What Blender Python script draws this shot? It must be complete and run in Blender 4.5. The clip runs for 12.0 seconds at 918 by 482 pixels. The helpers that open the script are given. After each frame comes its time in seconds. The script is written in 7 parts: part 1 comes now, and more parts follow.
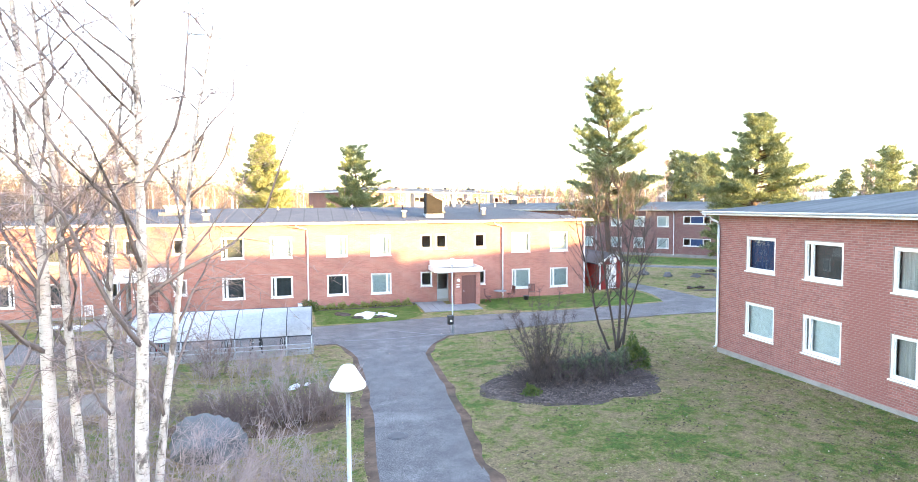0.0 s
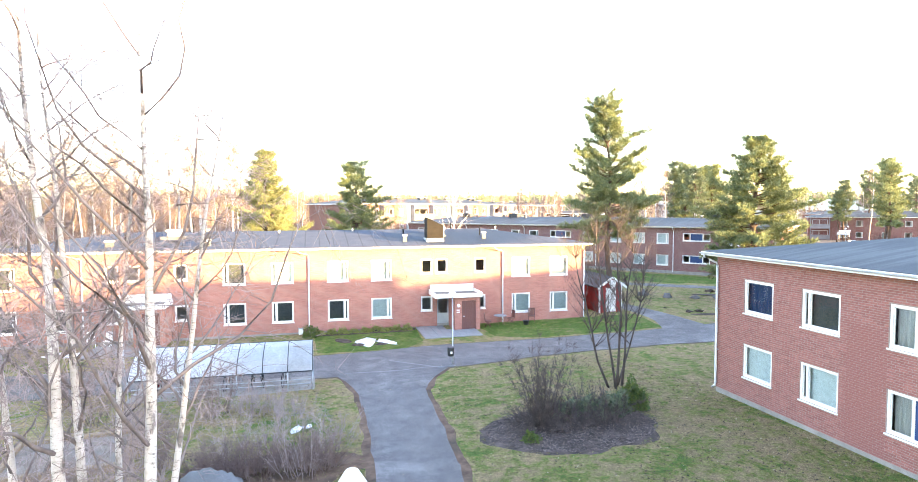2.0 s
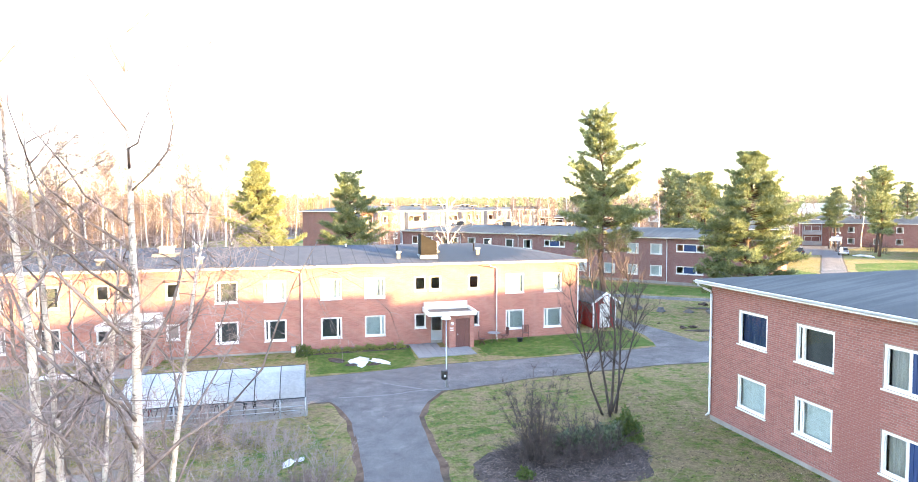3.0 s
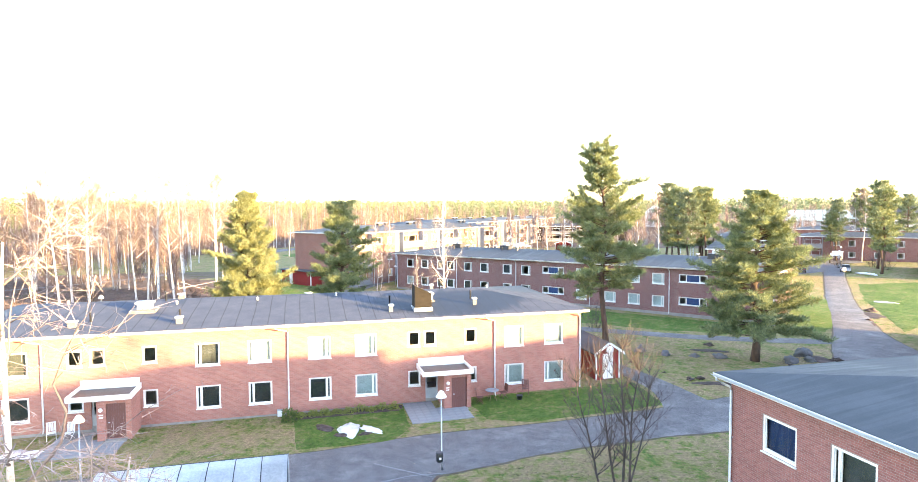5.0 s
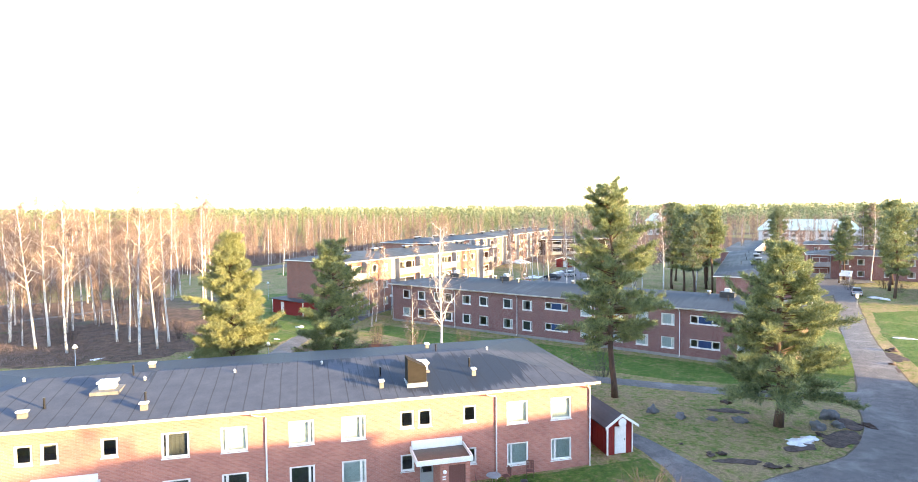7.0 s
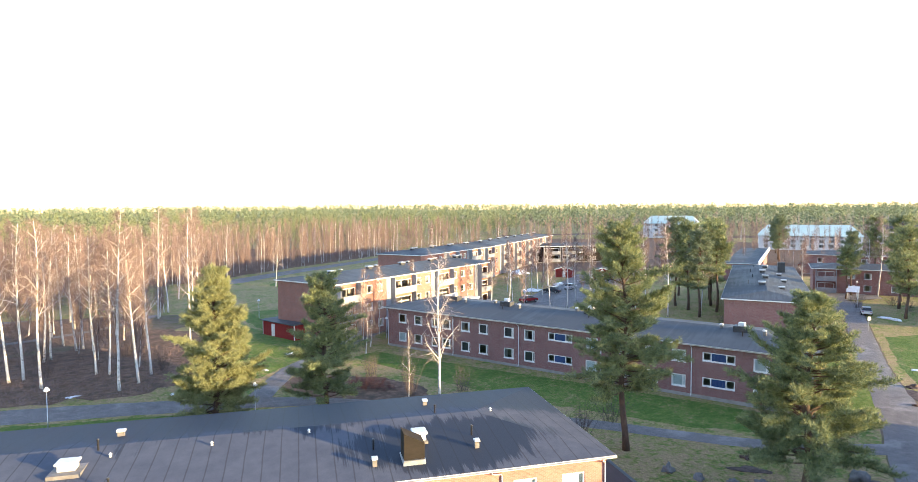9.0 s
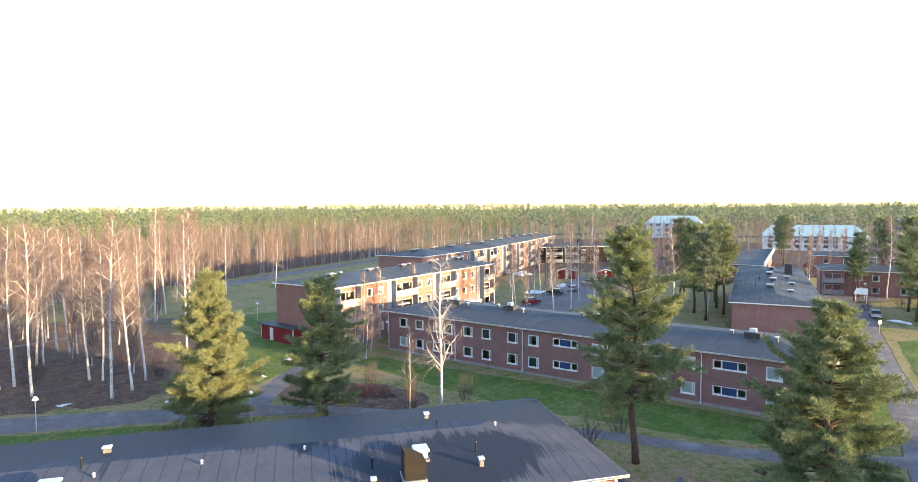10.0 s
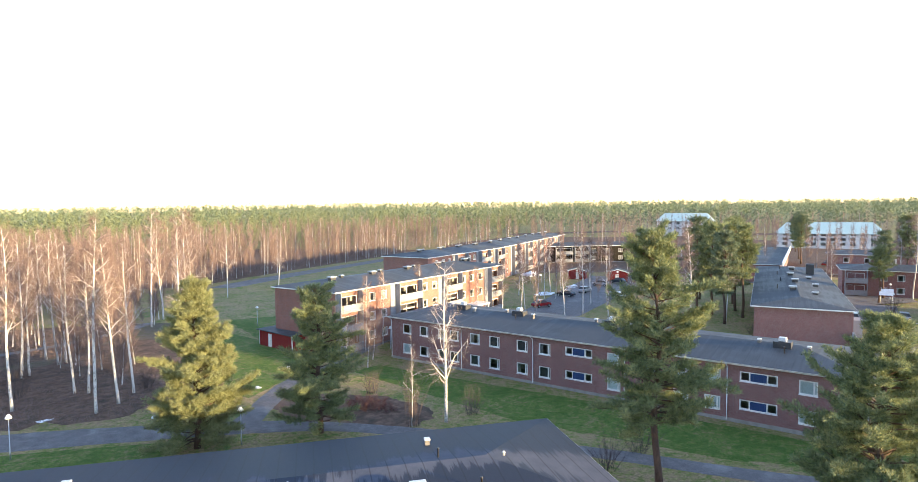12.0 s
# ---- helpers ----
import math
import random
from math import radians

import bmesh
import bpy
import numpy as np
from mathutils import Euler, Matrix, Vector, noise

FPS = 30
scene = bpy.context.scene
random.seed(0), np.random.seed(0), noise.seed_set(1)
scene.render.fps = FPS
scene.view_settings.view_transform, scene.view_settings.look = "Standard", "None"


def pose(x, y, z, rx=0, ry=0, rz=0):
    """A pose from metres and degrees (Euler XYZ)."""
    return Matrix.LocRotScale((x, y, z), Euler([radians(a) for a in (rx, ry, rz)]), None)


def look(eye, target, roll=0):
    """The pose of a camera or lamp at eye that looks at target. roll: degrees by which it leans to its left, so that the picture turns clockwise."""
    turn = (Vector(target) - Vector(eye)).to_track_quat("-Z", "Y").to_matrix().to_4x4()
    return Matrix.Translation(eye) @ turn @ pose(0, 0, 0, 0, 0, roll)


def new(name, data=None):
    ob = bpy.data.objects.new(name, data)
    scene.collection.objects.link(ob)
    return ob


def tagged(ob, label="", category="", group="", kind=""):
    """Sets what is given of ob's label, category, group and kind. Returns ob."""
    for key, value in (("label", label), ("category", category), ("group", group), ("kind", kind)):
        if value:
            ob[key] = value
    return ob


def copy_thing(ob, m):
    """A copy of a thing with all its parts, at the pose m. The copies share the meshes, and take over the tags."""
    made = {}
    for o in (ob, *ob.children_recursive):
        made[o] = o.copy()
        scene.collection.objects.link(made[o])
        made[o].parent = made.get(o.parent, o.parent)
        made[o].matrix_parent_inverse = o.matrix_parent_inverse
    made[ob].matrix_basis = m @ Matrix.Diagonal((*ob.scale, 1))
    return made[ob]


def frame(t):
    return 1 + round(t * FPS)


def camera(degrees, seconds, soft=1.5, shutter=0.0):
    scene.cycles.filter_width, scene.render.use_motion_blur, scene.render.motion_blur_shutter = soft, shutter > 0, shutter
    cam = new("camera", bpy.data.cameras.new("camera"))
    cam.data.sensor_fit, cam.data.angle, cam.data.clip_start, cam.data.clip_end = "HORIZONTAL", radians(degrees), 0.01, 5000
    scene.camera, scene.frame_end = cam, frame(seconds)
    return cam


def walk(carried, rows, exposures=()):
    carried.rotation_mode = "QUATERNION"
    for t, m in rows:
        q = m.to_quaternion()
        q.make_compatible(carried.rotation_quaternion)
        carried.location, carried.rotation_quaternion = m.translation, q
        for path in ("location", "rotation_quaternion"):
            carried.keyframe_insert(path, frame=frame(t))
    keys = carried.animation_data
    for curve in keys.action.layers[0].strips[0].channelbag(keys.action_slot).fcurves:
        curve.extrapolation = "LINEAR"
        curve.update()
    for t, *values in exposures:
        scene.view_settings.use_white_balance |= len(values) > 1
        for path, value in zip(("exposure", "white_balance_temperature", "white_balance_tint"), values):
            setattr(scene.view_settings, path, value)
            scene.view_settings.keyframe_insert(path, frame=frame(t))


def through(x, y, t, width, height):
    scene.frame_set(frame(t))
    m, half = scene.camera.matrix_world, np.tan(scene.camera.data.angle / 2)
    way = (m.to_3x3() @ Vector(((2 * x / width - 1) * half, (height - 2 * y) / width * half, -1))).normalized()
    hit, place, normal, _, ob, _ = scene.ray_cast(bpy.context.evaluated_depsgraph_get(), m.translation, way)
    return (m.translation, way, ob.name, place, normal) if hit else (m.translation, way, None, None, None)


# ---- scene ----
cam = camera(74.1, 12.0, soft=0.6)
PATH = [
    (0, (0.664, -0.163, 6.871), (1.124, 1.78, 6.75), -0.4),
    (0.5, (0.65, -0.193, 7.267), (1.11, 1.75, 7.149), -0.5),
    (1, (0.625, -0.244, 7.657), (1.085, 1.699, 7.541), -0.3),
    (1.5, (0.607, -0.274, 8.002), (1.068, 1.669, 7.889), -0.3),
    (2, (0.605, -0.273, 8.45), (1.066, 1.671, 8.34), -0.2),
    (2.5, (0.606, -0.26, 9.024), (1.075, 1.681, 8.914), -0.2),
    (3, (0.661, -0.076, 9.623), (1.141, 1.862, 9.516), -0.1),
    (5, (1.317, 2.359, 13.114), (1.809, 4.295, 13.008), -0.3),
    (5.5, (1.559, 3.29, 14.074), (2.052, 5.226, 13.97), -0.3),
    (6, (1.827, 4.274, 15.046), (2.322, 6.21, 14.946), -0.4),
    (6.5, (2.186, 5.304, 16.118), (2.681, 7.24, 16.018), -0.5),
    (7, (2.481, 6.445, 17.085), (2.977, 8.38, 16.987), -0.5),
    (9, (3.17, 10.55, 20.614), (3.679, 12.482, 20.505), -0.3),
    (9.5, (3.398, 11.48, 20.834), (3.903, 13.412, 20.722), -0.3),
    (10, (3.539, 12.501, 20.947), (4.044, 14.433, 20.836), -0.3),
    (10.5, (3.785, 13.481, 21.022), (4.289, 15.413, 20.909), -0.3),
    (11, (4.108, 14.576, 21.148), (4.605, 16.51, 21.033), -0.3),
    (11.5, (4.507, 15.622, 21.175), (4.995, 17.559, 21.059), -0.5),
    (12, (4.969, 16.773, 21.202), (5.447, 18.711, 21.085), -0.6),
]
EXPOSURES = [(0.0, 3.95, 6100, 22), (3.0, 3.91, 6050, 22), (6.0, 3.6, 5850, 21), (9.0, 2.78, 5550, 21), (12.0, 2.64, 5500, 21)]
walk(cam, [(t, look(eye, target, roll)) for t, eye, target, roll in PATH], EXPOSURES)

# ---- sky and sun ----
SUN = Vector((0.757, -0.647, 0.096)).normalized()
world = bpy.data.worlds.new("sky")
scene.world = world
world.use_nodes = True
wn = world.node_tree.nodes
sky = wn.new("ShaderNodeTexSky")
sky.sky_type = "NISHITA"
sky.sun_disc = False
sky.sun_elevation = radians(6.5)
sky.sun_rotation = radians(130.5)
sky.air_density, sky.dust_density, sky.ozone_density = 1.0, 0.3, 1.0
haze = wn.new("ShaderNodeHueSaturation")
haze.inputs["Saturation"].default_value = 0.9
world.node_tree.links.new(sky.outputs["Color"], haze.inputs["Color"])
world.node_tree.links.new(haze.outputs["Color"], wn["Background"].inputs["Color"])
wn["Background"].inputs["Strength"].default_value = 0.15
sun = new("sun", bpy.data.lights.new("sun", "SUN"))
sun.data.energy, sun.data.angle, sun.data.color = 3.7, radians(1.2), (1.0, 0.70, 0.265)
sun.matrix_world = look(SUN * 200, (0, 0, 0))


# ---- materials ----
def base_mat(name, rough=0.8, metal=0.0):
    m = bpy.data.materials.new(name)
    m.use_nodes = True
    b = m.node_tree.nodes["Principled BSDF"]
    b.inputs["Roughness"].default_value = rough
    b.inputs["Metallic"].default_value = metal
    return m, m.node_tree.nodes, m.node_tree.links, b


def coords(N, L, scale=(1, 1, 1), kind="Object"):
    t, mp = N.new("ShaderNodeTexCoord"), N.new("ShaderNodeMapping")
    mp.inputs["Scale"].default_value = scale
    L.new(t.outputs[kind], mp.inputs["Vector"])
    return mp.outputs["Vector"]


def noise_tex(N, L, vec, scale, detail=4, rough=0.6, distort=0.0):
    n = N.new("ShaderNodeTexNoise")
    n.inputs["Scale"].default_value, n.inputs["Detail"].default_value = scale, detail
    n.inputs["Roughness"].default_value, n.inputs["Distortion"].default_value = rough, distort
    L.new(vec, n.inputs["Vector"])
    return n.outputs["Fac"]


def ramp(N, L, fac, stops):
    r = N.new("ShaderNodeValToRGB")
    e = r.color_ramp.elements
    while len(e) < len(stops):
        e.new(0.5)
    for el, (p, c) in zip(e, stops):
        el.position, el.color = p, (*c, 1) if len(c) == 3 else c
    L.new(fac, r.inputs["Fac"])
    return r.outputs["Color"]


def grey(v):
    return (v, v, v)


def mix(N, L, fac, a, b, mode="MIX"):
    m = N.new("ShaderNodeMix")
    m.data_type, m.blend_type = "RGBA", mode
    for sock, v in ((m.inputs["Factor"], fac), (m.inputs["A"], a), (m.inputs["B"], b)):
        if isinstance(v, bpy.types.NodeSocket):
            L.new(v, sock)
        elif isinstance(v, (int, float)):
            sock.default_value = v
        else:
            sock.default_value = (*v, 1)
    return m.outputs["Result"]


def bump(N, L, b, height, strength, dist):
    n = N.new("ShaderNodeBump")
    n.inputs["Strength"].default_value, n.inputs["Distance"].default_value = strength, dist
    L.new(height, n.inputs["Height"])
    L.new(n.outputs["Normal"], b.inputs["Normal"])


def surf(name, c1, c2, scale=3.0, rough=0.8, metal=0.0, fine=40.0, bumps=0.2, stretch=(1, 1, 1), c3=None, big=0.25, island=0.0):
    """A surface of two colours at one scale, a third at a larger one, with fine relief."""
    m, N, L, b = base_mat(name, rough, metal)
    if rough >= 0.9:
        b.inputs["Specular IOR Level"].default_value = 0.12
    v = coords(N, L, stretch)
    col = ramp(N, L, noise_tex(N, L, v, scale), [(0.32, c1), (0.68, c2)])
    if c3:
        col = mix(N, L, ramp(N, L, noise_tex(N, L, v, scale * big, 5), [(0.45, grey(0)), (0.7, grey(1))]), col, c3)
    f = noise_tex(N, L, v, fine, 6, 0.7)
    col = mix(N, L, 0.55, col, ramp(N, L, f, [(0.25, grey(0.35)), (0.75, grey(1.0))]), "MULTIPLY")
    if island:
        g = N.new("ShaderNodeNewGeometry")
        col = mix(N, L, island, col, ramp(N, L, g.outputs["Random Per Island"], [(0.0, grey(0.35)), (1.0, grey(1.9))]), "MULTIPLY")
    L.new(col, b.inputs["Base Color"])
    if bumps:
        bump(N, L, b, f, bumps, 0.02)
    return m


def brick_mat(name, c1, c2, mortar, w=0.26, h=0.077):
    m, N, L, b = base_mat(name, 0.9)
    t = N.new("ShaderNodeTexCoord")
    sep, com = N.new("ShaderNodeSeparateXYZ"), N.new("ShaderNodeCombineXYZ")
    add = N.new("ShaderNodeMath")
    L.new(t.outputs["Object"], sep.inputs[0])
    L.new(sep.outputs["X"], add.inputs[0]), L.new(sep.outputs["Y"], add.inputs[1])
    L.new(add.outputs[0], com.inputs["X"]), L.new(sep.outputs["Z"], com.inputs["Y"])
    k = N.new("ShaderNodeTexBrick")
    L.new(com.outputs[0], k.inputs["Vector"])
    for key, val in (("Scale", 1.0), ("Brick Width", w), ("Row Height", h), ("Mortar Size", 0.007), ("Mortar Smooth", 0.3), ("Bias", -0.1)):
        k.inputs[key].default_value = val
    for key, c in (("Color1", c1), ("Color2", c2), ("Mortar", mortar)):
        k.inputs[key].default_value = (*c, 1)
    v = coords(N, L)
    col = mix(N, L, 0.5, k.outputs["Color"], ramp(N, L, noise_tex(N, L, v, 0.6, 5), [(0.3, grey(0.75)), (0.7, grey(1.25))]), "MULTIPLY")
    col = mix(N, L, 0.5, col, ramp(N, L, noise_tex(N, L, v, 14, 4), [(0.25, grey(0.6)), (0.75, grey(1.3))]), "MULTIPLY")
    L.new(col, b.inputs["Base Color"])
    inv = N.new("ShaderNodeMath")
    inv.operation = "SUBTRACT"
    inv.inputs[0].default_value = 1.0
    L.new(k.outputs["Fac"], inv.inputs[1])
    bump(N, L, b, inv.outputs[0], 0.5, 0.01)
    return m


def turf(N, L, v, deep, green, straw, dry, shift):
    """Patches of green, olive and straw over metres, broken up at a hand's width."""
    broad = noise_tex(N, L, v, 0.24, 6, 0.7, 0.6)
    near_by = noise_tex(N, L, v, 1.7, 6, 0.75, 0.4)
    both = mix(N, L, 0.6, broad, near_by)
    return ramp(N, L, both, [(0.42 + shift, deep), (0.475 + shift, green), (0.52 + shift, straw), (0.575 + shift, dry)])


def grass_mat(name, deep, green, straw, dry, shift=0.0):
    m, N, L, b = base_mat(name, 0.95)
    b.inputs["Specular IOR Level"].default_value = 0.15
    v = coords(N, L)
    col = turf(N, L, v, deep, green, straw, dry, shift)
    f = noise_tex(N, L, v, 22, 7, 0.85)
    col = mix(N, L, 0.85, col, ramp(N, L, f, [(0.34, grey(0.32)), (0.5, grey(1.0)), (0.66, grey(1.75))]), "MULTIPLY")
    tuft = noise_tex(N, L, v, 5.0, 6, 0.75)
    col = mix(N, L, 0.8, col, ramp(N, L, tuft, [(0.34, grey(0.6)), (0.66, grey(1.45))]), "MULTIPLY")
    spot = noise_tex(N, L, v, 9.0, 4, 0.7)
    col = mix(N, L, ramp(N, L, spot, [(0.58, grey(0)), (0.66, grey(0.75))]), col, (0.07, 0.055, 0.036))
    L.new(col, b.inputs["Base Color"])
    bump(N, L, b, f, 1.0, 0.08)
    return m


def blade_mat(name, deep, green, straw, dry):
    m, N, L, b = base_mat(name, 0.9)
    col = turf(N, L, coords(N, L), deep, green, straw, dry, 0.0)
    g = N.new("ShaderNodeNewGeometry")
    col = mix(N, L, 0.8, col, ramp(N, L, g.outputs["Random Per Island"], [(0.0, grey(0.6)), (1.0, grey(1.5))]), "MULTIPLY")
    L.new(col, b.inputs["Base Color"])
    return m


def asphalt_mat(name, c1, c2, pale):
    """Worn asphalt: salt-and-pepper stone grain, dry pale tracks and darker damp seams."""
    m, N, L, b = base_mat(name, 0.9)
    v = coords(N, L)
    col = ramp(N, L, noise_tex(N, L, v, 1.1, 6, 0.7), [(0.35, c1), (0.65, c2)])
    col = mix(N, L, ramp(N, L, noise_tex(N, L, v, 0.3, 6, 0.7), [(0.52, grey(0)), (0.66, grey(0.7))]), col, pale)
    grain = noise_tex(N, L, v, 26, 5, 0.9)
    col = mix(N, L, 0.9, col, ramp(N, L, grain, [(0.36, grey(0.35)), (0.5, grey(1.0)), (0.64, grey(1.9))]), "MULTIPLY")
    L.new(col, b.inputs["Base Color"])
    bump(N, L, b, grain, 0.8, 0.02)
    return m


def leaf_mat(name, c1, c2, rough=0.7, through=0.25):
    m, N, L, b = base_mat(name, rough)
    g = N.new("ShaderNodeNewGeometry")
    col = ramp(N, L, g.outputs["Random Per Island"], [(0.0, c1), (1.0, c2)])
    v = coords(N, L)
    col = mix(N, L, 0.6, col, ramp(N, L, noise_tex(N, L, v, 0.9, 3), [(0.3, grey(0.65)), (0.7, grey(1.3))]), "MULTIPLY")
    L.new(col, b.inputs["Base Color"])
    tr, ms = N.new("ShaderNodeBsdfTranslucent"), N.new("ShaderNodeMixShader")
    L.new(col, tr.inputs["Color"])
    ms.inputs["Fac"].default_value = through
    L.new(b.outputs[0], ms.inputs[1]), L.new(tr.outputs[0], ms.inputs[2])
    L.new(ms.outputs[0], N["Material Output"].inputs["Surface"])
    return m


def bark_mat(name, low, high, marks):
    m, N, L, b = base_mat(name, 0.85)
    v = coords(N, L, (1, 1, 1))
    white = ramp(N, L, noise_tex(N, L, v, 5, 5), [(0.3, low), (0.7, high)])
    bands = noise_tex(N, L, coords(N, L, (3, 3, 11)), 2.4, 6, 0.75)
    col = mix(N, L, ramp(N, L, bands, [(marks, grey(0)), (marks + 0.09, grey(0.85))]), white, (0.06, 0.048, 0.042))
    big = noise_tex(N, L, coords(N, L, (4, 4, 1.6)), 1.2, 6, 0.7)
    col = mix(N, L, ramp(N, L, big, [(0.53, grey(0)), (0.62, grey(0.85))]), col, (0.075, 0.058, 0.05))
    L.new(col, b.inputs["Base Color"])
    bump(N, L, b, bands, 0.4, 0.02)
    return m


def roof_mat(name, c1, c2, pale, seams):
    """Mineral felt in strips down the slope, with dry streaks on the damp."""
    m, N, L, b = base_mat(name, 0.8)
    b.inputs["Specular IOR Level"].default_value = 0.25
    v = coords(N, L)
    col = ramp(N, L, noise_tex(N, L, v, 0.7, 5), [(0.3, c1), (0.7, c2)])
    wv = N.new("ShaderNodeTexWave")
    wv.bands_direction, wv.inputs["Scale"].default_value = "X", 0.314
    wv.inputs["Distortion"].default_value = 0.25
    L.new(v, wv.inputs["Vector"])
    seam = ramp(N, L, wv.outputs["Fac"], [(0.0, grey(seams)), (0.035, grey(0))])
    col = mix(N, L, seam, col, grey(0.016))
    st = noise_tex(N, L, coords(N, L, (2.2, 0.12, 0.3)), 1.0, 6, 0.7)
    blot = noise_tex(N, L, v, 0.12, 3, 0.5, 0.8)
    both = N.new("ShaderNodeMath")
    both.operation = "ADD"
    L.new(st, both.inputs[0]), L.new(blot, both.inputs[1])
    both2 = N.new("ShaderNodeMath")
    both2.operation, both2.inputs[1].default_value = "MULTIPLY", 0.5
    L.new(both.outputs[0], both2.inputs[0])
    col = mix(N, L, ramp(N, L, both2.outputs[0], [(0.5, grey(0)), (0.6, grey(0.8))]), col, pale)
    f = noise_tex(N, L, v, 60, 4, 0.7)
    col = mix(N, L, 0.4, col, ramp(N, L, f, [(0.3, grey(0.5)), (0.7, grey(1.2))]), "MULTIPLY")
    L.new(col, b.inputs["Base Color"])
    L.new(ramp(N, L, both2.outputs[0], [(0.45, grey(0.6)), (0.6, grey(0.9))]), b.inputs["Roughness"])
    bump(N, L, b, f, 0.25, 0.01)
    return m


def damp_shade_roof_mat(name, wet, dry, dust):
    """Felt strips on the main roof: dry grey on the sunny slope, a damp pool, and the far slope's shade painted in the
    same dark colour, with ragged runs along the strips.
    """
    m, N, L, b = base_mat(name, 0.7)

    def calc(op, p, q):
        k = N.new("ShaderNodeMath")
        k.operation = op
        for sock, v in zip(k.inputs, (p, q)):
            if isinstance(v, bpy.types.NodeSocket):
                L.new(v, sock)
            else:
                sock.default_value = v
        return k.outputs[0]

    v = coords(N, L)
    sep = N.new("ShaderNodeSeparateXYZ")
    L.new(v, sep.inputs[0])
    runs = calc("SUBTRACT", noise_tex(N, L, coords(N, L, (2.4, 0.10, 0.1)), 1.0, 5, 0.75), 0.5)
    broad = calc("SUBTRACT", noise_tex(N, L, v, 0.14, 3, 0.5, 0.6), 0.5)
    # shade of the slope beyond the ridge, put into the colour with ragged runs
    far_shade = calc("ADD", calc("SUBTRACT", sep.outputs["Y"], 7.0), calc("ADD", calc("MULTIPLY", runs, 6.0), calc("MULTIPLY", broad, 6.0)))
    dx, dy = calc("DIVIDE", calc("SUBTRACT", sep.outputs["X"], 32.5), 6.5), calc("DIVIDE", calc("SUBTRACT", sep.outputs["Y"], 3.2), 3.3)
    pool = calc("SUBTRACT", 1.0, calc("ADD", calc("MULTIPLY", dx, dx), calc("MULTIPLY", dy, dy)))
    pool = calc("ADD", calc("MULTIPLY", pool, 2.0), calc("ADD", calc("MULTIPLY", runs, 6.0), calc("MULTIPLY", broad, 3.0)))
    damp = ramp(N, L, calc("ADD", calc("MULTIPLY", calc("MAXIMUM", far_shade, pool), 0.25), 0.45), [(0.45, grey(0)), (0.56, grey(1))])
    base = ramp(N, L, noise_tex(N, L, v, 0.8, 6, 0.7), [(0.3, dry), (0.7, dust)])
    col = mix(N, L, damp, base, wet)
    wv = N.new("ShaderNodeTexWave")
    wv.bands_direction, wv.inputs["Scale"].default_value = "X", 0.314
    wv.inputs["Distortion"].default_value = 0.4
    L.new(v, wv.inputs["Vector"])
    col = mix(N, L, ramp(N, L, wv.outputs["Fac"], [(0.0, grey(0.45)), (0.025, grey(0))]), col, grey(0.014))
    f = noise_tex(N, L, v, 60, 4, 0.7)
    col = mix(N, L, 0.4, col, ramp(N, L, f, [(0.3, grey(0.5)), (0.7, grey(1.2))]), "MULTIPLY")
    L.new(col, b.inputs["Base Color"])
    L.new(ramp(N, L, damp, [(0.0, grey(0.9)), (1.0, grey(0.6))]), b.inputs["Roughness"])
    b.inputs["Specular IOR Level"].default_value = 0.14
    bump(N, L, b, f, 0.25, 0.01)
    return m


def glass_mat():
    m, N, L, b = base_mat("window_glass", 0.02)
    g, t, f, x = (N.new("ShaderNodeBsdfGlossy"), N.new("ShaderNodeBsdfTransparent"), N.new("ShaderNodeFresnel"), N.new("ShaderNodeMixShader"))
    g.inputs["Roughness"].default_value = 0.01
    t.inputs["Color"].default_value = (0.75, 0.82, 0.82, 1)
    f.inputs["IOR"].default_value = 1.7
    L.new(f.outputs[0], x.inputs[0]), L.new(t.outputs[0], x.inputs[1]), L.new(g.outputs[0], x.inputs[2])
    L.new(x.outputs[0], N["Material Output"].inputs["Surface"])
    return m


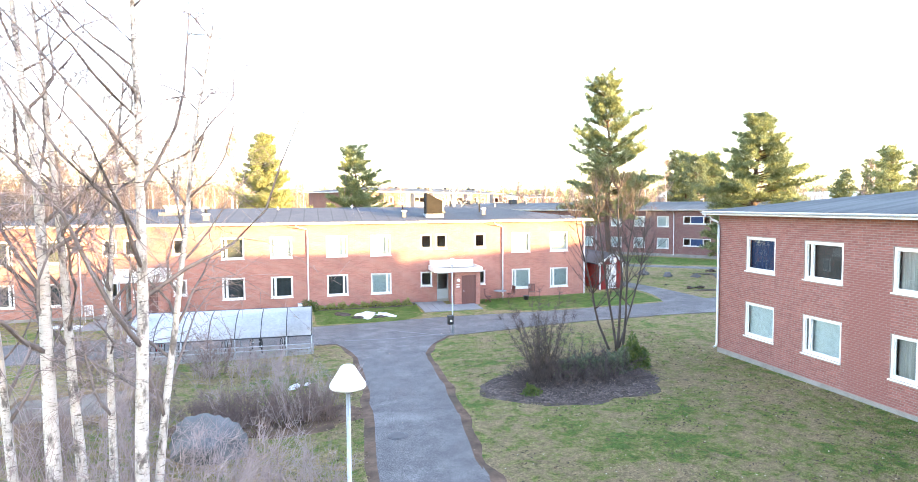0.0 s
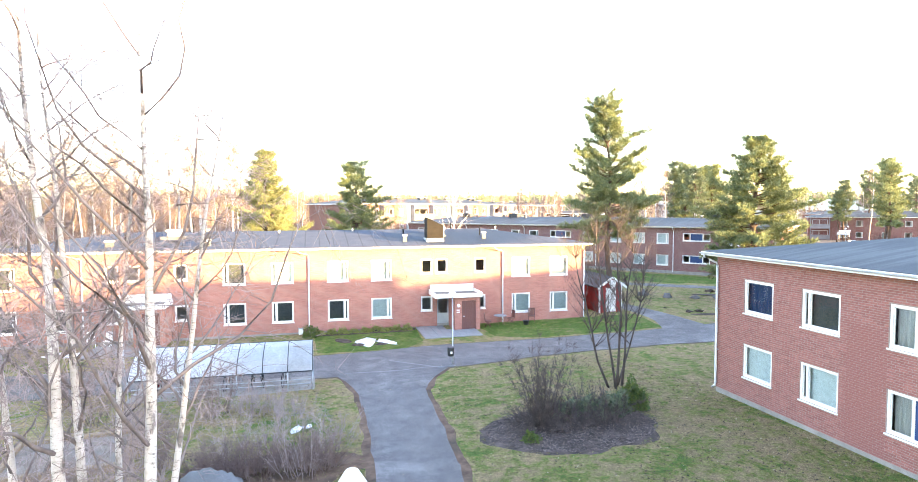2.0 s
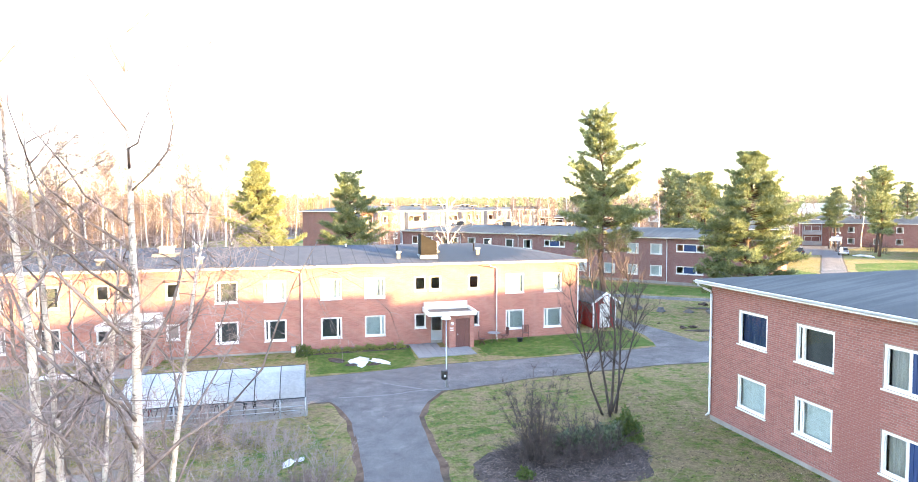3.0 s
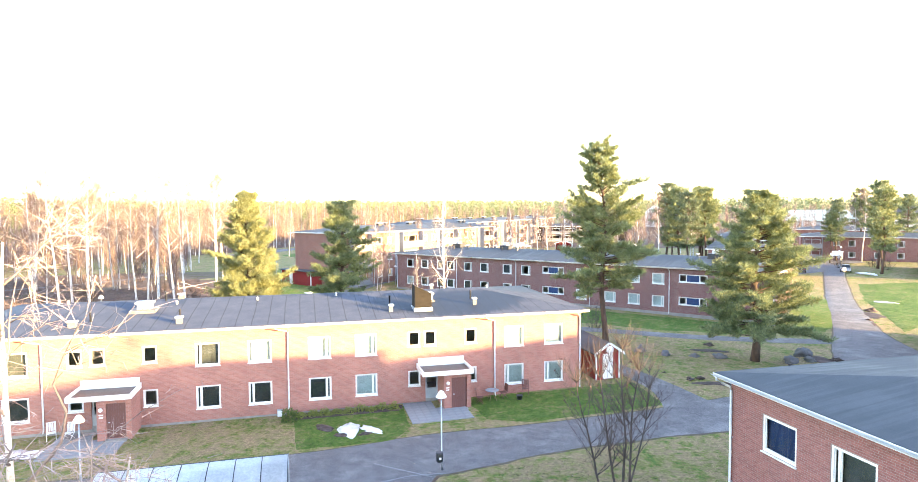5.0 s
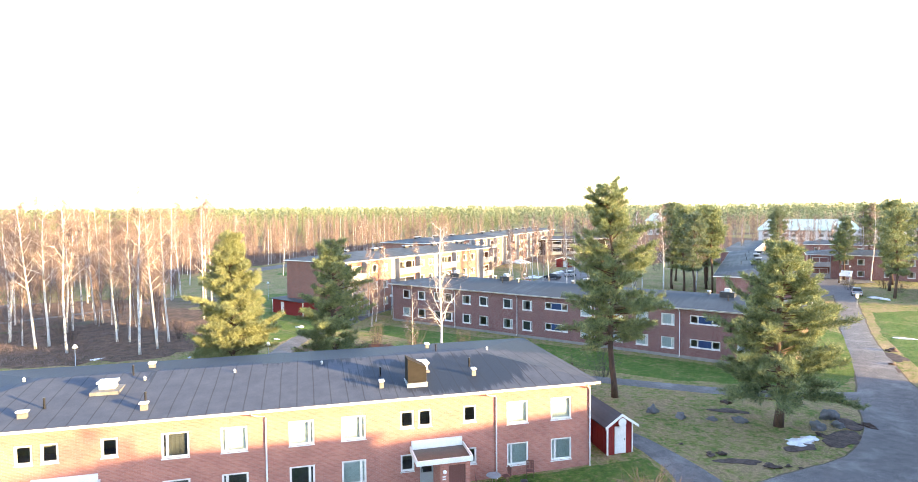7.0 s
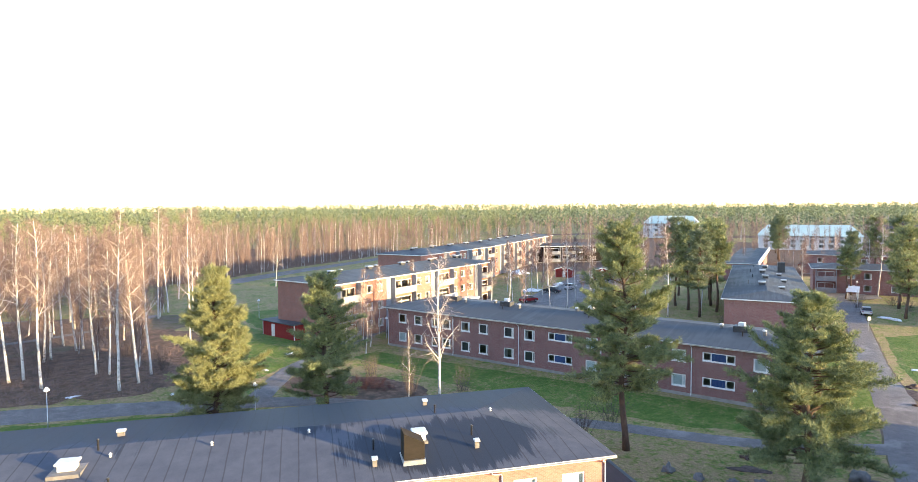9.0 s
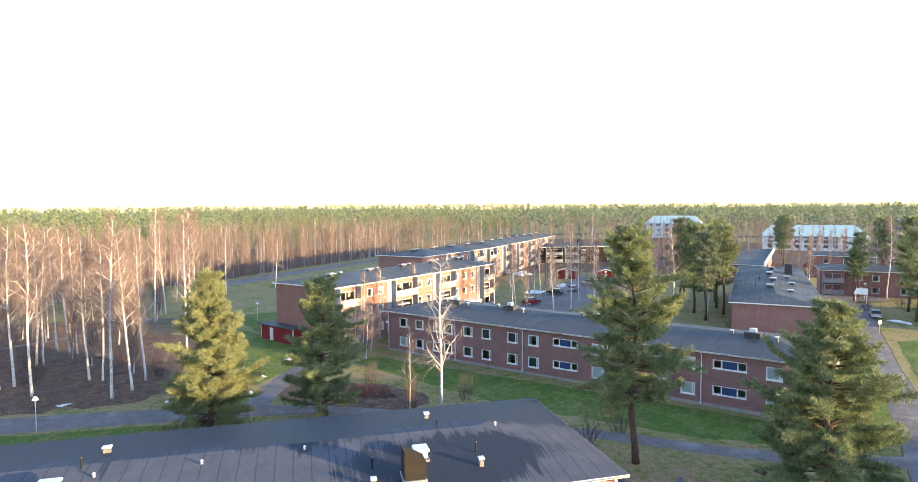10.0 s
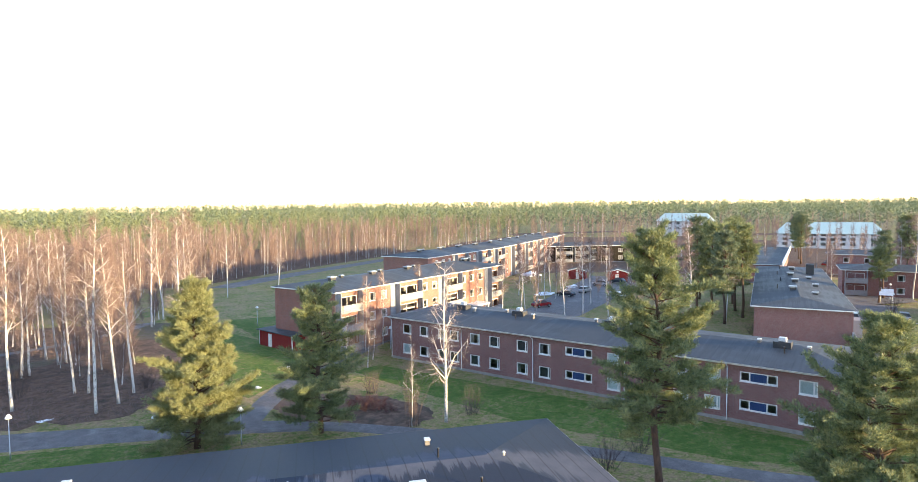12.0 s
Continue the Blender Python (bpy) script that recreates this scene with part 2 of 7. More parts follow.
M = {
    "brick": brick_mat("red_brick", (0.35, 0.152, 0.116), (0.275, 0.112, 0.086), (0.34, 0.21, 0.175)),
    "brick_dark": brick_mat("brown_brick", (0.195, 0.090, 0.082), (0.140, 0.064, 0.060), (0.26, 0.20, 0.185)),
    "brick_pale": brick_mat("pale_brick", (0.245, 0.112, 0.084), (0.19, 0.086, 0.064), (0.215, 0.15, 0.13)),
    "brick_solid": surf("brick_face", (0.318, 0.140, 0.118), (0.252, 0.103, 0.090), 9, 0.9, fine=60, island=0.16),
    "mortar": surf("mortar", (0.35, 0.26, 0.23), (0.29, 0.21, 0.185), 6, 0.95),
    "plinth": surf("grey_concrete", (0.34, 0.32, 0.30), (0.26, 0.245, 0.23), 2, 0.9, c3=(0.24, 0.22, 0.2)),
    "white": surf("white_paint", (0.82, 0.81, 0.79), (0.76, 0.75, 0.73), 2, 0.5, fine=25, bumps=0.05, c3=(0.68, 0.67, 0.64)),
    "metal_white": surf("white_metal", (0.66, 0.66, 0.65), (0.55, 0.55, 0.54), 2, 0.4, fine=20, bumps=0.05),
    "roof_damp_shade": damp_shade_roof_mat("damp_shaded_felt_roof", (0.022, 0.027, 0.040), (0.056, 0.062, 0.082), (0.082, 0.088, 0.108)),
    "roof_plain": roof_mat("dark_felt_roof", (0.038, 0.043, 0.050), (0.052, 0.058, 0.066), (0.066, 0.072, 0.080), 0.2),
    "glass": glass_mat(),
    "room": surf("dim_room_wall", (0.5, 0.46, 0.42), (0.4, 0.37, 0.34), 0.7, 0.9),
    "blind": surf("pale_blind", (0.70, 0.76, 0.79), (0.66, 0.72, 0.755), 1.0, 0.8, fine=5, bumps=0),
    "curtain": surf("light_curtain", (0.62, 0.61, 0.60), (0.40, 0.39, 0.385), 2, 0.9, stretch=(7, 1, 0.3), fine=15),
    # dark sheet behind panes: the glass's dim grey reflection put into a colour
    "net": surf("dim_window_sheet", (0.105, 0.11, 0.115), (0.075, 0.078, 0.08), 0.9, 0.9, fine=6, bumps=0),
    "blue": surf("blue_panel", (0.014, 0.045, 0.15), (0.010, 0.034, 0.12), 3, 0.6, stretch=(8, 1, 0.4), fine=14),
    "asphalt": asphalt_mat("grey_asphalt", (0.078, 0.071, 0.070), (0.125, 0.115, 0.112), (0.195, 0.182, 0.176)),
    "gravel": surf("verge_gravel", (0.105, 0.08, 0.058), (0.175, 0.14, 0.10), 3, 0.95, fine=20, bumps=0.6, c3=(0.09, 0.09, 0.03)),
    "paving": surf("paving_slab", (0.25, 0.245, 0.25), (0.18, 0.177, 0.18), 2.5, 0.85, fine=30, island=0.25),
    "grass": grass_mat("worn_lawn", (0.078, 0.126, 0.026), (0.150, 0.158, 0.044), (0.216, 0.180, 0.078), (0.250, 0.182, 0.100), -0.018),
    "lawn": grass_mat("green_lawn", (0.058, 0.102, 0.017), (0.085, 0.128, 0.024), (0.112, 0.132, 0.036), (0.17, 0.148, 0.063), 0.03),
    "litter": surf("leaf_litter", (0.095, 0.058, 0.042), (0.205, 0.135, 0.092), 1.6, 0.95, fine=7, bumps=1.0, c3=(0.07, 0.055, 0.04), big=0.4),
    "mulch": surf("dark_mulch", (0.050, 0.038, 0.034), (0.115, 0.086, 0.075), 6, 0.95, fine=16, bumps=1.0, c3=(0.15, 0.112, 0.098)),
    "sand": surf("sand", (0.27, 0.22, 0.18), (0.2, 0.165, 0.135), 2, 0.95, bumps=0.4),
    "snow": surf("old_snow", (0.86, 0.88, 0.92), (0.72, 0.74, 0.78), 4, 0.6, fine=20, bumps=0.5, c3=(0.5, 0.47, 0.43)),
    "rock": surf("grey_rock", (0.12, 0.118, 0.12), (0.21, 0.205, 0.205), 3, 0.9, fine=18, bumps=1.0, c3=(0.10, 0.10, 0.085)),
    "bark": bark_mat("birch_bark", (0.36, 0.315, 0.28), (0.57, 0.51, 0.465), 0.55),
    "bark_white": bark_mat("white_birch_bark", (0.40, 0.375, 0.36), (0.62, 0.595, 0.575), 0.53),
    "twig": surf("birch_twig", (0.165, 0.116, 0.103), (0.245, 0.180, 0.162), 0.5, 0.9, fine=5, bumps=0),
    "twig_pale": surf("pale_twig", (0.30, 0.245, 0.22), (0.20, 0.155, 0.14), 1.0, 0.9, fine=5, bumps=0),
    "spray": surf("birch_spray", (0.42, 0.335, 0.315), (0.28, 0.215, 0.205), 1.0, 0.9, fine=5, bumps=0),
    "limb_white": surf("white_limb", (0.66, 0.61, 0.58), (0.46, 0.40, 0.38), 1.5, 0.9, fine=5, bumps=0),
    "chip": leaf_mat("bark_chip", (0.040, 0.031, 0.028), (0.24, 0.185, 0.165), 0.9, 0.05),
    "limb_dark": surf("dark_limb", (0.115, 0.09, 0.082), (0.065, 0.052, 0.048), 2.0, 0.9, fine=9, bumps=0.2),
    "limb_grey": surf("grey_limb", (0.30, 0.245, 0.23), (0.15, 0.118, 0.11), 2.0, 0.9, fine=9, bumps=0.2),
    "stem": surf("shrub_stem", (0.065, 0.052, 0.048), (0.145, 0.115, 0.106), 2, 0.9, fine=8, bumps=0),
    "pine_bark": surf("pine_bark", (0.145, 0.095, 0.066), (0.075, 0.056, 0.047), 3, 0.95, fine=14, bumps=0.9, stretch=(1, 1, 0.3)),
    "needle": leaf_mat("pine_needle", (0.060, 0.088, 0.044), (0.258, 0.278, 0.104), 0.7, 0.15),
    "needle_y": leaf_mat("yellowing_needle", (0.13, 0.145, 0.058), (0.26, 0.265, 0.105), 0.7, 0.2),
    "needle_sun": leaf_mat("sunlit_needle", (0.085, 0.105, 0.046), (0.18, 0.195, 0.082), 0.7, 0.2),
    "needle_d": leaf_mat("dark_needle", (0.068, 0.095, 0.056), (0.16, 0.19, 0.10), 0.7, 0.27),
    "evergreen": leaf_mat("evergreen_leaf", (0.05, 0.085, 0.018), (0.12, 0.15, 0.03)),
    "bed_green": leaf_mat("yellow_green_leaf", (0.13, 0.16, 0.03), (0.27, 0.27, 0.07)),
    "rust": leaf_mat("rusty_leaf", (0.06, 0.026, 0.026), (0.125, 0.056, 0.048)),
    "blade": blade_mat("grass_blade", (0.082, 0.134, 0.028), (0.155, 0.165, 0.046), (0.220, 0.185, 0.080), (0.255, 0.187, 0.103)),
    "fallen": leaf_mat("fallen_leaf", (0.22, 0.14, 0.06), (0.5, 0.44, 0.33), 0.9),
    "wet_leaf": leaf_mat("wet_leaf", (0.045, 0.034, 0.024), (0.13, 0.085, 0.045), 0.8, 0.05),
    "red": surf("falu_red_board", (0.27, 0.022, 0.018), (0.2, 0.015, 0.013), 3, 0.85, stretch=(8, 8, 0.6), fine=20),
    "wood": surf("weathered_wood", (0.34, 0.25, 0.16), (0.24, 0.17, 0.11), 3, 0.9, stretch=(1, 6, 6), fine=20),
    "brown_door": surf("brown_board_door", (0.16, 0.062, 0.05), (0.115, 0.045, 0.038), 3, 0.6, stretch=(14, 1, 0.5), fine=16),
    "grey_door": surf("grey_door", (0.42, 0.45, 0.47), (0.36, 0.39, 0.41), 2, 0.5),
    "steel": surf("galvanised_steel", (0.5, 0.52, 0.54), (0.38, 0.4, 0.42), 3, 0.45, 0.7, fine=20, bumps=0.05),
    "dark": surf("dark_metal", (0.03, 0.03, 0.034), (0.05, 0.05, 0.055), 4, 0.5, 0.2, bumps=0.05),
    "black": surf("black_plastic", (0.018, 0.018, 0.02), (0.03, 0.03, 0.032), 4, 0.45, bumps=0.05),
    "canopy_sheet": surf("white_sheet", (0.78, 0.81, 0.85), (0.66, 0.7, 0.75), 0.9, 0.35, fine=9, bumps=0.05, c3=(0.5, 0.5, 0.5)),
    "puddle": surf("rusty_tray", (0.035, 0.021, 0.016), (0.07, 0.044, 0.032), 2, 0.4),
    "copper_green": surf("verdigris_roof", (0.34, 0.46, 0.46), (0.40, 0.52, 0.52), 0.2, 0.6, fine=2, bumps=0),
    "pale_wall": surf("pale_render", (0.60, 0.60, 0.61), (0.50, 0.50, 0.51), 0.3, 0.9, fine=3),
    "balcony": surf("pale_concrete", (0.31, 0.315, 0.335), (0.24, 0.245, 0.26), 0.6, 0.9, fine=6),
    "chimney_sheet": surf("brown_sheet", (0.030, 0.025, 0.020), (0.020, 0.017, 0.014), 1.5, 0.9, fine=6, stretch=(1, 1, 3)),
    "vent_grey": surf("weathered_vent_sheet", (0.20, 0.185, 0.17), (0.13, 0.12, 0.11), 3, 0.8, fine=14, bumps=0.1),
    "rubber": surf("tyre_rubber", (0.02, 0.02, 0.02), (0.035, 0.035, 0.035), 5, 0.9),
    "car_red": surf("red_car_paint", (0.24, 0.02, 0.025), (0.2, 0.018, 0.02), 2, 0.25, fine=4, bumps=0),
    "car_white": surf("white_car_paint", (0.75, 0.75, 0.75), (0.7, 0.7, 0.7), 2, 0.25, fine=4, bumps=0),
    "car_dark": surf("dark_car_paint", (0.03, 0.035, 0.045), (0.04, 0.045, 0.055), 2, 0.2, fine=4, bumps=0),
    "car_silver": surf("silver_car_paint", (0.4, 0.41, 0.43), (0.35, 0.36, 0.38), 2, 0.3, 0.5, fine=4, bumps=0),
    "yellow": surf("ochre_panel", (0.55, 0.33, 0.07), (0.48, 0.28, 0.06), 2, 0.7),
}


# ---- mesh helpers ----
def thing(name, m, label, category, group="", kind=""):
    ob = new(name)
    ob.empty_display_size = 0.3
    ob.matrix_world = m
    return tagged(ob, label, category, group, kind)


def mesh_of(name, bm, material):
    me = bpy.data.meshes.new(name)
    bm.normal_update()
    bm.to_mesh(me)
    bm.free()
    me.materials.append(M[material])
    return me


def hang(name, me, parent, m=None, label=""):
    ob = new(name, me)
    ob.parent = parent
    if m is not None:
        ob.matrix_local = m
    if label:
        ob["label"] = label
    return ob


def part(name, bm, material, parent, label="", m=None):
    return hang(name, mesh_of(name, bm, material), parent, m, label)


def box(bm, x0, y0, z0, x1, y1, z1, bevel=0.0):
    v = [bm.verts.new(p) for p in ((x0, y0, z0), (x1, y0, z0), (x1, y1, z0), (x0, y1, z0), (x0, y0, z1), (x1, y0, z1), (x1, y1, z1), (x0, y1, z1))]
    f = [bm.faces.new([v[i] for i in q]) for q in ((3, 2, 1, 0), (4, 5, 6, 7), (0, 1, 5, 4), (1, 2, 6, 5), (2, 3, 7, 6), (3, 0, 4, 7))]
    if bevel:
        es = {e for q in f for e in q.edges}
        bmesh.ops.bevel(bm, geom=list(es), offset=bevel, segments=1, affect="EDGES")
    return bm


def boxes(*rows, bevel=0.0):
    bm = bmesh.new()
    for r in rows:
        box(bm, *r, bevel=bevel)
    return bm


def prism(bm, outline, y0, y1):
    """An outline in x and z drawn out along y."""
    a = [bm.verts.new((x, y0, z)) for x, z in outline]
    b = [bm.verts.new((x, y1, z)) for x, z in outline]
    n = len(outline)
    bm.faces.new(a)
    bm.faces.new(b[::-1])
    for i in range(n):
        bm.faces.new((a[(i + 1) % n], a[i], b[i], b[(i + 1) % n]))
    bmesh.ops.recalc_face_normals(bm, faces=bm.faces)
    return bm


def lathe(bm, profile, n=16, centre=(0, 0)):
    rings = []
    for r, z in profile:
        rings.append([bm.verts.new((centre[0] + r * math.cos(2 * math.pi * i / n), centre[1] + r * math.sin(2 * math.pi * i / n), z)) for i in range(n)])
    for a, b in zip(rings, rings[1:]):
        for i in range(n):
            bm.faces.new((a[i], a[(i + 1) % n], b[(i + 1) % n], b[i]))
    bm.faces.new(rings[0][::-1])
    bm.faces.new(rings[-1])
    for f in bm.faces:
        f.smooth = len(f.verts) == 4
    return bm


def tube(V, F, pts, radii, n=6):
    """Adds a tapered tube along pts to the lists of corners and faces."""
    base, pts = len(V), [Vector(p) for p in pts]
    for i, p in enumerate(pts):
        d = (pts[min(i + 1, len(pts) - 1)] - pts[max(i - 1, 0)]).normalized()
        u = d.orthogonal().normalized() if abs(d.z) < 0.9 else d.cross(Vector((1, 0, 0.02))).normalized()
        w = d.cross(u)
        for k in range(n):
            a = 2 * math.pi * k / n
            V.append(p + (u * math.cos(a) + w * math.sin(a)) * radii[i])
    for i in range(len(pts) - 1):
        for k in range(n):
            a, b = base + i * n + k, base + i * n + (k + 1) % n
            F.append((a, b, b + n, a + n))
    F.append(tuple(range(base + n - 1, base - 1, -1)))
    F.append(tuple(range(base + (len(pts) - 1) * n, base + len(pts) * n)))


def lists_mesh(name, V, F, material, smooth=True):
    me = bpy.data.meshes.new(name)
    me.from_pydata([tuple(v) for v in V], [], F)
    me.materials.append(M[material])
    if smooth:
        me.polygons.foreach_set("use_smooth", np.ones(len(me.polygons), bool))
    me.update()
    return me


def tri_mesh(name, T, material):
    """A mesh of loose triangles from an array of N x 3 x 3."""
    T = np.asarray(T, dtype=np.float32)
    n = len(T)
    me = bpy.data.meshes.new(name)
    me.vertices.add(3 * n)
    me.vertices.foreach_set("co", T.ravel())
    me.loops.add(3 * n)
    me.loops.foreach_set("vertex_index", np.arange(3 * n, dtype=np.int32))
    me.polygons.add(n)
    me.polygons.foreach_set("loop_start", np.arange(0, 3 * n, 3, dtype=np.int32))
    me.materials.append(M[material])
    me.update(calc_edges=True)
    return me


def pipe(name, pts, r, material, parent, n=8, label=""):
    V, F = [], []
    tube(V, F, pts, [r] * len(pts), n)
    return hang(name, lists_mesh(name, V, F, material), parent, None, label)


# ---- ground ----
LEVELS = [(17.6, 10, 0.62, 9), (17.6, 20, 0.60, 7), (24, 24, 0.35, 7), (8, 32, -0.2, 8), (5, 40, -0.4, 7), (-6, 42, -0.4, 8), (-16, 43, -0.5, 9), (13, 42, -0.2, 6), (21, 43, -0.12, 6),
          (32, 49, 0.15, 8), (38, 45, 0.2, 8), (44, 67, 0.25, 10), (30, 84, 0.25, 12), (16, 100, 0.25, 12), (4, 14, 0.02, 9), (-4, 18, 0.0, 9), (55, 52, 0.0, 9), (-3, 73, 0.0, 9),
          (-22, 96, 1.3, 11), (-34, 110, 0.9, 14), (-8, 100, 0.4, 10), (4, 112, 0.1, 9), (-20, 77, 0.0, 5), (-5, 84, 0.1, 6), (-35, 79, 0.0, 8)]


def ground_z(x, y):
    top = bottom = 0.0
    for px, py, h, s in LEVELS:
        w = math.exp(-((x - px) ** 2 + (y - py) ** 2) / (2 * s * s))
        top, bottom = top + w * h, bottom + w
    far = math.hypot(x, y)
    hill = 0.0
    if far > 420:
        k = min(1.0, (far - 420) / 1100)
        hill = k * k * (3 - 2 * k) * (9 + 3.5 * math.sin(x / 310 + 1.3) + 3 * math.sin(y / 420 + x / 700) + (2.5 if x > 0 else -3.5) * min(1.0, abs(x) / 400))
    return top / (bottom + 0.15) + hill


def ground_sheet():
    far = [60, 90, 140, 220, 300, 400, 520, 660, 820, 1000, 1200, 1400, 1650, 1900, 2300, 3200]
    xs = sorted([-60 - f for f in far] + [i * 1.5 for i in range(-40, 57)] + [84 + f for f in far])
    ys = sorted([-30 - f for f in far] + [i * 1.5 for i in range(-20, 91)] + [135 + f for f in far])
    V = [(x, y, ground_z(x, y)) for y in ys for x in xs]
    n = len(xs)
    F = [(j * n + i, j * n + i + 1, (j + 1) * n + i + 1, (j + 1) * n + i) for j in range(len(ys) - 1) for i in range(n - 1)]
    return tagged(new("ground", lists_mesh("ground", V, F, "grass")), "worn green and straw lawn ground with bare spots", "ground", kind="structure")


def smooth_line(rows, step=1.0):
    """A Catmull-Rom line through rows of (x, y, width)."""
    out = []
    rows = [np.array(r, float) for r in rows]
    for i in range(len(rows) - 1):
        p0, p1, p2, p3 = rows[max(i - 1, 0)], rows[i], rows[i + 1], rows[min(i + 2, len(rows) - 1)]
        n = max(2, int(np.linalg.norm(p2[:2] - p1[:2]) / step))
        for k in range(n):
            t = k / n
            out.append(0.5 * (2 * p1 + (p2 - p0) * t + (2 * p0 - 5 * p1 + 4 * p2 - p3) * t * t + (3 * p1 - p0 - 3 * p2 + p3) * t ** 3))
    out.append(rows[-1])
    return out


def strip(name, rows, material, lift, label, category="road", ragged=0.12, extra=0.0, step=1.0):
    line, V, F, m = smooth_line(rows, step), [], [], 9
    for i, p in enumerate(line):
        d = line[min(i + 1, len(line) - 1)][:2] - line[max(i - 1, 0)][:2]
        d = d / (np.linalg.norm(d) + 1e-9)
        s = np.array([-d[1], d[0]])
        for k in range(m):
            f = k / (m - 1) - 0.5
            w = p[2] + extra + (ragged * 2 * noise.noise((p[0] * 0.9, p[1] * 0.9, 3.3 * (1 if f > 0 else -1))) if abs(f) > 0.45 else 0)
            q = p[:2] + s * f * w
            V.append((q[0], q[1], ground_z(q[0], q[1]) + lift + (-0.03 if abs(f) > 0.49 else 0)))
    for i in range(len(line) - 1):
        for k in range(m - 1):
            F.append((i * m + k + 1, i * m + k, (i + 1) * m + k, (i + 1) * m + k + 1))
    return tagged(new(name, lists_mesh(name, V, F, material)), label, category, kind="structure")


def blot(name, outline, material, lift, label, category="ground", ragged=0.25, rings=10, n=72):
    """A patch of ground inside a star-shaped outline."""
    c = np.mean(np.array(outline, float), axis=0)
    pts = [np.array(p, float) for p in outline]
    loop = []
    for i in range(len(pts)):
        a, b = pts[i], pts[(i + 1) % len(pts)]
        k = max(2, n // len(pts))
        loop += [a + (b - a) * j / k for j in range(k)]
    V, F = [(c[0], c[1], ground_z(*c) + lift)], []
    m = len(loop)
    for r in range(1, rings + 1):
        for p in loop:
            q = c + (p - c) * r / rings
            if r == rings:
                q = q + (p - c) / (np.linalg.norm(p - c) + 1e-6) * ragged * 2 * noise.noise((p[0] * 0.8, p[1] * 0.8, 1.7))
            V.append((q[0], q[1], ground_z(*q) + lift - (0.03 if r == rings else 0)))
    for i in range(m):
        F.append((0, 1 + i, 1 + (i + 1) % m))
        for r in range(rings - 1):
            a, b = 1 + r * m + i, 1 + r * m + (i + 1) % m
            F.append((a, a + m, b + m, b))
    me = lists_mesh(name, V, F, material)
    return tagged(new(name, me), label, category, kind="structure")


def ellipse(cx, cy, rx, ry, turn=0.0, n=16):
    c, s = math.cos(radians(turn)), math.sin(radians(turn))
    return [(cx + rx * math.cos(a) * c - ry * math.sin(a) * s, cy + rx * math.cos(a) * s + ry * math.sin(a) * c) for a in (2 * math.pi * i / n for i in range(n))]


ground_sheet()
ROAD_A = [(3.2, -14, 2.7), (3.25, 6, 2.7), (3.35, 14, 2.7), (3.75, 19.5, 2.8), (3.9, 25, 3.0), (4.05, 28.5, 3.5), (4.4, 32.0, 6.5)]
ROAD_B = [(-60, 33.6, 5), (-20, 33.4, 5), (0, 33.6, 5.2), (8, 34.2, 5.6), (14, 34.6, 4.6), (20, 34.6, 4.6), (26, 34.6, 5.4), (33, 35.0, 6.4), (40, 36.4, 7), (46.5, 40.2, 8), (51.5, 46, 7), (57, 52.8, 4.6), (65, 61.5, 3.8), (73, 70.3, 3.4), (90, 87.5, 3.3), (107.7, 105.2, 3.6), (118, 115.5, 5)]
PATH_C = [(25.6, 49, 1.0), (26.1, 46, 1.7), (26.4, 43, 2.0), (26.3, 39.5, 2.6), (25.6, 36, 4)]
PATH_D = [(-70, 79, 4.4), (-24, 78.6, 4.2), (-9, 78.0, 3.8), (0, 77.2, 3.2), (8, 75, 2.4), (16, 70.5, 2.2), (24, 65.5, 2.2), (30, 61.6, 2.2), (40.3, 54.2, 2.2), (49.8, 50.2, 2.4), (54, 49.5, 2.6)]
PATH_E = [(-1.5, 78.5, 3.0), (-0.6, 82, 2.6), (2.4, 90.6, 2.6), (8, 98, 2.6), (12, 106, 2.6), (17, 113, 2.8)]
ROAD_F = [(-120, 84, 5), (-80, 112, 9), (-50, 137, 9), (-31, 160, 9), (-17, 189, 8), (2, 217, 7), (30, 252, 6), (64, 300, 5)]
PATH_G = [(-90, 96, 2.2), (-60, 104, 2.2), (-38, 114, 2.2), (-27, 126, 2.2), (-22, 146, 2.2), (-24, 162, 2.2)]
strip("verge", ROAD_A, "litter", 0.02, "brown leaf-strewn gravel verge along the footpath", "verge", 0.5, 0.8)
strip("verge", ROAD_B[1:16], "gravel", 0.025, "brown gravel verge along the yard road", "verge", 0.25, 0.6)
strip("path", ROAD_A, "asphalt", 0.045, "grey worn asphalt footpath across the lawn", "path")
strip("road", ROAD_B, "asphalt", 0.05, "grey damp asphalt yard road with pale tracks", "road")
strip("path", PATH_C, "asphalt", 0.04, "narrow asphalt path to the red shed", "path")
strip("path", PATH_D, "asphalt", 0.04, "grey asphalt path behind the brick house", "path")
strip("path", PATH_E, "asphalt", 0.045, "curved asphalt path up to the houses", "path")
strip("road", ROAD_F, "asphalt", 0.05, "grey asphalt road along the birch wood", "road", step=3)
strip("path", PATH_G, "asphalt", 0.045, "asphalt path among the birches", "path", step=2)
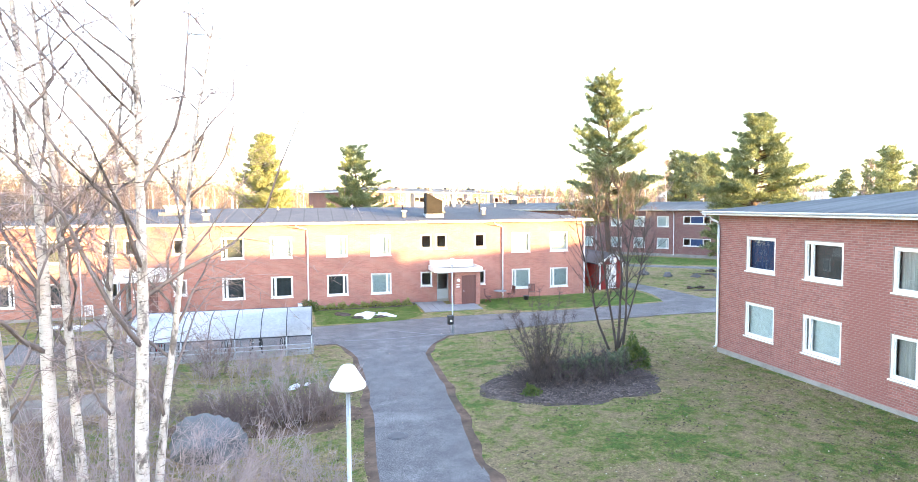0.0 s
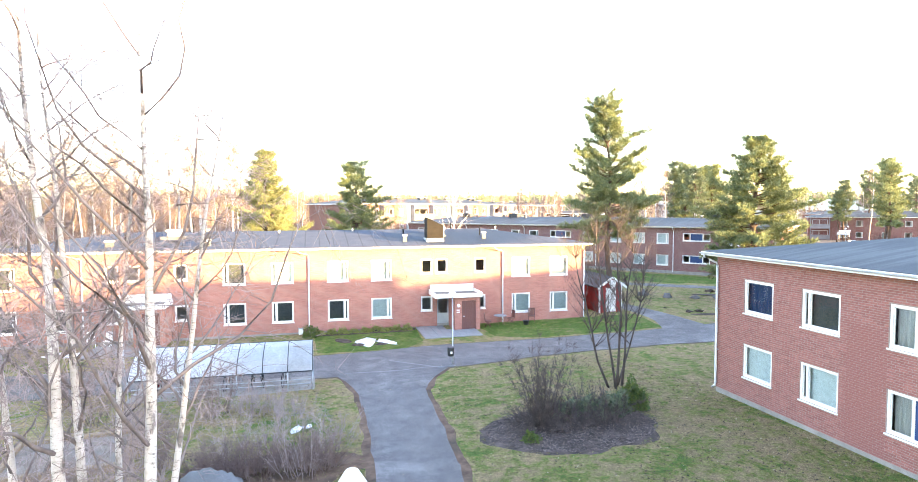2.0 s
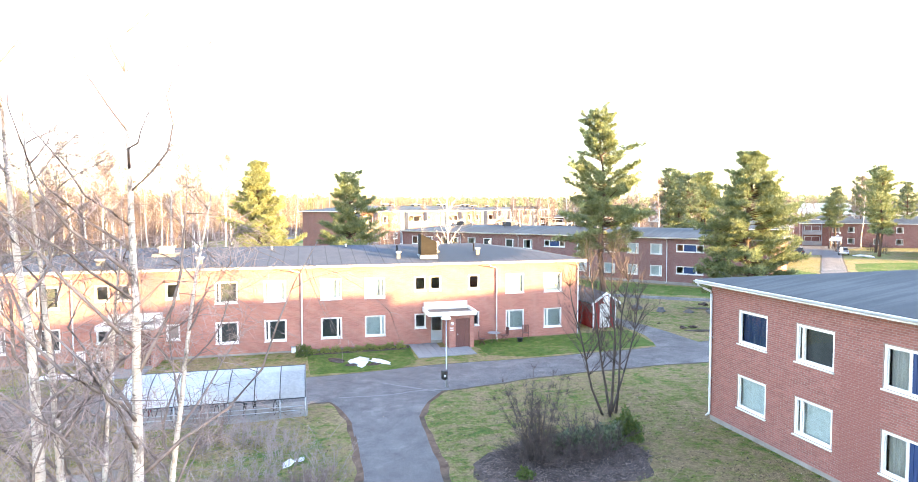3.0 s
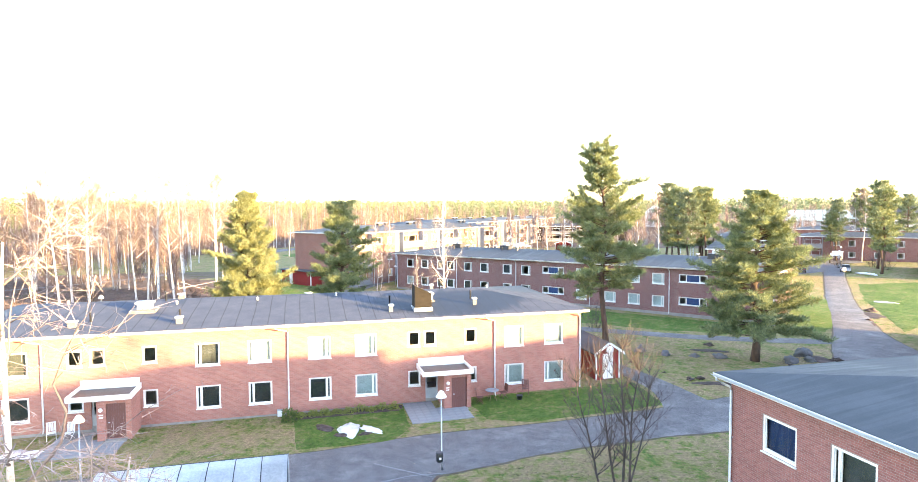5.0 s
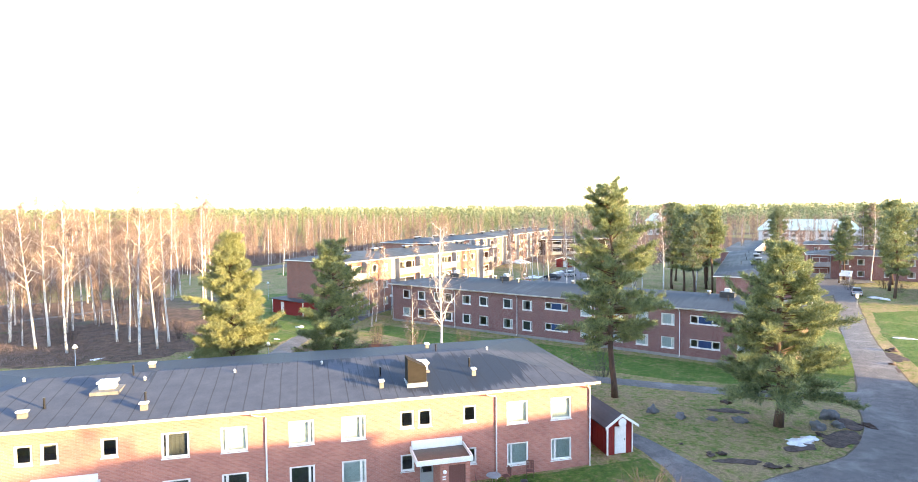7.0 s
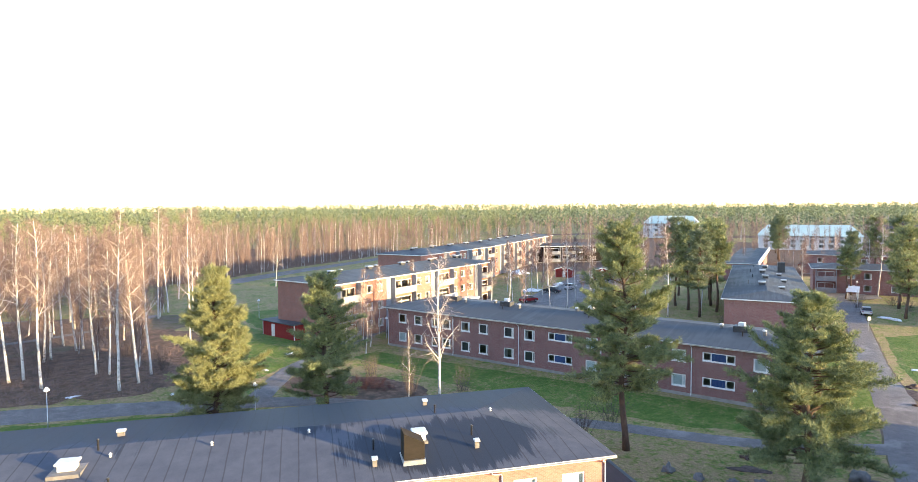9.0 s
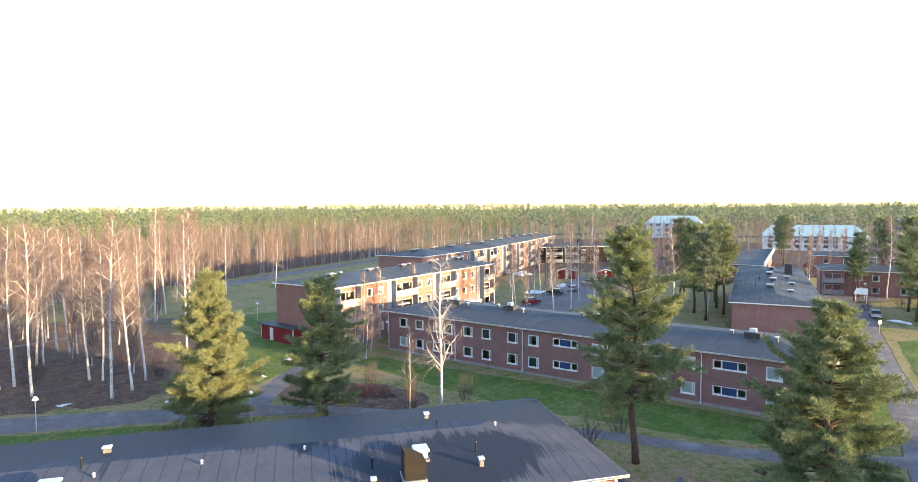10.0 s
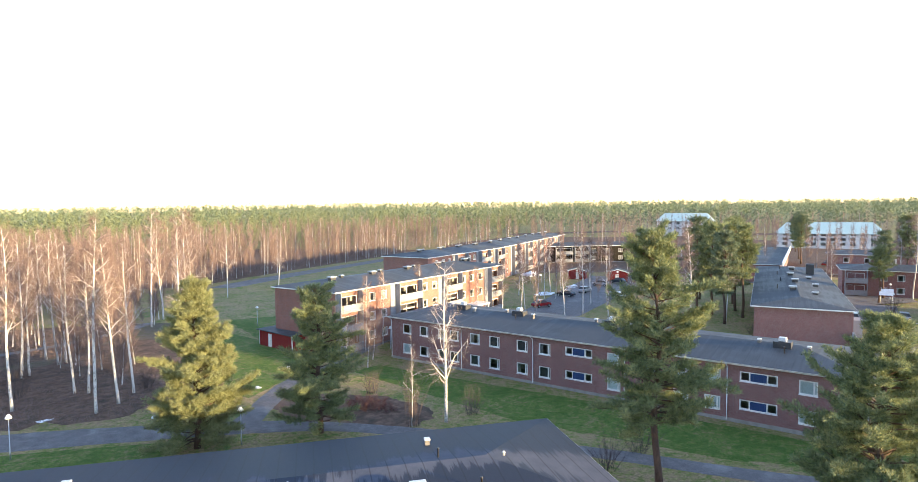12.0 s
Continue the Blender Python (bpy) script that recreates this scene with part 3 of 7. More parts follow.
for seam in ([(4.6, 33.7, 0.07), (5.5, 32.8, 0.09), (7.2, 31.2, 0.06)], [(2.0, 31.5, 0.06), (4.6, 31.3, 0.09), (6.2, 31.6, 0.07), (7.9, 31.4, 0.06)]):
    strip("asphalt_seam", seam, "paving", 0.062, "pale repaired seam in the asphalt", "road", 0.02, step=0.3)
blot("yard", [(93, 100), (103, 103), (118, 117), (128, 116), (134, 124), (122, 131), (108, 118)], "asphalt", 0.036, "grey asphalt yard beside the far brick houses", "yard", 0.3)
blot("parking_lot", [(44, 128), (54, 122), (98, 168), (86, 182)], "asphalt", 0.04, "grey asphalt parking lot between the houses", "parking lot", 0.2)
blot("mulch_bed", ellipse(9.9, 20.6, 3.35, 2.45, 5), "mulch", 0.03, "dark mulch bed under bare shrubs", "flower bed", 0.35)
blot("leaf_litter", ellipse(-24, 94, 19, 12.5, 0), "litter", 0.04, "brown leaf litter under the birches", "ground", 1.2)
blot("leaf_litter", ellipse(-19, 105, 10, 16, 12), "litter", 0.037, "brown leaf litter on the slope under the birches", "ground", 1.0)
blot("leaf_litter", ellipse(-46, 120, 24, 20, 30), "litter", 0.034, "brown leaf litter in the birch wood", "ground", 1.5)
blot("leaf_litter", [(-170, 70), (-124, 91), (-84, 121), (-55, 146), (-38, 166), (-24, 195), (-4, 224), (24, 259), (58, 306), (-20, 340), (-120, 250), (-190, 140)], "litter", 0.03, "brown leaf litter on the floor of the birch wood", "ground", 1.5, 14, 140)
blot("rough_grass", ellipse(-46, 122, 37, 27, 40), "gravel", 0.025, "olive brown leaf-strewn grass slope under birches", "ground", 1.5)
blot("rough_grass", ellipse(-20, 146, 12, 20, -35), "gravel", 0.02, "olive brown leaf-strewn grass by the road", "ground", 1.5)
blot("rough_ground", [(62, 196), (100, 187), (140, 160), (165, 145), (240, 190), (430, 420), (200, 520), (74, 330)], "litter", 0.03, "brown rough ground among far birches and houses", "ground", 1.5, 12, 120)
blot("leaf_litter", ellipse(8.8, 79.8, 9.0, 4.8, -33), "litter", 0.035, "brown leafy bed under the trees", "ground", 0.6)
blot("leaf_litter", ellipse(-1.0, 19.6, 3.2, 1.5, 0), "litter", 0.03, "brown leaf litter under a bare hedge", "ground", 0.4)
blot("lawn", [(0.6, 36.9), (6.2, 36.8), (7.4, 38.8), (7.6, 42.8), (0.4, 42.9)], "lawn", 0.03, "green lawn plot before the brick house", "lawn", 0.1)
blot("lawn", [(12.2, 38.6), (14.5, 37.3), (24.6, 37.6), (25.0, 43.0), (21.0, 43.0), (12.2, 42.9)], "lawn", 0.03, "green lawn strip before the brick house", "lawn", 0.15)
blot("lawn", [(13.5, 96.5), (10.0, 94.0), (24, 72), (38, 58.6), (47.5, 53.8), (50.0, 57.5)], "lawn", 0.03, "bright green lawn along the long brick house", "lawn", 0.3, n=120)
blot("lawn", [(-10, 100), (-2, 86), (6, 98), (5, 104), (-3, 117), (-9, 124)], "lawn", 0.03, "bright green lawn by the red shed", "lawn", 0.5, n=96)
blot("lawn", [(-3, 117), (0, 116), (9, 128), (16, 168), (4, 196), (-9, 182), (-13, 160), (-10, 135)], "lawn", 0.032, "bright green lawn sloping up to the wood road", "lawn", 0.6, n=110)
blot("lawn", [(56, 58), (70.5, 71.5), (62, 76), (54, 66)], "lawn", 0.03, "green lawn at the road", "lawn", 0.3)
blot("lawn", [(-38, 69.5), (-8, 71), (-7, 75.3), (-20, 75.8), (-38, 76.2)], "lawn", 0.03, "green lawn strip behind the brick house", "lawn", 0.3)
# darker green covers the sunlit straw here, shade put in as colour
blot("lawn", [(51.5, 52.5), (58, 56.5), (73, 72), (74, 78), (66, 81), (50, 66)], "lawn", 0.026, "green lawn strip along the yard road, darker in place of shade", "lawn", 0.3)
blot("lawn", [(77, 70.2), (92, 85), (104, 84), (84, 60), (62, 52)], "lawn", 0.03, "green lawn across the road", "lawn", 0.3)
for cx, cy, rx, ry, turn in ((40.5, 42.0, 2.6, 1.0, 25), (43.6, 44.2, 1.7, 0.8, 60), (36.2, 41.4, 1.6, 0.6, 10), (30.6, 40.6, 1.6, 0.45, -20), (36.5, 49.5, 1.8, 0.5, -30), (62.0, 56.0, 1.6, 0.7, 40), (67.5, 60.5, 2.4, 0.8, 50)):
    blot("bare_soil", ellipse(cx, cy, rx, ry, turn), "mulch", 0.035, "dark churned bare soil on worn grass", "soil", 0.5)
blot("flower_bed", [(0.5, 41.9), (7.4, 41.8), (7.5, 43.0), (0.4, 43.1)], "mulch", 0.045, "dark soil bed along the house wall", "flower bed", 0.08)

# ---- houses ----
def wall_panel(length, height, openings, thick=0.3, z0=0.0):
    """A wall in x and z, outer face at y = 0, with openings (x0, z0, x1, z1) right through it."""
    xs = sorted({0.0, length, *[o[0] for o in openings], *[o[2] for o in openings]})
    zs = sorted({z0, height, *[o[1] for o in openings], *[o[3] for o in openings]})
    bm, cache = bmesh.new(), {}

    def vert(x, y, z):
        key = (round(x, 4), y, round(z, 4))
        if key not in cache:
            cache[key] = bm.verts.new((x, y, z))
        return cache[key]

    def inside(i, k):
        if not (0 <= i < len(xs) - 1 and 0 <= k < len(zs) - 1):
            return False
        cx, cz = (xs[i] + xs[i + 1]) / 2, (zs[k] + zs[k + 1]) / 2
        return not any(o[0] < cx < o[2] and o[1] < cz < o[3] for o in openings)

    for i in range(len(xs) - 1):
        for k in range(len(zs) - 1):
            if not inside(i, k):
                continue
            x0, x1, a, b = xs[i], xs[i + 1], zs[k], zs[k + 1]
            bm.faces.new([vert(*p) for p in ((x0, 0, a), (x1, 0, a), (x1, 0, b), (x0, 0, b))])
            bm.faces.new([vert(*p) for p in ((x1, thick, a), (x0, thick, a), (x0, thick, b), (x1, thick, b))])
            if not inside(i - 1, k):
                bm.faces.new([vert(*p) for p in ((x0, thick, a), (x0, 0, a), (x0, 0, b), (x0, thick, b))])
            if not inside(i + 1, k):
                bm.faces.new([vert(*p) for p in ((x1, 0, a), (x1, thick, a), (x1, thick, b), (x1, 0, b))])
            if not inside(i, k - 1):
                bm.faces.new([vert(*p) for p in ((x0, 0, a), (x0, thick, a), (x1, thick, a), (x1, 0, a))])
            if not inside(i, k + 1):
                bm.faces.new([vert(*p) for p in ((x0, 0, b), (x1, 0, b), (x1, thick, b), (x0, thick, b))])
    return bm


def sheet(x0, x1, z0, z1, y):
    bm = bmesh.new()
    bm.faces.new([bm.verts.new(p) for p in ((x0, y, z0), (x1, y, z0), (x1, y, z1), (x0, y, z1))])
    return bm


WINDOW_MESHES = {}


def window_meshes(w, h, style, fw):
    """Frame, panes, sill and panel for a window of that size, lower left corner at the origin, outer wall face at y = 0."""
    key = (round(w, 2), round(h, 2), style, fw)
    if key in WINDOW_MESHES:
        return WINDOW_MESHES[key]
    f, y0, y1 = fw, 0.03, 0.13
    fr = boxes((0, y0, 0, f, y1, h), (w - f, y0, 0, w, y1, h), (f, y0, 0, w - f, y1, f), (f, y0, h - f, w - f, y1, h))
    bays, panel = [(f, w - f)], None
    if style in ("left", "right"):
        s = 0.30 if style == "left" else w - 0.30
        box(fr, s - f / 2, y0 + 0.005, f, s + f / 2, y1, h - f)
        bays = [(f, s - f / 2), (s + f / 2, w - f)]
    elif style == "triple":
        a, b = w * 0.27, w * 0.73
        box(fr, a - f / 2, y0 + 0.005, f, a + f / 2, y1, h - f)
        box(fr, b - f / 2, y0 + 0.005, f, b + f / 2, y1, h - f)
        bays = [(f, a - f / 2), (b + f / 2, w - f)]
        panel = bmesh.new()
        n = max(4, int((b - a) / 0.14))
        rib = [(a + f / 2, 0.11)]
        for i in range(n):
            q, e = a + f / 2 + (b - a - f) * i / n, a + f / 2 + (b - a - f) * (i + 1) / n
            rib += [(q + 0.002, 0.06), (e - 0.014, 0.06), (e - 0.012, 0.09), (e, 0.09)]
        rib.append((b - f / 2, 0.11))
        foot, head = [panel.verts.new((x, y, f)) for x, y in rib], [panel.verts.new((x, y, h - f)) for x, y in rib]
        for i in range(len(rib)):
            j = (i + 1) % len(rib)
            panel.faces.new((foot[i], foot[j], head[j], head[i]))
        panel = mesh_of("panel", panel, "blue")
    elif style == "cross":
        box(fr, w / 2 - f / 2, y0 + 0.005, f, w / 2 + f / 2, y1, h - f)
        bays = [(f, w / 2 - f / 2), (w / 2 + f / 2, w - f)]
    panes = []
    for a, b in bays:
        sash = boxes((a, 0.075, f, a + 0.03, 0.115, h - f), (b - 0.03, 0.075, f, b, 0.115, h - f), (a + 0.03, 0.075, f, b - 0.03, 0.115, f + 0.03), (a + 0.03, 0.075, h - f - 0.03, b - 0.03, 0.115, h - f))
        panes.append((mesh_of("sash", sash, "white"), mesh_of("pane", sheet(a + 0.03, b - 0.03, f + 0.03, h - f - 0.03, 0.093), "glass")))
    sill = mesh_of("sill", prism(bmesh.new(), [(-0.03, -0.05), (w + 0.03, -0.05), (w + 0.03, -0.005), (-0.03, -0.005)], -0.06, 0.10), "white")
    WINDOW_MESHES[key] = (mesh_of("window", fr, "white"), panes, sill, panel)
    return WINDOW_MESHES[key]


BLIND_MESHES = {}


def window(house, m, w, h, style="single", inner="", fw=0.09, simple=False):
    frame_me, panes, sill, panel = window_meshes(w, h, style, fw)
    win = hang("window", frame_me, house, m)
    for sash, pane in panes:
        if not simple:
            hang("sash", sash, win)
        p = hang("pane", pane, win)
        p.visible_shadow = False
    hang("sill", sill, win)
    if panel:
        hang("panel", panel, win, None, "blue slatted panel")
    if inner:
        key = (round(w, 2), round(h, 2), inner)
        if key not in BLIND_MESHES:
            bm = bmesh.new()
            if inner == "blind":
                box(bm, 0.05, 0.2, 0.05, w - 0.05, 0.21, h - 0.05)
            elif inner == "half":
                box(bm, 0.05, 0.2, h * 0.52, w - 0.05, 0.21, h - 0.05)
            else:
                n = 18
                for a, b in ((0.04, 0.3), (0.7, 0.96)) if inner == "curtain" else ((0.04, 0.96),):
                    row = [(w * (a + (b - a) * i / n), 0.2 + (0.004 if inner == "net" else 0.025) * math.sin(i * 1.9)) for i in range(n + 1)]
                    lo, hi = [bm.verts.new((x, y, 0.04)) for x, y in row], [bm.verts.new((x, y, h - 0.04)) for x, y in row]
                    for i in range(n):
                        bm.faces.new((lo[i], lo[i + 1], hi[i + 1], hi[i]))
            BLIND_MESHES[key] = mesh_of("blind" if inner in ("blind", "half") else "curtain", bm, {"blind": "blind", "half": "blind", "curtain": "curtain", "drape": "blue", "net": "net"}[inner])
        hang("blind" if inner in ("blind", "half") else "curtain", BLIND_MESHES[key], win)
    return win


def hip_roof(lx, ly, z, rise, over, run_frac=0.47):
    """Roof top with hips at both ends and a flat soffit; the ridge follows the longer side."""
    bm = bmesh.new()
    x0, y0, x1, y1 = -over, -over, lx + over, ly + over
    e = 0.12
    lo = [bm.verts.new(p) for p in ((x0, y0, z), (x1, y0, z), (x1, y1, z), (x0, y1, z))]
    hi = [bm.verts.new(p) for p in ((x0, y0, z + e), (x1, y0, z + e), (x1, y1, z + e), (x0, y1, z + e))]
    run = min(x1 - x0, y1 - y0) * run_frac
    if lx >= ly:
        a, b = bm.verts.new((x0 + run, (y0 + y1) / 2, z + e + rise)), bm.verts.new((x1 - run, (y0 + y1) / 2, z + e + rise))
        tops = [(hi[0], hi[1], b, a), (hi[1], hi[2], b), (hi[2], hi[3], a, b), (hi[3], hi[0], a)]
    else:
        a, b = bm.verts.new(((x0 + x1) / 2, y0 + run, z + e + rise)), bm.verts.new(((x0 + x1) / 2, y1 - run, z + e + rise))
        tops = [(hi[0], hi[1], a), (hi[1], hi[2], b, a), (hi[2], hi[3], b), (hi[3], hi[0], a, b)]
    for t in tops:
        bm.faces.new(t)
    bm.faces.new(lo[::-1])
    for i in range(4):
        bm.faces.new((lo[i], lo[(i + 1) % 4], hi[(i + 1) % 4], hi[i]))
    return bm


def house(name, m, lx, ly, height, label, sides, brick="brick", roof="roof_plain", rise=0.95, over=0.45, group="brick houses", simple=False, plinth=0.28):
    """sides: for front, right, back, left a list of (x, z, w, h, style, inner). z = 0 at the ground of the house."""
    h = thing(name, m, label, "house", group)
    faces = [pose(0, 0, 0), pose(lx, 0, 0, 0, 0, 90), pose(lx, ly, 0, 0, 0, 180), pose(0, ly, 0, 0, 0, -90)]
    spans = [lx, ly, lx, ly]
    for i in range(4):
        trim = 0.0 if i % 2 == 0 else 0.3
        ops = [(o[0], o[1], o[0] + o[2], o[1] + o[3]) for o in sides[i]]
        bm = wall_panel(spans[i], height, ops, 0.3, plinth) if not trim else wall_panel(spans[i] - 0.604, height, [(a - 0.302, b, c - 0.302, d) for a, b, c, d in ops], 0.3, plinth)
        part("wall", bm, brick, h, m=faces[i] @ pose(0.302 if trim else 0, 0, 0))
        for o in sides[i]:
            if o[4] not in ("door", "none"):
                window(h, faces[i] @ pose(o[0], 0, o[1]), o[2], o[3], o[4], o[5], simple=simple)
    part("plinth", boxes((0.02, 0.02, -0.8, lx - 0.02, ly - 0.02, plinth - 0.002)), "plinth", h, "grey concrete plinth")
    part("floor_slab", boxes((0.32, 0.32, height / 2 - 0.12, lx - 0.32, ly - 0.32, height / 2 + 0.1)), "room", h)
    part("partition", boxes((0.32, min(4.0, ly * 0.4), plinth, lx - 0.32, min(4.1, ly * 0.4 + 0.1), height / 2 - 0.13), (0.32, min(4.0, ly * 0.4), height / 2 + 0.11, lx - 0.32, min(4.1, ly * 0.4 + 0.1), height - 0.01)), "room", h)
    part("roof", hip_roof(lx, ly, height, rise, over), roof, h, "low hipped grey felt roof")
    g, z = over, height
    fb = boxes((-g - 0.03, -g - 0.03, z - 0.06, lx + g + 0.03, -g - 0.004, z + 0.10), (-g - 0.03, ly + g + 0.004, z - 0.06, lx + g + 0.03, ly + g + 0.03, z + 0.10), (-g - 0.03, -g, z - 0.06, -g - 0.004, ly + g, z + 0.10), (lx + g + 0.004, -g, z - 0.06, lx + g + 0.03, ly + g, z + 0.10))
    part("fascia", fb, "white", h, "white painted eaves board")
    return h


def gutter(h, lx, z, over):
    bm = bmesh.new()
    n, rows = 8, []
    for x in (-over, lx + over):
        rows.append([bm.verts.new((x, -over - 0.095 + 0.065 * math.cos(math.pi * (1 + k / n)), z + 0.07 + 0.065 * math.sin(math.pi * (1 + k / n)))) for k in range(n + 1)])
    for k in range(n):
        bm.faces.new((rows[0][k], rows[1][k], rows[1][k + 1], rows[0][k + 1]))
    bmesh.ops.solidify(bm, geom=list(bm.faces), thickness=0.006)
    part("gutter", bm, "metal_white", h, "white metal gutter")


def downpipe(h, x, z, over, bend=-0.75, foot=0.15):
    V, F = [], []
    tube(V, F, [(x + bend, -over - 0.09, z + 0.0), (x + bend, -over - 0.09, z - 0.12), (x + bend * 0.7, -over * 0.7, z - 0.25), (x + bend * 0.1, -0.12, z - 0.36), (x, -0.08, z - 0.48)], [0.045] * 5, 8)
    top = hang("downpipe_bend", lists_mesh("downpipe_bend", V, F, "metal_white"), h, None, "bent pipe from the gutter")
    V, F = [], []
    tube(V, F, [(x, -0.08, z - 0.48), (x, -0.08, foot + 0.2), (x, -0.11, foot + 0.08), (x, -0.24, foot)], [0.05] * 4, 8)
    dp = hang("downpipe", lists_mesh("downpipe", V, F, "metal_white"), h, None, "white metal downpipe")
    for zz in (z * 0.3, z * 0.6):
        part("bracket", boxes((x - 0.065, -0.10, zz, x + 0.065, 0.002, zz + 0.04)), "steel", dp)


def vent(house_ob, x, y, z, w, d, h, cap="metal_white", body="vent_grey"):
    """A boxed roof vent with a wider cap."""
    b = part("roof_vent", boxes((x - w / 2, y - d / 2, z - 0.3, x + w / 2, y + d / 2, z + h * 0.62)), body, house_ob, "sheet metal roof vent")
    part("cap", boxes((x - w * 0.66, y - d * 0.66, z + h * 0.72, x + w * 0.66, y + d * 0.66, z + h), (x - w * 0.3, y - d * 0.3, z + h * 0.6, x + w * 0.3, y + d * 0.3, z + h * 0.73), bevel=0.02), cap, b, "pale metal cap")
    return b


def vent_pipe(house_ob, x, y, z, h=0.6, r=0.06, material="dark"):
    V, F = [], []
    tube(V, F, [(x, y, z - 0.3), (x, y, z + h * 0.85), (x, y, z + h * 0.86), (x, y, z + h)], [r, r, r * 1.35, r * 1.2], 8)
    hang("vent_pipe", lists_mesh("vent_pipe", V, F, material), house_ob, None, "short dark vent pipe")


def entrance(h, x):
    """Brick porch, tray-shaped canopy and doors; x is the left edge of the canopy on the front wall."""
    part("porch_wall", wall_panel(1.85, 2.42, [(0.5, 0.12, 1.55, 2.2)], 0.12), "brick", h, "red brick porch wall", pose(x + 1.5, -2.03, 0))
    part("porch_wall", boxes((x + 1.5, -1.91, 0, x + 1.62, 0, 2.42)), "brick", h, "red brick porch wall")
    part("porch_wall", boxes((x + 3.23, -1.91, 0, x + 3.35, 0, 2.42)), "brick", h, "red brick porch wall")
    door = part("door", boxes((x + 2.02, -1.97, 0.13, x + 3.03, -1.93, 2.17)), "brown_door", h, "brown boarded storage door")
    plank = mesh_of("plank", boxes((0, -0.02, 0.13, 0.118, -0.001, 2.17)), "brown_door")
    for i in range(8):
        hang("plank", plank, door, pose(x + 2.03 + i * 0.1255, -1.97, 0))
    part("door_handle", boxes((x + 2.12, -2.04, 1.05, x + 2.2, -1.99, 1.1)), "steel", door)
    part("door_step", boxes((x + 1.95, -2.35, -0.2, x + 3.1, -2.035, 0.11)), "plinth", h, "concrete step")
    tray = boxes((x, -2.35, 2.46, x + 3.45, 0.0, 2.56), (x, -2.35, 2.56, x + 3.45, -2.27, 2.76), (x, -2.27, 2.56, x + 0.08, 0, 2.80), (x + 3.37, -2.27, 2.56, x + 3.45, 0, 2.80), (x + 0.1, -0.12, 2.56, x + 3.35, -0.004, 3.14))
    can = part("canopy", tray, "white", h, "white rimmed flat entrance canopy")
    part("tray", boxes((x + 0.08, -2.27, 2.561, x + 3.37, -0.12, 2.6)), "puddle", can, "rusty brown canopy roof")
    g = part("entrance_door", boxes((x + 0.62, 0.1, 0.1, x + 0.74, 0.17, 2.2), (x + 1.4, 0.1, 0.1, x + 1.5, 0.17, 2.2), (x + 0.74, 0.1, 0.1, x + 1.4, 0.17, 1.0), (x + 0.74, 0.1, 2.08, x + 1.4, 0.17, 2.2)), "grey_door", h, "grey glazed entrance door")
    p = part("pane", sheet(x + 0.74, x + 1.4, 1.0, 2.08, 0.133), "glass", g)
    p.visible_shadow = False
    part("door_handle", boxes((x + 0.78, 0.02, 1.0, x + 0.81, 0.1, 1.25)), "steel", g)
    part("number_plate", boxes((x + 1.62, -2.05, 1.35, x + 1.84, -2.032, 1.42), (x + 1.62, -2.05, 1.5, x + 1.84, -2.032, 1.57)), "white", h, "white plain bars")
    b = bmesh.new()
    bmesh.ops.create_uvsphere(b, u_segments=12, v_segments=8, radius=0.12, matrix=Matrix.Translation((x + 1.74, -2.13, 1.86)))
    part("porch_lamp", b, "white", h, "round white porch lamp")


# main house: windows in order along the front
ZL, ZU, BW, BH, SW, SH = 0.83, 3.57, 1.47, 1.48, 0.86, 1.08
X0 = -20.1
fr = []
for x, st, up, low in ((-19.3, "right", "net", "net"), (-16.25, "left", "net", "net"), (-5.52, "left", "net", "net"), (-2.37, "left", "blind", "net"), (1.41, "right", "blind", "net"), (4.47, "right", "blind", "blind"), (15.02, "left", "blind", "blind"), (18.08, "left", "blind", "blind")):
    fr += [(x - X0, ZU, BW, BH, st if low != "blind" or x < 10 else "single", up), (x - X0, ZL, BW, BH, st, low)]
for x, up in ((-12.75, True), (-11.5, False), (-8.58, True), (8.06, True), (9.19, False), (12.1, True)):
    fr.append((x - X0, ZU + 0.4, SW, SH, "single", ""))
    if up:
        fr.append((x - X0, ZL + 0.4, SW, SH, "single", ""))
for cx in (8.64, -12.1):
    fr.append((cx + 0.62 - X0, 0.1, 0.88, 2.1, "door", ""))
back = [(2 + i * 3.4, z, BW, BH, "single", "") for i in range(11) for z in (ZL, ZU)]
main = house("brick_house", pose(X0, 43.28, -0.33), 41.05, 13.6, 5.92, "two-storey red brick house with white windows, half in low sun", [fr, [], back, []], roof="roof_damp_shade")
gutter(main, 41.05, 5.92, 0.45)
for x in (-14.05, 0.13, 14.28, 20.86):
    downpipe(main, x - X0, 5.92, 0.45, -0.75 if x < 20 else -0.35)
downpipe(main, 0.12, 5.92, 0.45, 0.35)
for cx in (8.64, -12.1):
    entrance(main, cx - X0)
# roof fittings: place in the world to the roof of the main house
for x, y, w, d, h in ((13.4, 45.4, 0.26, 0.26, 0.5), (7.1, 44.6, 0.26, 0.26, 0.5), (11.85, 53.6, 0.28, 0.28, 0.5), (-7.9, 52.4, 0.38, 0.28, 0.48), (-6.55, 44.2, 0.38, 0.26, 0.44), (-12.7, 44.4, 0.46, 0.26, 0.4)):
    vent(main, x - X0, y - 43.28, 6.05 + 0.95 * (1 - abs(y - 49.73) / 6.9), w, d, h)
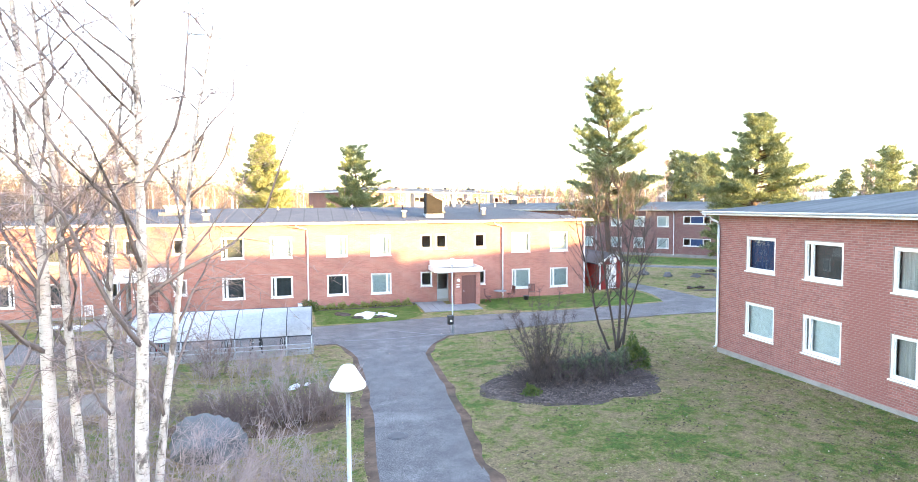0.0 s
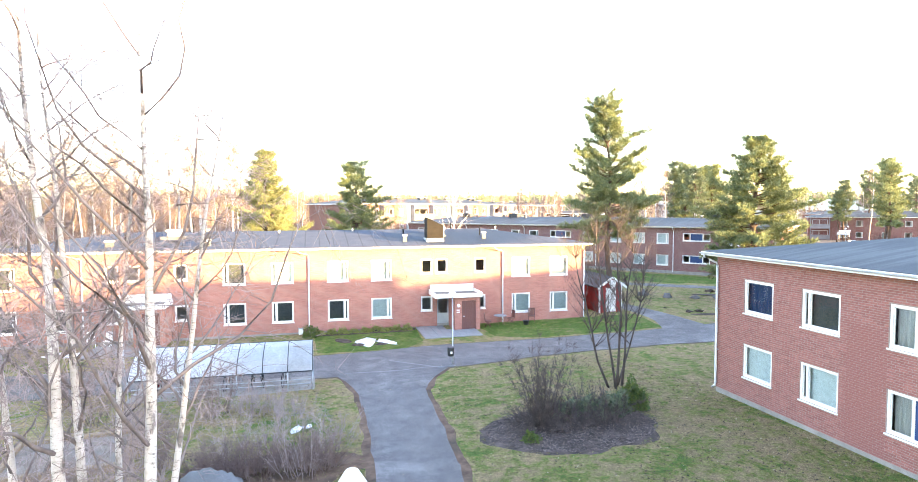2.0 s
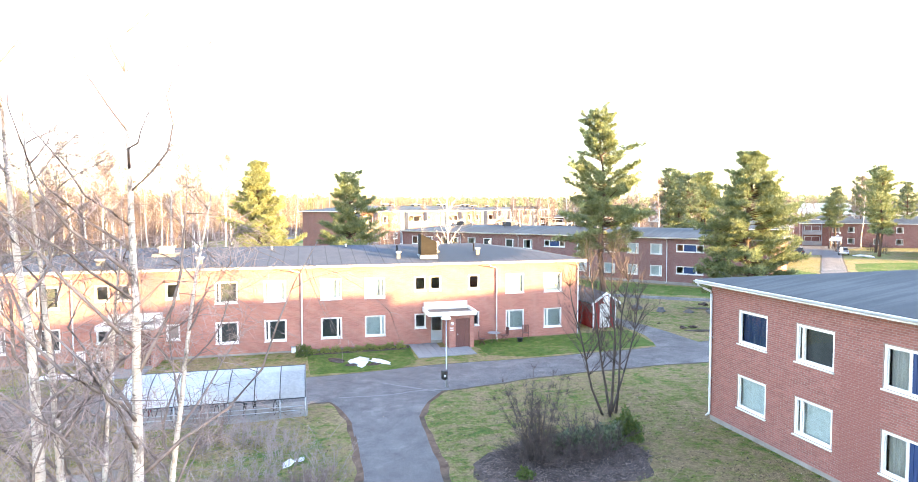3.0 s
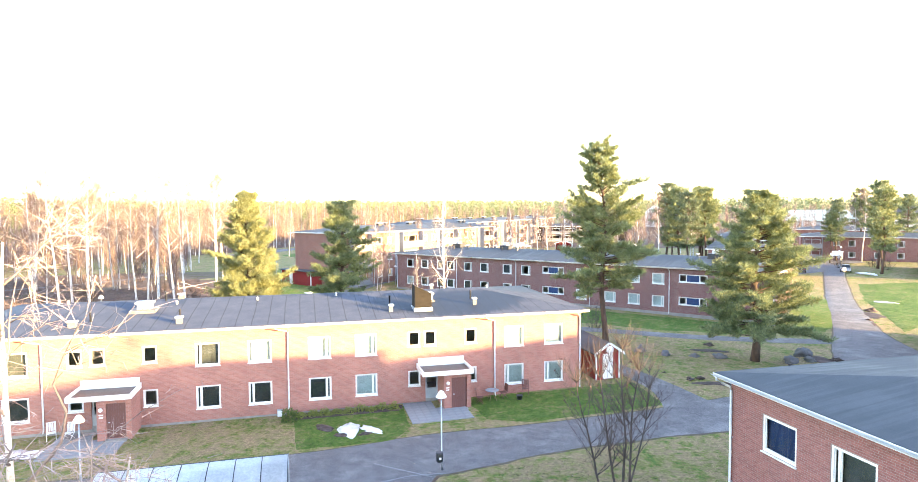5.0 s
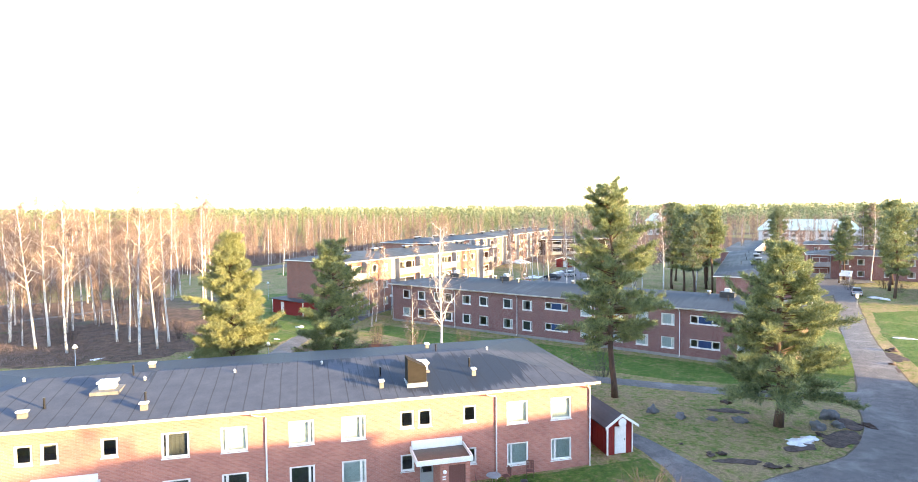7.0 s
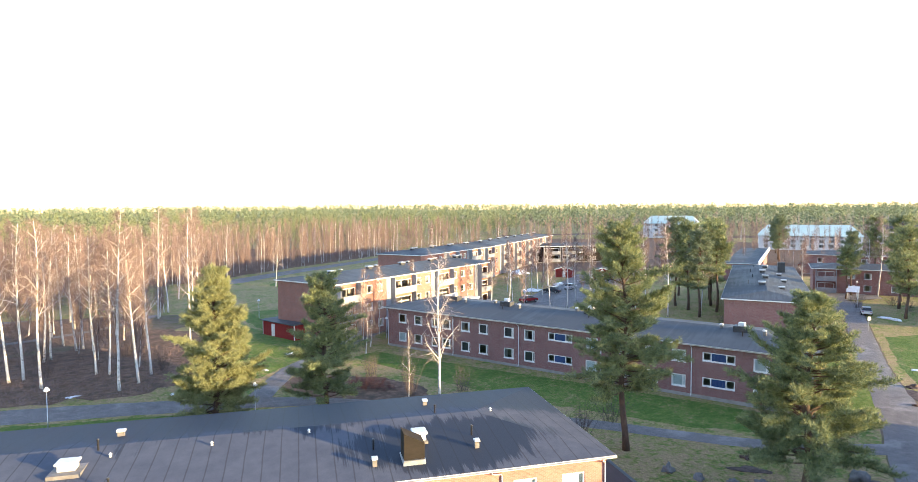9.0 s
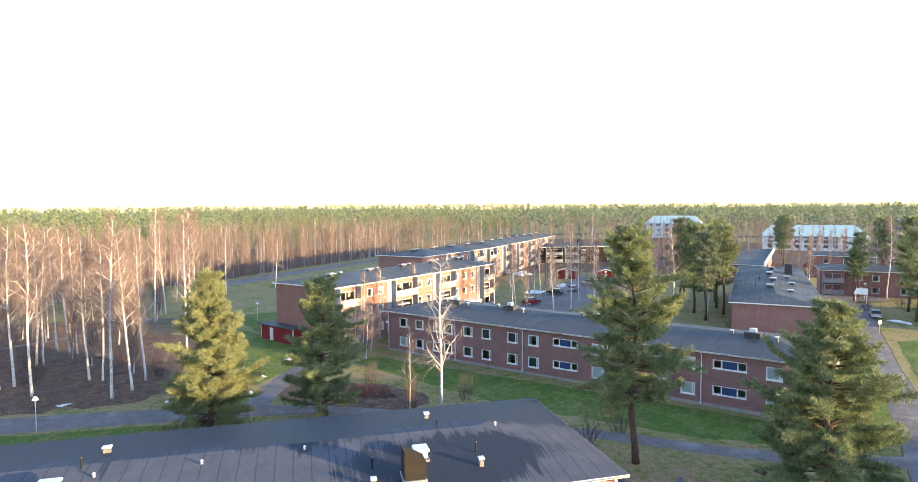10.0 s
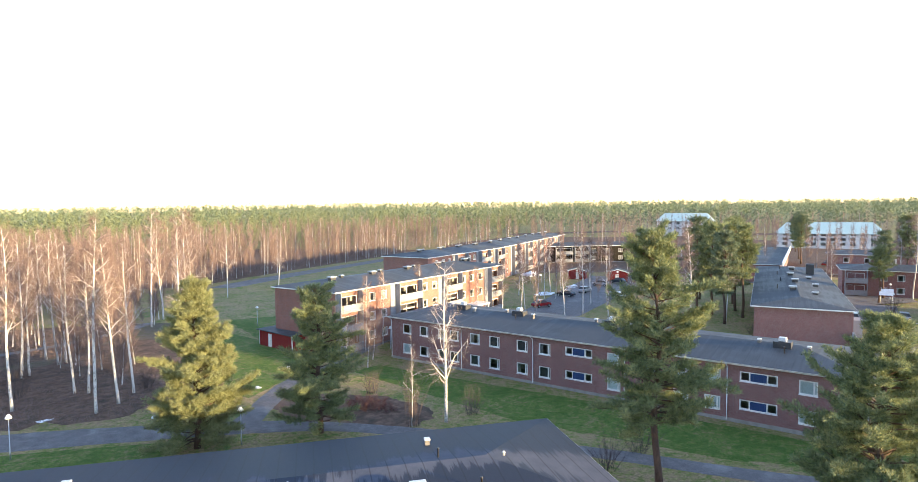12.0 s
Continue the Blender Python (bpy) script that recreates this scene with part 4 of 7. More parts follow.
for x, y in ((13.5, 46.9), (7.25, 46.4), (11.95, 50.7), (-8.4, 49.6), (-6.7, 45.2), (-12.0, 45.4)):
    vent_pipe(main, x - X0, y - 43.28, 6.05 + 0.95 * (1 - abs(y - 49.73) / 6.9), 0.62)
for x, y in ((15.7, 49.9), (-14.7, 49.8), (3.55, 49.2), (-2.1, 48.8), (-7.5, 48.6), (18.4, 55.8)):
    b = bmesh.new()
    lathe(b, [(0.09, 0), (0.05, 0.12), (0.11, 0.16), (0.02, 0.26)], 8, (0, 0))
    part("roof_cowl", b, "metal_white", main, "small white roof cowl", pose(x - X0, y - 43.28, 6.02 + 0.95 * (1 - abs(y - 49.73) / 6.9) - (0.5 if x > 17 else 0)))


def chimney(house_ob, x, y, z):
    c = part("chimney", prism(bmesh.new(), [(x - 0.6, z - 0.4), (x + 0.6, z - 0.4), (x + 0.6, z + 1.15), (x - 0.6, z + 1.75)], y - 0.6, y + 0.6), "chimney_sheet", house_ob, "dark sheet-clad chimney with slanted top")
    part("chimney_foot", boxes((x - 0.65, y - 0.7, z - 0.4, x + 0.65, y + 0.7, z + 0.2)), "steel", c, "grey metal foot")
    v = part("roof_vent", boxes((x + 0.35, y + 1.5, z - 0.4, x + 1.25, y + 3.1, z + 0.35)), "vent_grey", house_ob, "long boxed ventilation unit")
    part("cap", boxes((x + 0.45, y + 1.7, z + 0.35, x + 1.15, y + 2.5, z + 0.75), (x + 0.35, y + 1.6, z + 0.75, x + 1.25, y + 2.6, z + 0.9), bevel=0.03), "metal_white", v, "white fan hood")


chimney(main, 9.35 - X0, 44.9 - 43.28, 6.3)
vv = part("roof_vent", boxes((10.0, 3.4, 6.0, 11.6, 5.0, 6.75)), "vent_grey", main, "long boxed ventilation unit")
part("cap", boxes((10.35, 3.9, 6.75, 11.25, 4.6, 7.1), (10.25, 3.8, 7.1, 11.35, 4.7, 7.25), bevel=0.03), "metal_white", vv, "white fan hood")

# near house, its long wall towards the camera's way
NX = 22.75
fr = [(1.75, 3.68, 1.6, 1.36, "single", "drape"), (4.75, 3.68, 1.65, 1.36, "left", "net"), (8.18, 3.68, 3.1, 1.36, "triple", "curtain"), (1.75, 1.04, 1.6, 1.36, "single", "blind"), (4.75, 1.04, 1.65, 1.36, "left", "blind"), (8.18, 1.04, 3.1, 1.36, "triple", "curtain"),
      (13.2, 3.68, 1.6, 1.36, "single", ""), (13.2, 1.04, 1.6, 1.36, "single", ""), (17.2, 3.68, 1.6, 1.36, "left", ""), (17.2, 1.04, 1.6, 1.36, "left", "")]
near = house("brick_house", pose(17.6, NX, 0.45, 0, 0, -90), 41, 12.9, 5.95, "near two-storey red brick house with white windows and blue panels", [fr, [], [], []], plinth=0.14, roof="roof_plain")
gutter(near, 41, 5.95, 0.45)
downpipe(near, 0.12, 5.95, 0.45, -0.3)
# long house behind
fr = []
for s, up, low in ((2.1, "", "blind"), (5.05, "net", ""), (8.2, "", "net"), (10.1, "net", "net"), (13.3, "curtain", "net"), (16.2, "net", ""), (20.1, "net", "curtain"), (23.1, "curtain", "net"), (31.45, "blind", "blind"), (35.4, "blind", "blind"), (38.5, "blind", "blind"), (41.5, "blind", "blind"), (49.65, "blind", "blind")):
    fr += [(s, 3.6, 1.5, 1.32, "right", up), (s, 0.9, 1.5, 1.32, "right", low)]
for s in (26.47, 44.7):
    fr += [(s, 4.0, 3.25, 0.95, "triple", ""), (s, 1.3, 3.25, 0.95, "triple", "")]
TH = math.degrees(math.atan2(-0.76916, 0.63905))
mid = house("brick_house", pose(15.75, 100, 0.28, 0, 0, TH), 55.0, 12.9, 5.65, "long two-storey brown brick house with white windows and blue panels", [fr, [], [], [(3, 3.6, 1.4, 1.3, "single", ""), (3, 0.9, 1.4, 1.3, "single", "")]], brick="brick_dark", roof="roof_plain")
gutter(mid, 55.0, 5.65, 0.45)
for s in (0.1, 12.0, 22.33, 33.4, 43.6, 54.9):
    downpipe(mid, s, 5.65, 0.45, 0.0)
for s, yy in ((17, 6), (29.5, 6.2), (47.5, 5.5), (8, 6)):
    z = 5.77 + 0.95 * (1 - abs(yy - 6.45) / 6.9)
    b = part("roof_vent", boxes((s - 0.8, yy - 0.6, z - 0.3, s + 0.8, yy + 0.6, z + 0.55)), "dark", mid, "dark boxed ventilation unit")
    part("cap", boxes((s - 0.35, yy - 0.3, z + 0.55, s + 0.35, yy + 0.3, z + 0.95), bevel=0.05), "metal_white", b, "white fan hood")
    vent(mid, s - 2.2, yy + 0.4, z, 0.3, 0.3, 0.5)
    vent(mid, s + 2.4, yy - 0.8, z, 0.3, 0.3, 0.5)
    vent_pipe(mid, s + 0.4, yy - 1.8, z - 0.2, 0.6)


def loggia(h, x, w, storeys, z0, step, front=0.35, panels=False):
    """A stack of pale concrete balconies on the front wall."""
    for sx in (x - 0.14, x + w):
        part("balcony_side", boxes((sx, -front - 0.9, 0.3, sx + 0.14, -0.004, z0 + storeys * step - 0.1)), "balcony", h, "pale concrete balcony side")
    if panels:
        part("facade_panel", boxes((max(0.02, x - 1.35), -0.09, 0.3, x - 0.145, -0.004, z0 + storeys * step - 0.1)), "balcony", h, "pale concrete facade panel")
        part("facade_panel", boxes((x + w + 0.145, -0.09, 0.3, x + w + 1.1, -0.004, z0 + storeys * step - 0.1)), "balcony", h, "pale concrete facade panel")
    for k in range(storeys):
        z = z0 + k * step
        bal = part("balcony", boxes((x, -front - 0.9, z - 0.12, x + w, -0.004, z), (x, -front - 0.9, z, x + w, -front - 0.82, z + 0.95)), "balcony", h, "pale balcony with solid rail")
        part("rail", boxes((x, -front - 0.93, z + 0.97, x + w, -front - 0.83, z + 1.03)), "steel", bal)
        p = boxes((x + 0.3, -0.05, z + 0.05, x + 0.4, -0.01, z + 2.1), (x + w * 0.45, -0.05, z + 0.05, x + w * 0.45 + 0.1, -0.01, z + 2.1), (x + w - 0.4, -0.05, z + 0.9, x + w - 0.3, -0.01, z + 2.1), (x + 0.4, -0.05, z + 2.0, x + w - 0.4, -0.01, z + 2.1))
        part("balcony_window", p, "white", bal, "white window frame")


def flats(origin, theta, lx, ly, height, storeys, label, bal, wins, brick="brick_pale", base=0.0):
    step = (height - 0.5) / storeys
    fr = []
    for x in wins:
        fr += [(x, 0.5 + k * step + 0.75, 1.3, 1.3, "right", "curtain" if (k + int(x)) % 3 == 0 else "") for k in range(storeys)]
    for x, w in bal:
        for k in range(storeys):
            fr.append((x + 0.4, 0.5 + k * step + 0.05, w - 0.8, 1.95, "none", ""))
    h = house("apartment_house", pose(origin[0], origin[1], base, 0, 0, theta), lx, ly, height, label, [fr, [], [], []], brick=brick, roof="roof_plain", group="apartment houses", simple=True, over=0.4)
    for x, w in bal:
        loggia(h, x, w, storeys, 0.5, step, 0.1, True)
    for i in range(int(lx // 9)):
        vent(h, 5 + i * 9, ly * 0.45, height + 0.9, 1.0, 0.7, 0.6, "steel", "dark")
        vent(h, 7.6 + i * 9, ly * 0.5, height + 0.95, 0.5, 0.5, 0.5, "steel", "dark")
    return h


flats((8.3, 103.2), 41.5, 46, 13, 9.1, 3, "three-storey sunlit brick apartment house with pale balconies", [(0.3, 4.2), (13.0, 5.6), (25.5, 4.8), (40.5, 4.0)], [7.0, 9.6, 20.0, 22.6, 31.5, 34.2, 37.2])
ent = part("entrance_canopy", boxes((33.0, -2.6, 2.7, 37.0, -0.004, 3.0), (36.6, -2.5, 0, 36.9, -2.2, 2.7), (33.1, -2.5, 0, 33.4, -2.2, 2.7)), "white", bpy.data.objects["apartment_house"], "white entrance canopy")
flats((31.5, 154.5), 45, 38, 13, 9.1, 3, "three-storey sunlit brick apartment house beyond the lot", [(12, 5), (24, 5), (33.5, 4)], [3, 6, 8.6, 18.6, 21, 30.5])
flats((59, 183), 53, 75, 13, 9.1, 3, "far three-storey brick apartment house at the wood", [(8, 5), (22, 5), (36, 5), (50, 5), (64, 5)], [3, 15, 18, 29, 32, 43, 46, 57, 60])
# grey-roofed house with its gable to the yard
g4 = house("brick_house", pose(68.3, 92.6, 0.0, 0, 0, -40.6), 12.4, 60, 6.0, "brick house with blank gable and long grey felt roof", [[], [(x, z, 1.4, 1.3, "right", "") for x in (8, 12, 20, 26, 34, 40, 48) for z in (1.2, 3.9)], [], []], brick="brick_dark", roof="roof_plain", rise=0.8)
for x, y in ((5.5, 14), (6.2, 25), (5.8, 36), (6.4, 47)):
    vent(g4, x, y, 6.8, 0.9, 0.9, 0.7, "steel", "dark")
    vent(g4, x + 3, y - 3, 6.55, 0.75, 0.75, 0.5, "steel", "dark")
    vent_pipe(g4, x - 2.2, y + 3, 6.6, 0.7)
part("chimney", boxes((8.8, 42, 6.5, 10.2, 43.4, 8.6)), "dark", g4, "dark boxed chimney")
loggia(g4, 12.4, 0.01, 1, 0.5, 2.7)
part("balcony", boxes((12.41, 1.0, 2.2, 13.6, 4.0, 4.6), (12.41, 20, 0.4, 13.6, 24, 3.2)), "balcony", g4, "white enclosed balcony")
low = house("brick_house", pose(116.7, 154, 0, 0, 0, -44), 8, 68, 5.0, "low flat-roofed brick house with a white parapet", [[], [], [], []], brick="brick_dark", roof="roof_plain", rise=0.25)
part("parapet", boxes((8.5, -0.4, 4.5, 8.8, 68.4, 5.7)), "white", low, "white parapet wall")
g6 = house("brick_house", pose(122.3, 129.3, -0.3, 0, 0, -42), 44, 12, 6.0, "brown brick house with balconies at the road's end", [[(x, z, 1.5, 1.4, "right", "curtain") for x in (7, 10.2, 15.5, 20, 25, 30, 35) for z in (1.0, 3.8)], [], [], []], brick="brick_dark", roof="roof_plain", simple=True)
loggia(g6, 0.6, 4.0, 2, 0.6, 2.7)
house("brick_house", pose(150.8, 162, 0, 0, 0, -46), 50, 12, 6.0, "far brown brick house behind another", [[(x, z, 1.5, 1.4, "right", "") for x in (4, 9, 15, 21, 27, 33, 39, 45) for z in (1.0, 3.7)], [], [], []], brick="brick_dark", roof="roof_plain", simple=True)
bal = house("brick_house", pose(80, 223, 0, 0, 0, -8), 44, 12, 6.0, "far low house with a balcony front", [[(x, z, 1.6, 1.4, "cross", "") for x in (3, 8, 25, 30, 35, 39) for z in (0.9, 3.6)], [], [], []], brick="chimney_sheet", roof="roof_plain", simple=True)
loggia(bal, 11.5, 6.0, 2, 0.5, 2.7)
loggia(bal, 18.5, 5.0, 2, 0.5, 2.7)
r7 = house("brick_house", pose(110.5, 88, 0.1, 0, 0, -50), 11, 24, 5.9, "brick house with balconies across the road", [[(2, 0.9, 1.5, 1.4, "single", ""), (2, 3.6, 1.5, 1.4, "single", "")], [], [], []], brick="brick_dark", roof="roof_plain", simple=True)
loggia(r7, 5, 4, 2, 0.5, 2.7)


def hall(origin, theta, lx, ly, height, roofm, label, rows, cols):
    h = thing("apartment_house", pose(origin[0], origin[1], 0, 0, 0, theta), label, "house", "far pale houses")
    ops = [(2 + c * (lx - 4) / cols, 1.2 + r * height / rows, 2 + c * (lx - 4) / cols + 2.2, 2.8 + r * height / rows) for r in range(rows) for c in range(cols)]
    part("wall", wall_panel(lx, height, ops), "pale_wall", h)
    part("wall", boxes((0, 0.302, 0, 0.3, ly, height), (lx - 0.3, 0.302, 0, lx, ly, height), (0.3, ly - 0.3, 0, lx - 0.3, ly, height)), "pale_wall", h)
    part("roof", hip_roof(lx, ly, height, 5.0, 0.6, 0.3), roofm, h, "pale turquoise metal roof")
    for a, b, c, d in ops:
        w = hang("window", window_meshes(c - a, d - b, "cross", 0.09)[0], h, pose(a, 0, b))
        for _, pane in window_meshes(c - a, d - b, "cross", 0.09)[1]:
            hang("pane", pane, w)


hall((216, 255), -40, 42, 14, 6.6, "copper_green", "far pale apartment block with a turquoise roof", 3, 10)
hall((300, 262), -35, 34, 14, 8.0, "roof_plain", "far pale apartment block", 3, 7)
hall((226, 372), -40, 34, 14, 9.5, "copper_green", "far pale block behind trees", 3, 6)
# unseen house added on the sunward side, whose roof shades the yard
house("brick_house", pose(63.0, 49.5, 0.2, 0, 0, -135), 50, 12.5, 5.65, "unseen two-storey brick house added to shade the yard", [[(4 + i * 5, z, 1.5, 1.4, "single", "") for i in range(8) for z in (0.9, 3.6)], [], [], []], roof="roof_plain")


# ---- trees ----
def unit(v):
    return v / (np.linalg.norm(v, axis=-1, keepdims=True) + 1e-9)


def slivers(rng, root, way, length, width):
    """Thin pointed triangles from each root along each way."""
    way = unit(way)
    side = unit(np.cross(way, rng.normal(size=way.shape)))
    tip = root + way * length[:, None]
    return np.stack([root - side * width, root + side * width, tip], axis=1)


def limb_line(rng, start, way, length, bend_up, wiggle, n=6):
    pts, d, p = [np.array(start, float)], np.array(way, float), np.array(start, float)
    for i in range(n):
        d = d + np.array([0, 0, bend_up]) / n + rng.normal(size=3) * wiggle
        d = d / np.linalg.norm(d)
        p = p + d * length / n
        pts.append(p)
    return pts


def birch_meshes(seed, height, r0, limbs=20, subs=6, twigs=7, low=0.3, lean=(0, 0), bend=0.04, twig_len=0.55, tube_twigs=False, spread=1.0, twig_mat="twig", droop=-0.15, limb_mat="limb_white"):
    """Trunk and bare crown of a birch standing at the origin."""
    rng = np.random.default_rng(seed)
    n = 14
    trunk, p = [], np.array([0.0, 0.0, -0.15])
    d = np.array([lean[0], lean[1], 1.0])
    for i in range(n + 1):
        trunk.append(p.copy())
        d = d + rng.normal(size=3) * np.array([bend, bend, 0]) * (1 if i < n * 0.6 or not tube_twigs else 2.5)
        d = d / np.linalg.norm(d)
        p = p + d * height / n
    if tube_twigs:
        drift = trunk[-1] - trunk[0] - np.array([lean[0] * height, lean[1] * height, 0])
        trunk = [q - drift * np.array([1, 1, 0]) * i / n for i, q in enumerate(trunk)]
    radii = [r0 * (1.25 if i == 0 else 1) * (1 - i / n) ** (0.95 if tube_twigs else 0.7) + 0.012 for i in range(n + 1)]
    V, F = [], []
    tube(V, F, trunk, radii, 9 if r0 > 0.08 else 6)
    CV, CF, TR = [], [], []
    for k in range(limbs):
        f = low + (0.97 - low) * (k + rng.random()) / limbs
        i = min(int(f * n), n - 1)
        q = trunk[i] + (trunk[i + 1] - trunk[i]) * (f * n - i)
        a = rng.random() * 2 * math.pi
        up = 0.75 + 0.5 * rng.random()
        ln = height * (0.30 * (1 - f) + 0.07) * (0.7 + 0.6 * rng.random()) * spread
        line = limb_line(rng, q, (math.cos(a), math.sin(a), up), ln, 0.35, 0.20 if tube_twigs else 0.10)
        r = max(0.013, radii[i] * 0.42) if tube_twigs else max(0.028, radii[i] * 0.42)
        tube(CV, CF, line, [r * (1 - j / 6.5) + 0.004 for j in range(7)], 5)
        for s in range(subs):
            j = 1 + rng.integers(0, 5)
            b = line[j] + (line[j + 1] - line[j]) * rng.random()
            w = unit(rng.normal(size=3) + np.array([math.cos(a), math.sin(a), 0.5]))
            sl = ln * (0.25 + 0.3 * rng.random())
            sub = limb_line(rng, b, w, sl, droop, 0.14, 4)
            tube(CV, CF, sub, [k * (0.75 if tube_twigs else 1.5) for k in (0.010, 0.008, 0.006, 0.005, 0.003)], 3)
            roots = np.array([sub[1 + t % 4] for t in range(twigs)]) + rng.normal(size=(twigs, 3)) * 0.03
            ways = unit(rng.normal(size=(twigs, 3))) + w * 0.9 + np.array([0, 0, droop * 2])
            TR.append((roots, ways))
    roots, ways = np.concatenate([t[0] for t in TR]), np.concatenate([t[1] for t in TR])
    lens = twig_len * (0.5 + rng.random(len(roots)))
    trunk_me = lists_mesh("trunk", V, F, "bark" if tube_twigs else "bark_white")
    limb_me = lists_mesh("branchwork", CV, CF, limb_mat)
    T = slivers(rng, roots, ways, lens, 0.005 if tube_twigs else 0.0075)
    more = rng.integers(0, len(roots), len(roots))
    mid = roots[more] + unit(ways[more]) * (lens[more] * rng.random(len(more)))[:, None]
    T = np.concatenate([T, slivers(rng, mid, ways[more] + rng.normal(size=(len(more), 3)) * 0.9, lens[more] * 0.5, 0.004 if tube_twigs else 0.008)])
    return trunk_me, limb_me, tri_mesh("crown", T, twig_mat)


def tree_of(name, m, meshes, label, group=""):
    t = thing(name, m, label, "tree", group)
    hang("trunk", meshes[0], t)
    limbs = tagged(hang("branchwork", meshes[1], t), kind="stuff")
    tagged(hang("crown", meshes[2], limbs), kind="stuff")
    return t


def pine_meshes(seed, height, r0, base, radius, needle="needle", peak=0.3, top_round=0.7, whorl=0.42, fan=9, per=14, tuft=0.2, ragged=0.3, rise=0.35, gaps=0.15, low=0.55, clump=0.15):
    """Trunk, limbs and needle crown of a pine: whorls of limbs, each with side shoots that end in rounded needle clumps."""
    rng = np.random.default_rng(seed)
    n = 12
    stem_h = height - 0.5
    trunk = [np.array([0.16 * height / 15 * math.sin(i * 0.7 + seed), 0.13 * height / 15 * math.cos(i * 0.9 + seed), stem_h * i / n - (0.2 if i == 0 else 0)]) for i in range(n + 1)]
    V, F = [], []
    tube(V, F, trunk, [r0 * (1.2 if i == 0 else 1) * (1 - i / n) ** 0.75 + 0.02 for i in range(n + 1)], 9)
    LV, LF, mids, outs, size = [], [], [], [], []
    z = base
    while z < stem_h - 0.1:
        f = (z - base) / (height - base)
        reach = radius * (low + (1 - low) * f / peak if f < peak else ((1 - f) / (1 - peak)) ** top_round)
        reach = max(reach, 0.55) * (0.82 + 0.36 * rng.random())
        i = min(int(z / stem_h * n), n - 1)
        q = trunk[i] + (trunk[i + 1] - trunk[i]) * (z / stem_h * n - i)
        turn = rng.random() * 6.28
        count = rng.integers(4, 7)
        for b in range(count):
            if rng.random() < gaps * (0.6 + 1.1 * f):
                continue
            a = turn + 6.28 * b / count + rng.normal() * 0.3
            sector = 1 + 0.22 * math.sin(2 * a + seed + 1.1 * z) + 0.14 * math.sin(3 * a + 2.3 * z)
            ln = reach * sector * (1 - ragged + 1.6 * ragged * rng.random())
            out = np.array([math.cos(a), math.sin(a), rise * (0.25 + 1.2 * f) - 0.10 + rng.normal() * 0.12])
            line = limb_line(rng, q + np.array([0, 0, rng.normal() * 0.12]), out, ln, 0.25, 0.09, 6)
            tube(LV, LF, line, [0.055 * (1 - j / 7) * min(1, ln / 2.5) + 0.008 for j in range(7)], 4)
            side = np.array([-math.sin(a), math.cos(a), 0])
            m = max(4, int(fan * (0.35 + 0.65 * min(1.4, ln / radius)) + 0.5))
            first_u = 0.3 if ln > 1.6 else 0.12
            for s in range(m):
                u = first_u + (1 - first_u) * (s + rng.random()) / m
                j = min(int(u * 6), 5)
                c = line[j] + (line[j + 1] - line[j]) * (u * 6 - j)
                w = unit(out * (0.5 + 0.6 * u) + side * (1 if s % 2 else -1) * (1.0 - 0.5 * u) * (0.5 + 0.7 * rng.random()) + np.array([0, 0, 0.3 + rng.normal() * 0.25]))
                sl = (0.28 + 0.30 * ln * (1.1 - u)) * (0.6 + 0.6 * rng.random())
                k = max(2, int(sl / 0.2))
                for t in range(k):
                    mids.append(c + w * sl * (t + 0.8) / k + rng.normal(size=3) * 0.06)
                    outs.append(w)
                    size.append(clump * (0.7 + 0.6 * rng.random()) * (1.25 if t == k - 1 else 0.9))
        z += whorl * (0.7 + 0.6 * rng.random())
    mids, outs, size = np.repeat(np.array(mids), per, 0), np.repeat(np.array(outs), per, 0), np.repeat(np.array(size), per)
    ball = unit(rng.normal(size=mids.shape))
    roots = mids + ball * (size * rng.random(len(size)) ** 0.5)[:, None] * np.array([1, 1, 0.75])
    ways = ball * 0.8 + outs * 0.5 + np.array([0, 0, 0.45]) + rng.normal(size=mids.shape) * 0.3
    T = slivers(rng, roots, ways, tuft * (0.6 + 0.7 * rng.random(len(roots))), np.full((len(roots), 1), 0.1 * tuft))
    return lists_mesh("trunk", V, F, "pine_bark"), lists_mesh("branchwork", LV, LF, "pine_bark"), tri_mesh("crown", T, needle)


def at(x, y, turn=0.0, scale=1.0):
    return pose(x, y, ground_z(x, y), 0, 0, turn) @ Matrix.Scale(scale, 4)


# birch clump before the yard
for i, (x, y, h, r, lean, lo, sp) in enumerate(((-3.28, 10.1, 12.3, 0.125, (-0.03, 0), 0.40, 1.0), (-2.88, 10.35, 11.3, 0.09, (-0.05, 0.0), 0.46, 0.9), (-2.62, 10.7, 9.4, 0.075, (0.04, 0.0), 0.42, 0.8), (-2.22, 10.2, 12.9, 0.118, (0.02, 0), 0.42, 1.45), (-2.2, 10.7, 10.2, 0.08, (0.13, 0.0), 0.36, 1.0), (-3.9, 10.6, 10.6, 0.08, (-0.06, 0.02), 0.38, 0.9), (-4.6, 11.5, 9.5, 0.07, (-0.1, 0.02), 0.38, 0.9))):
    tree_of("birch_tree", at(x, y), birch_meshes(11 + i, h, r, 17, 9, 10, lo - 0.06, lean, 0.014, 0.42, True, sp, "spray", -0.2, "limb_grey"), "bare silver birch with white flaking bark, in a clump" if i < 5 else "slender bare silver birch at the edge of a clump", "birch clump")

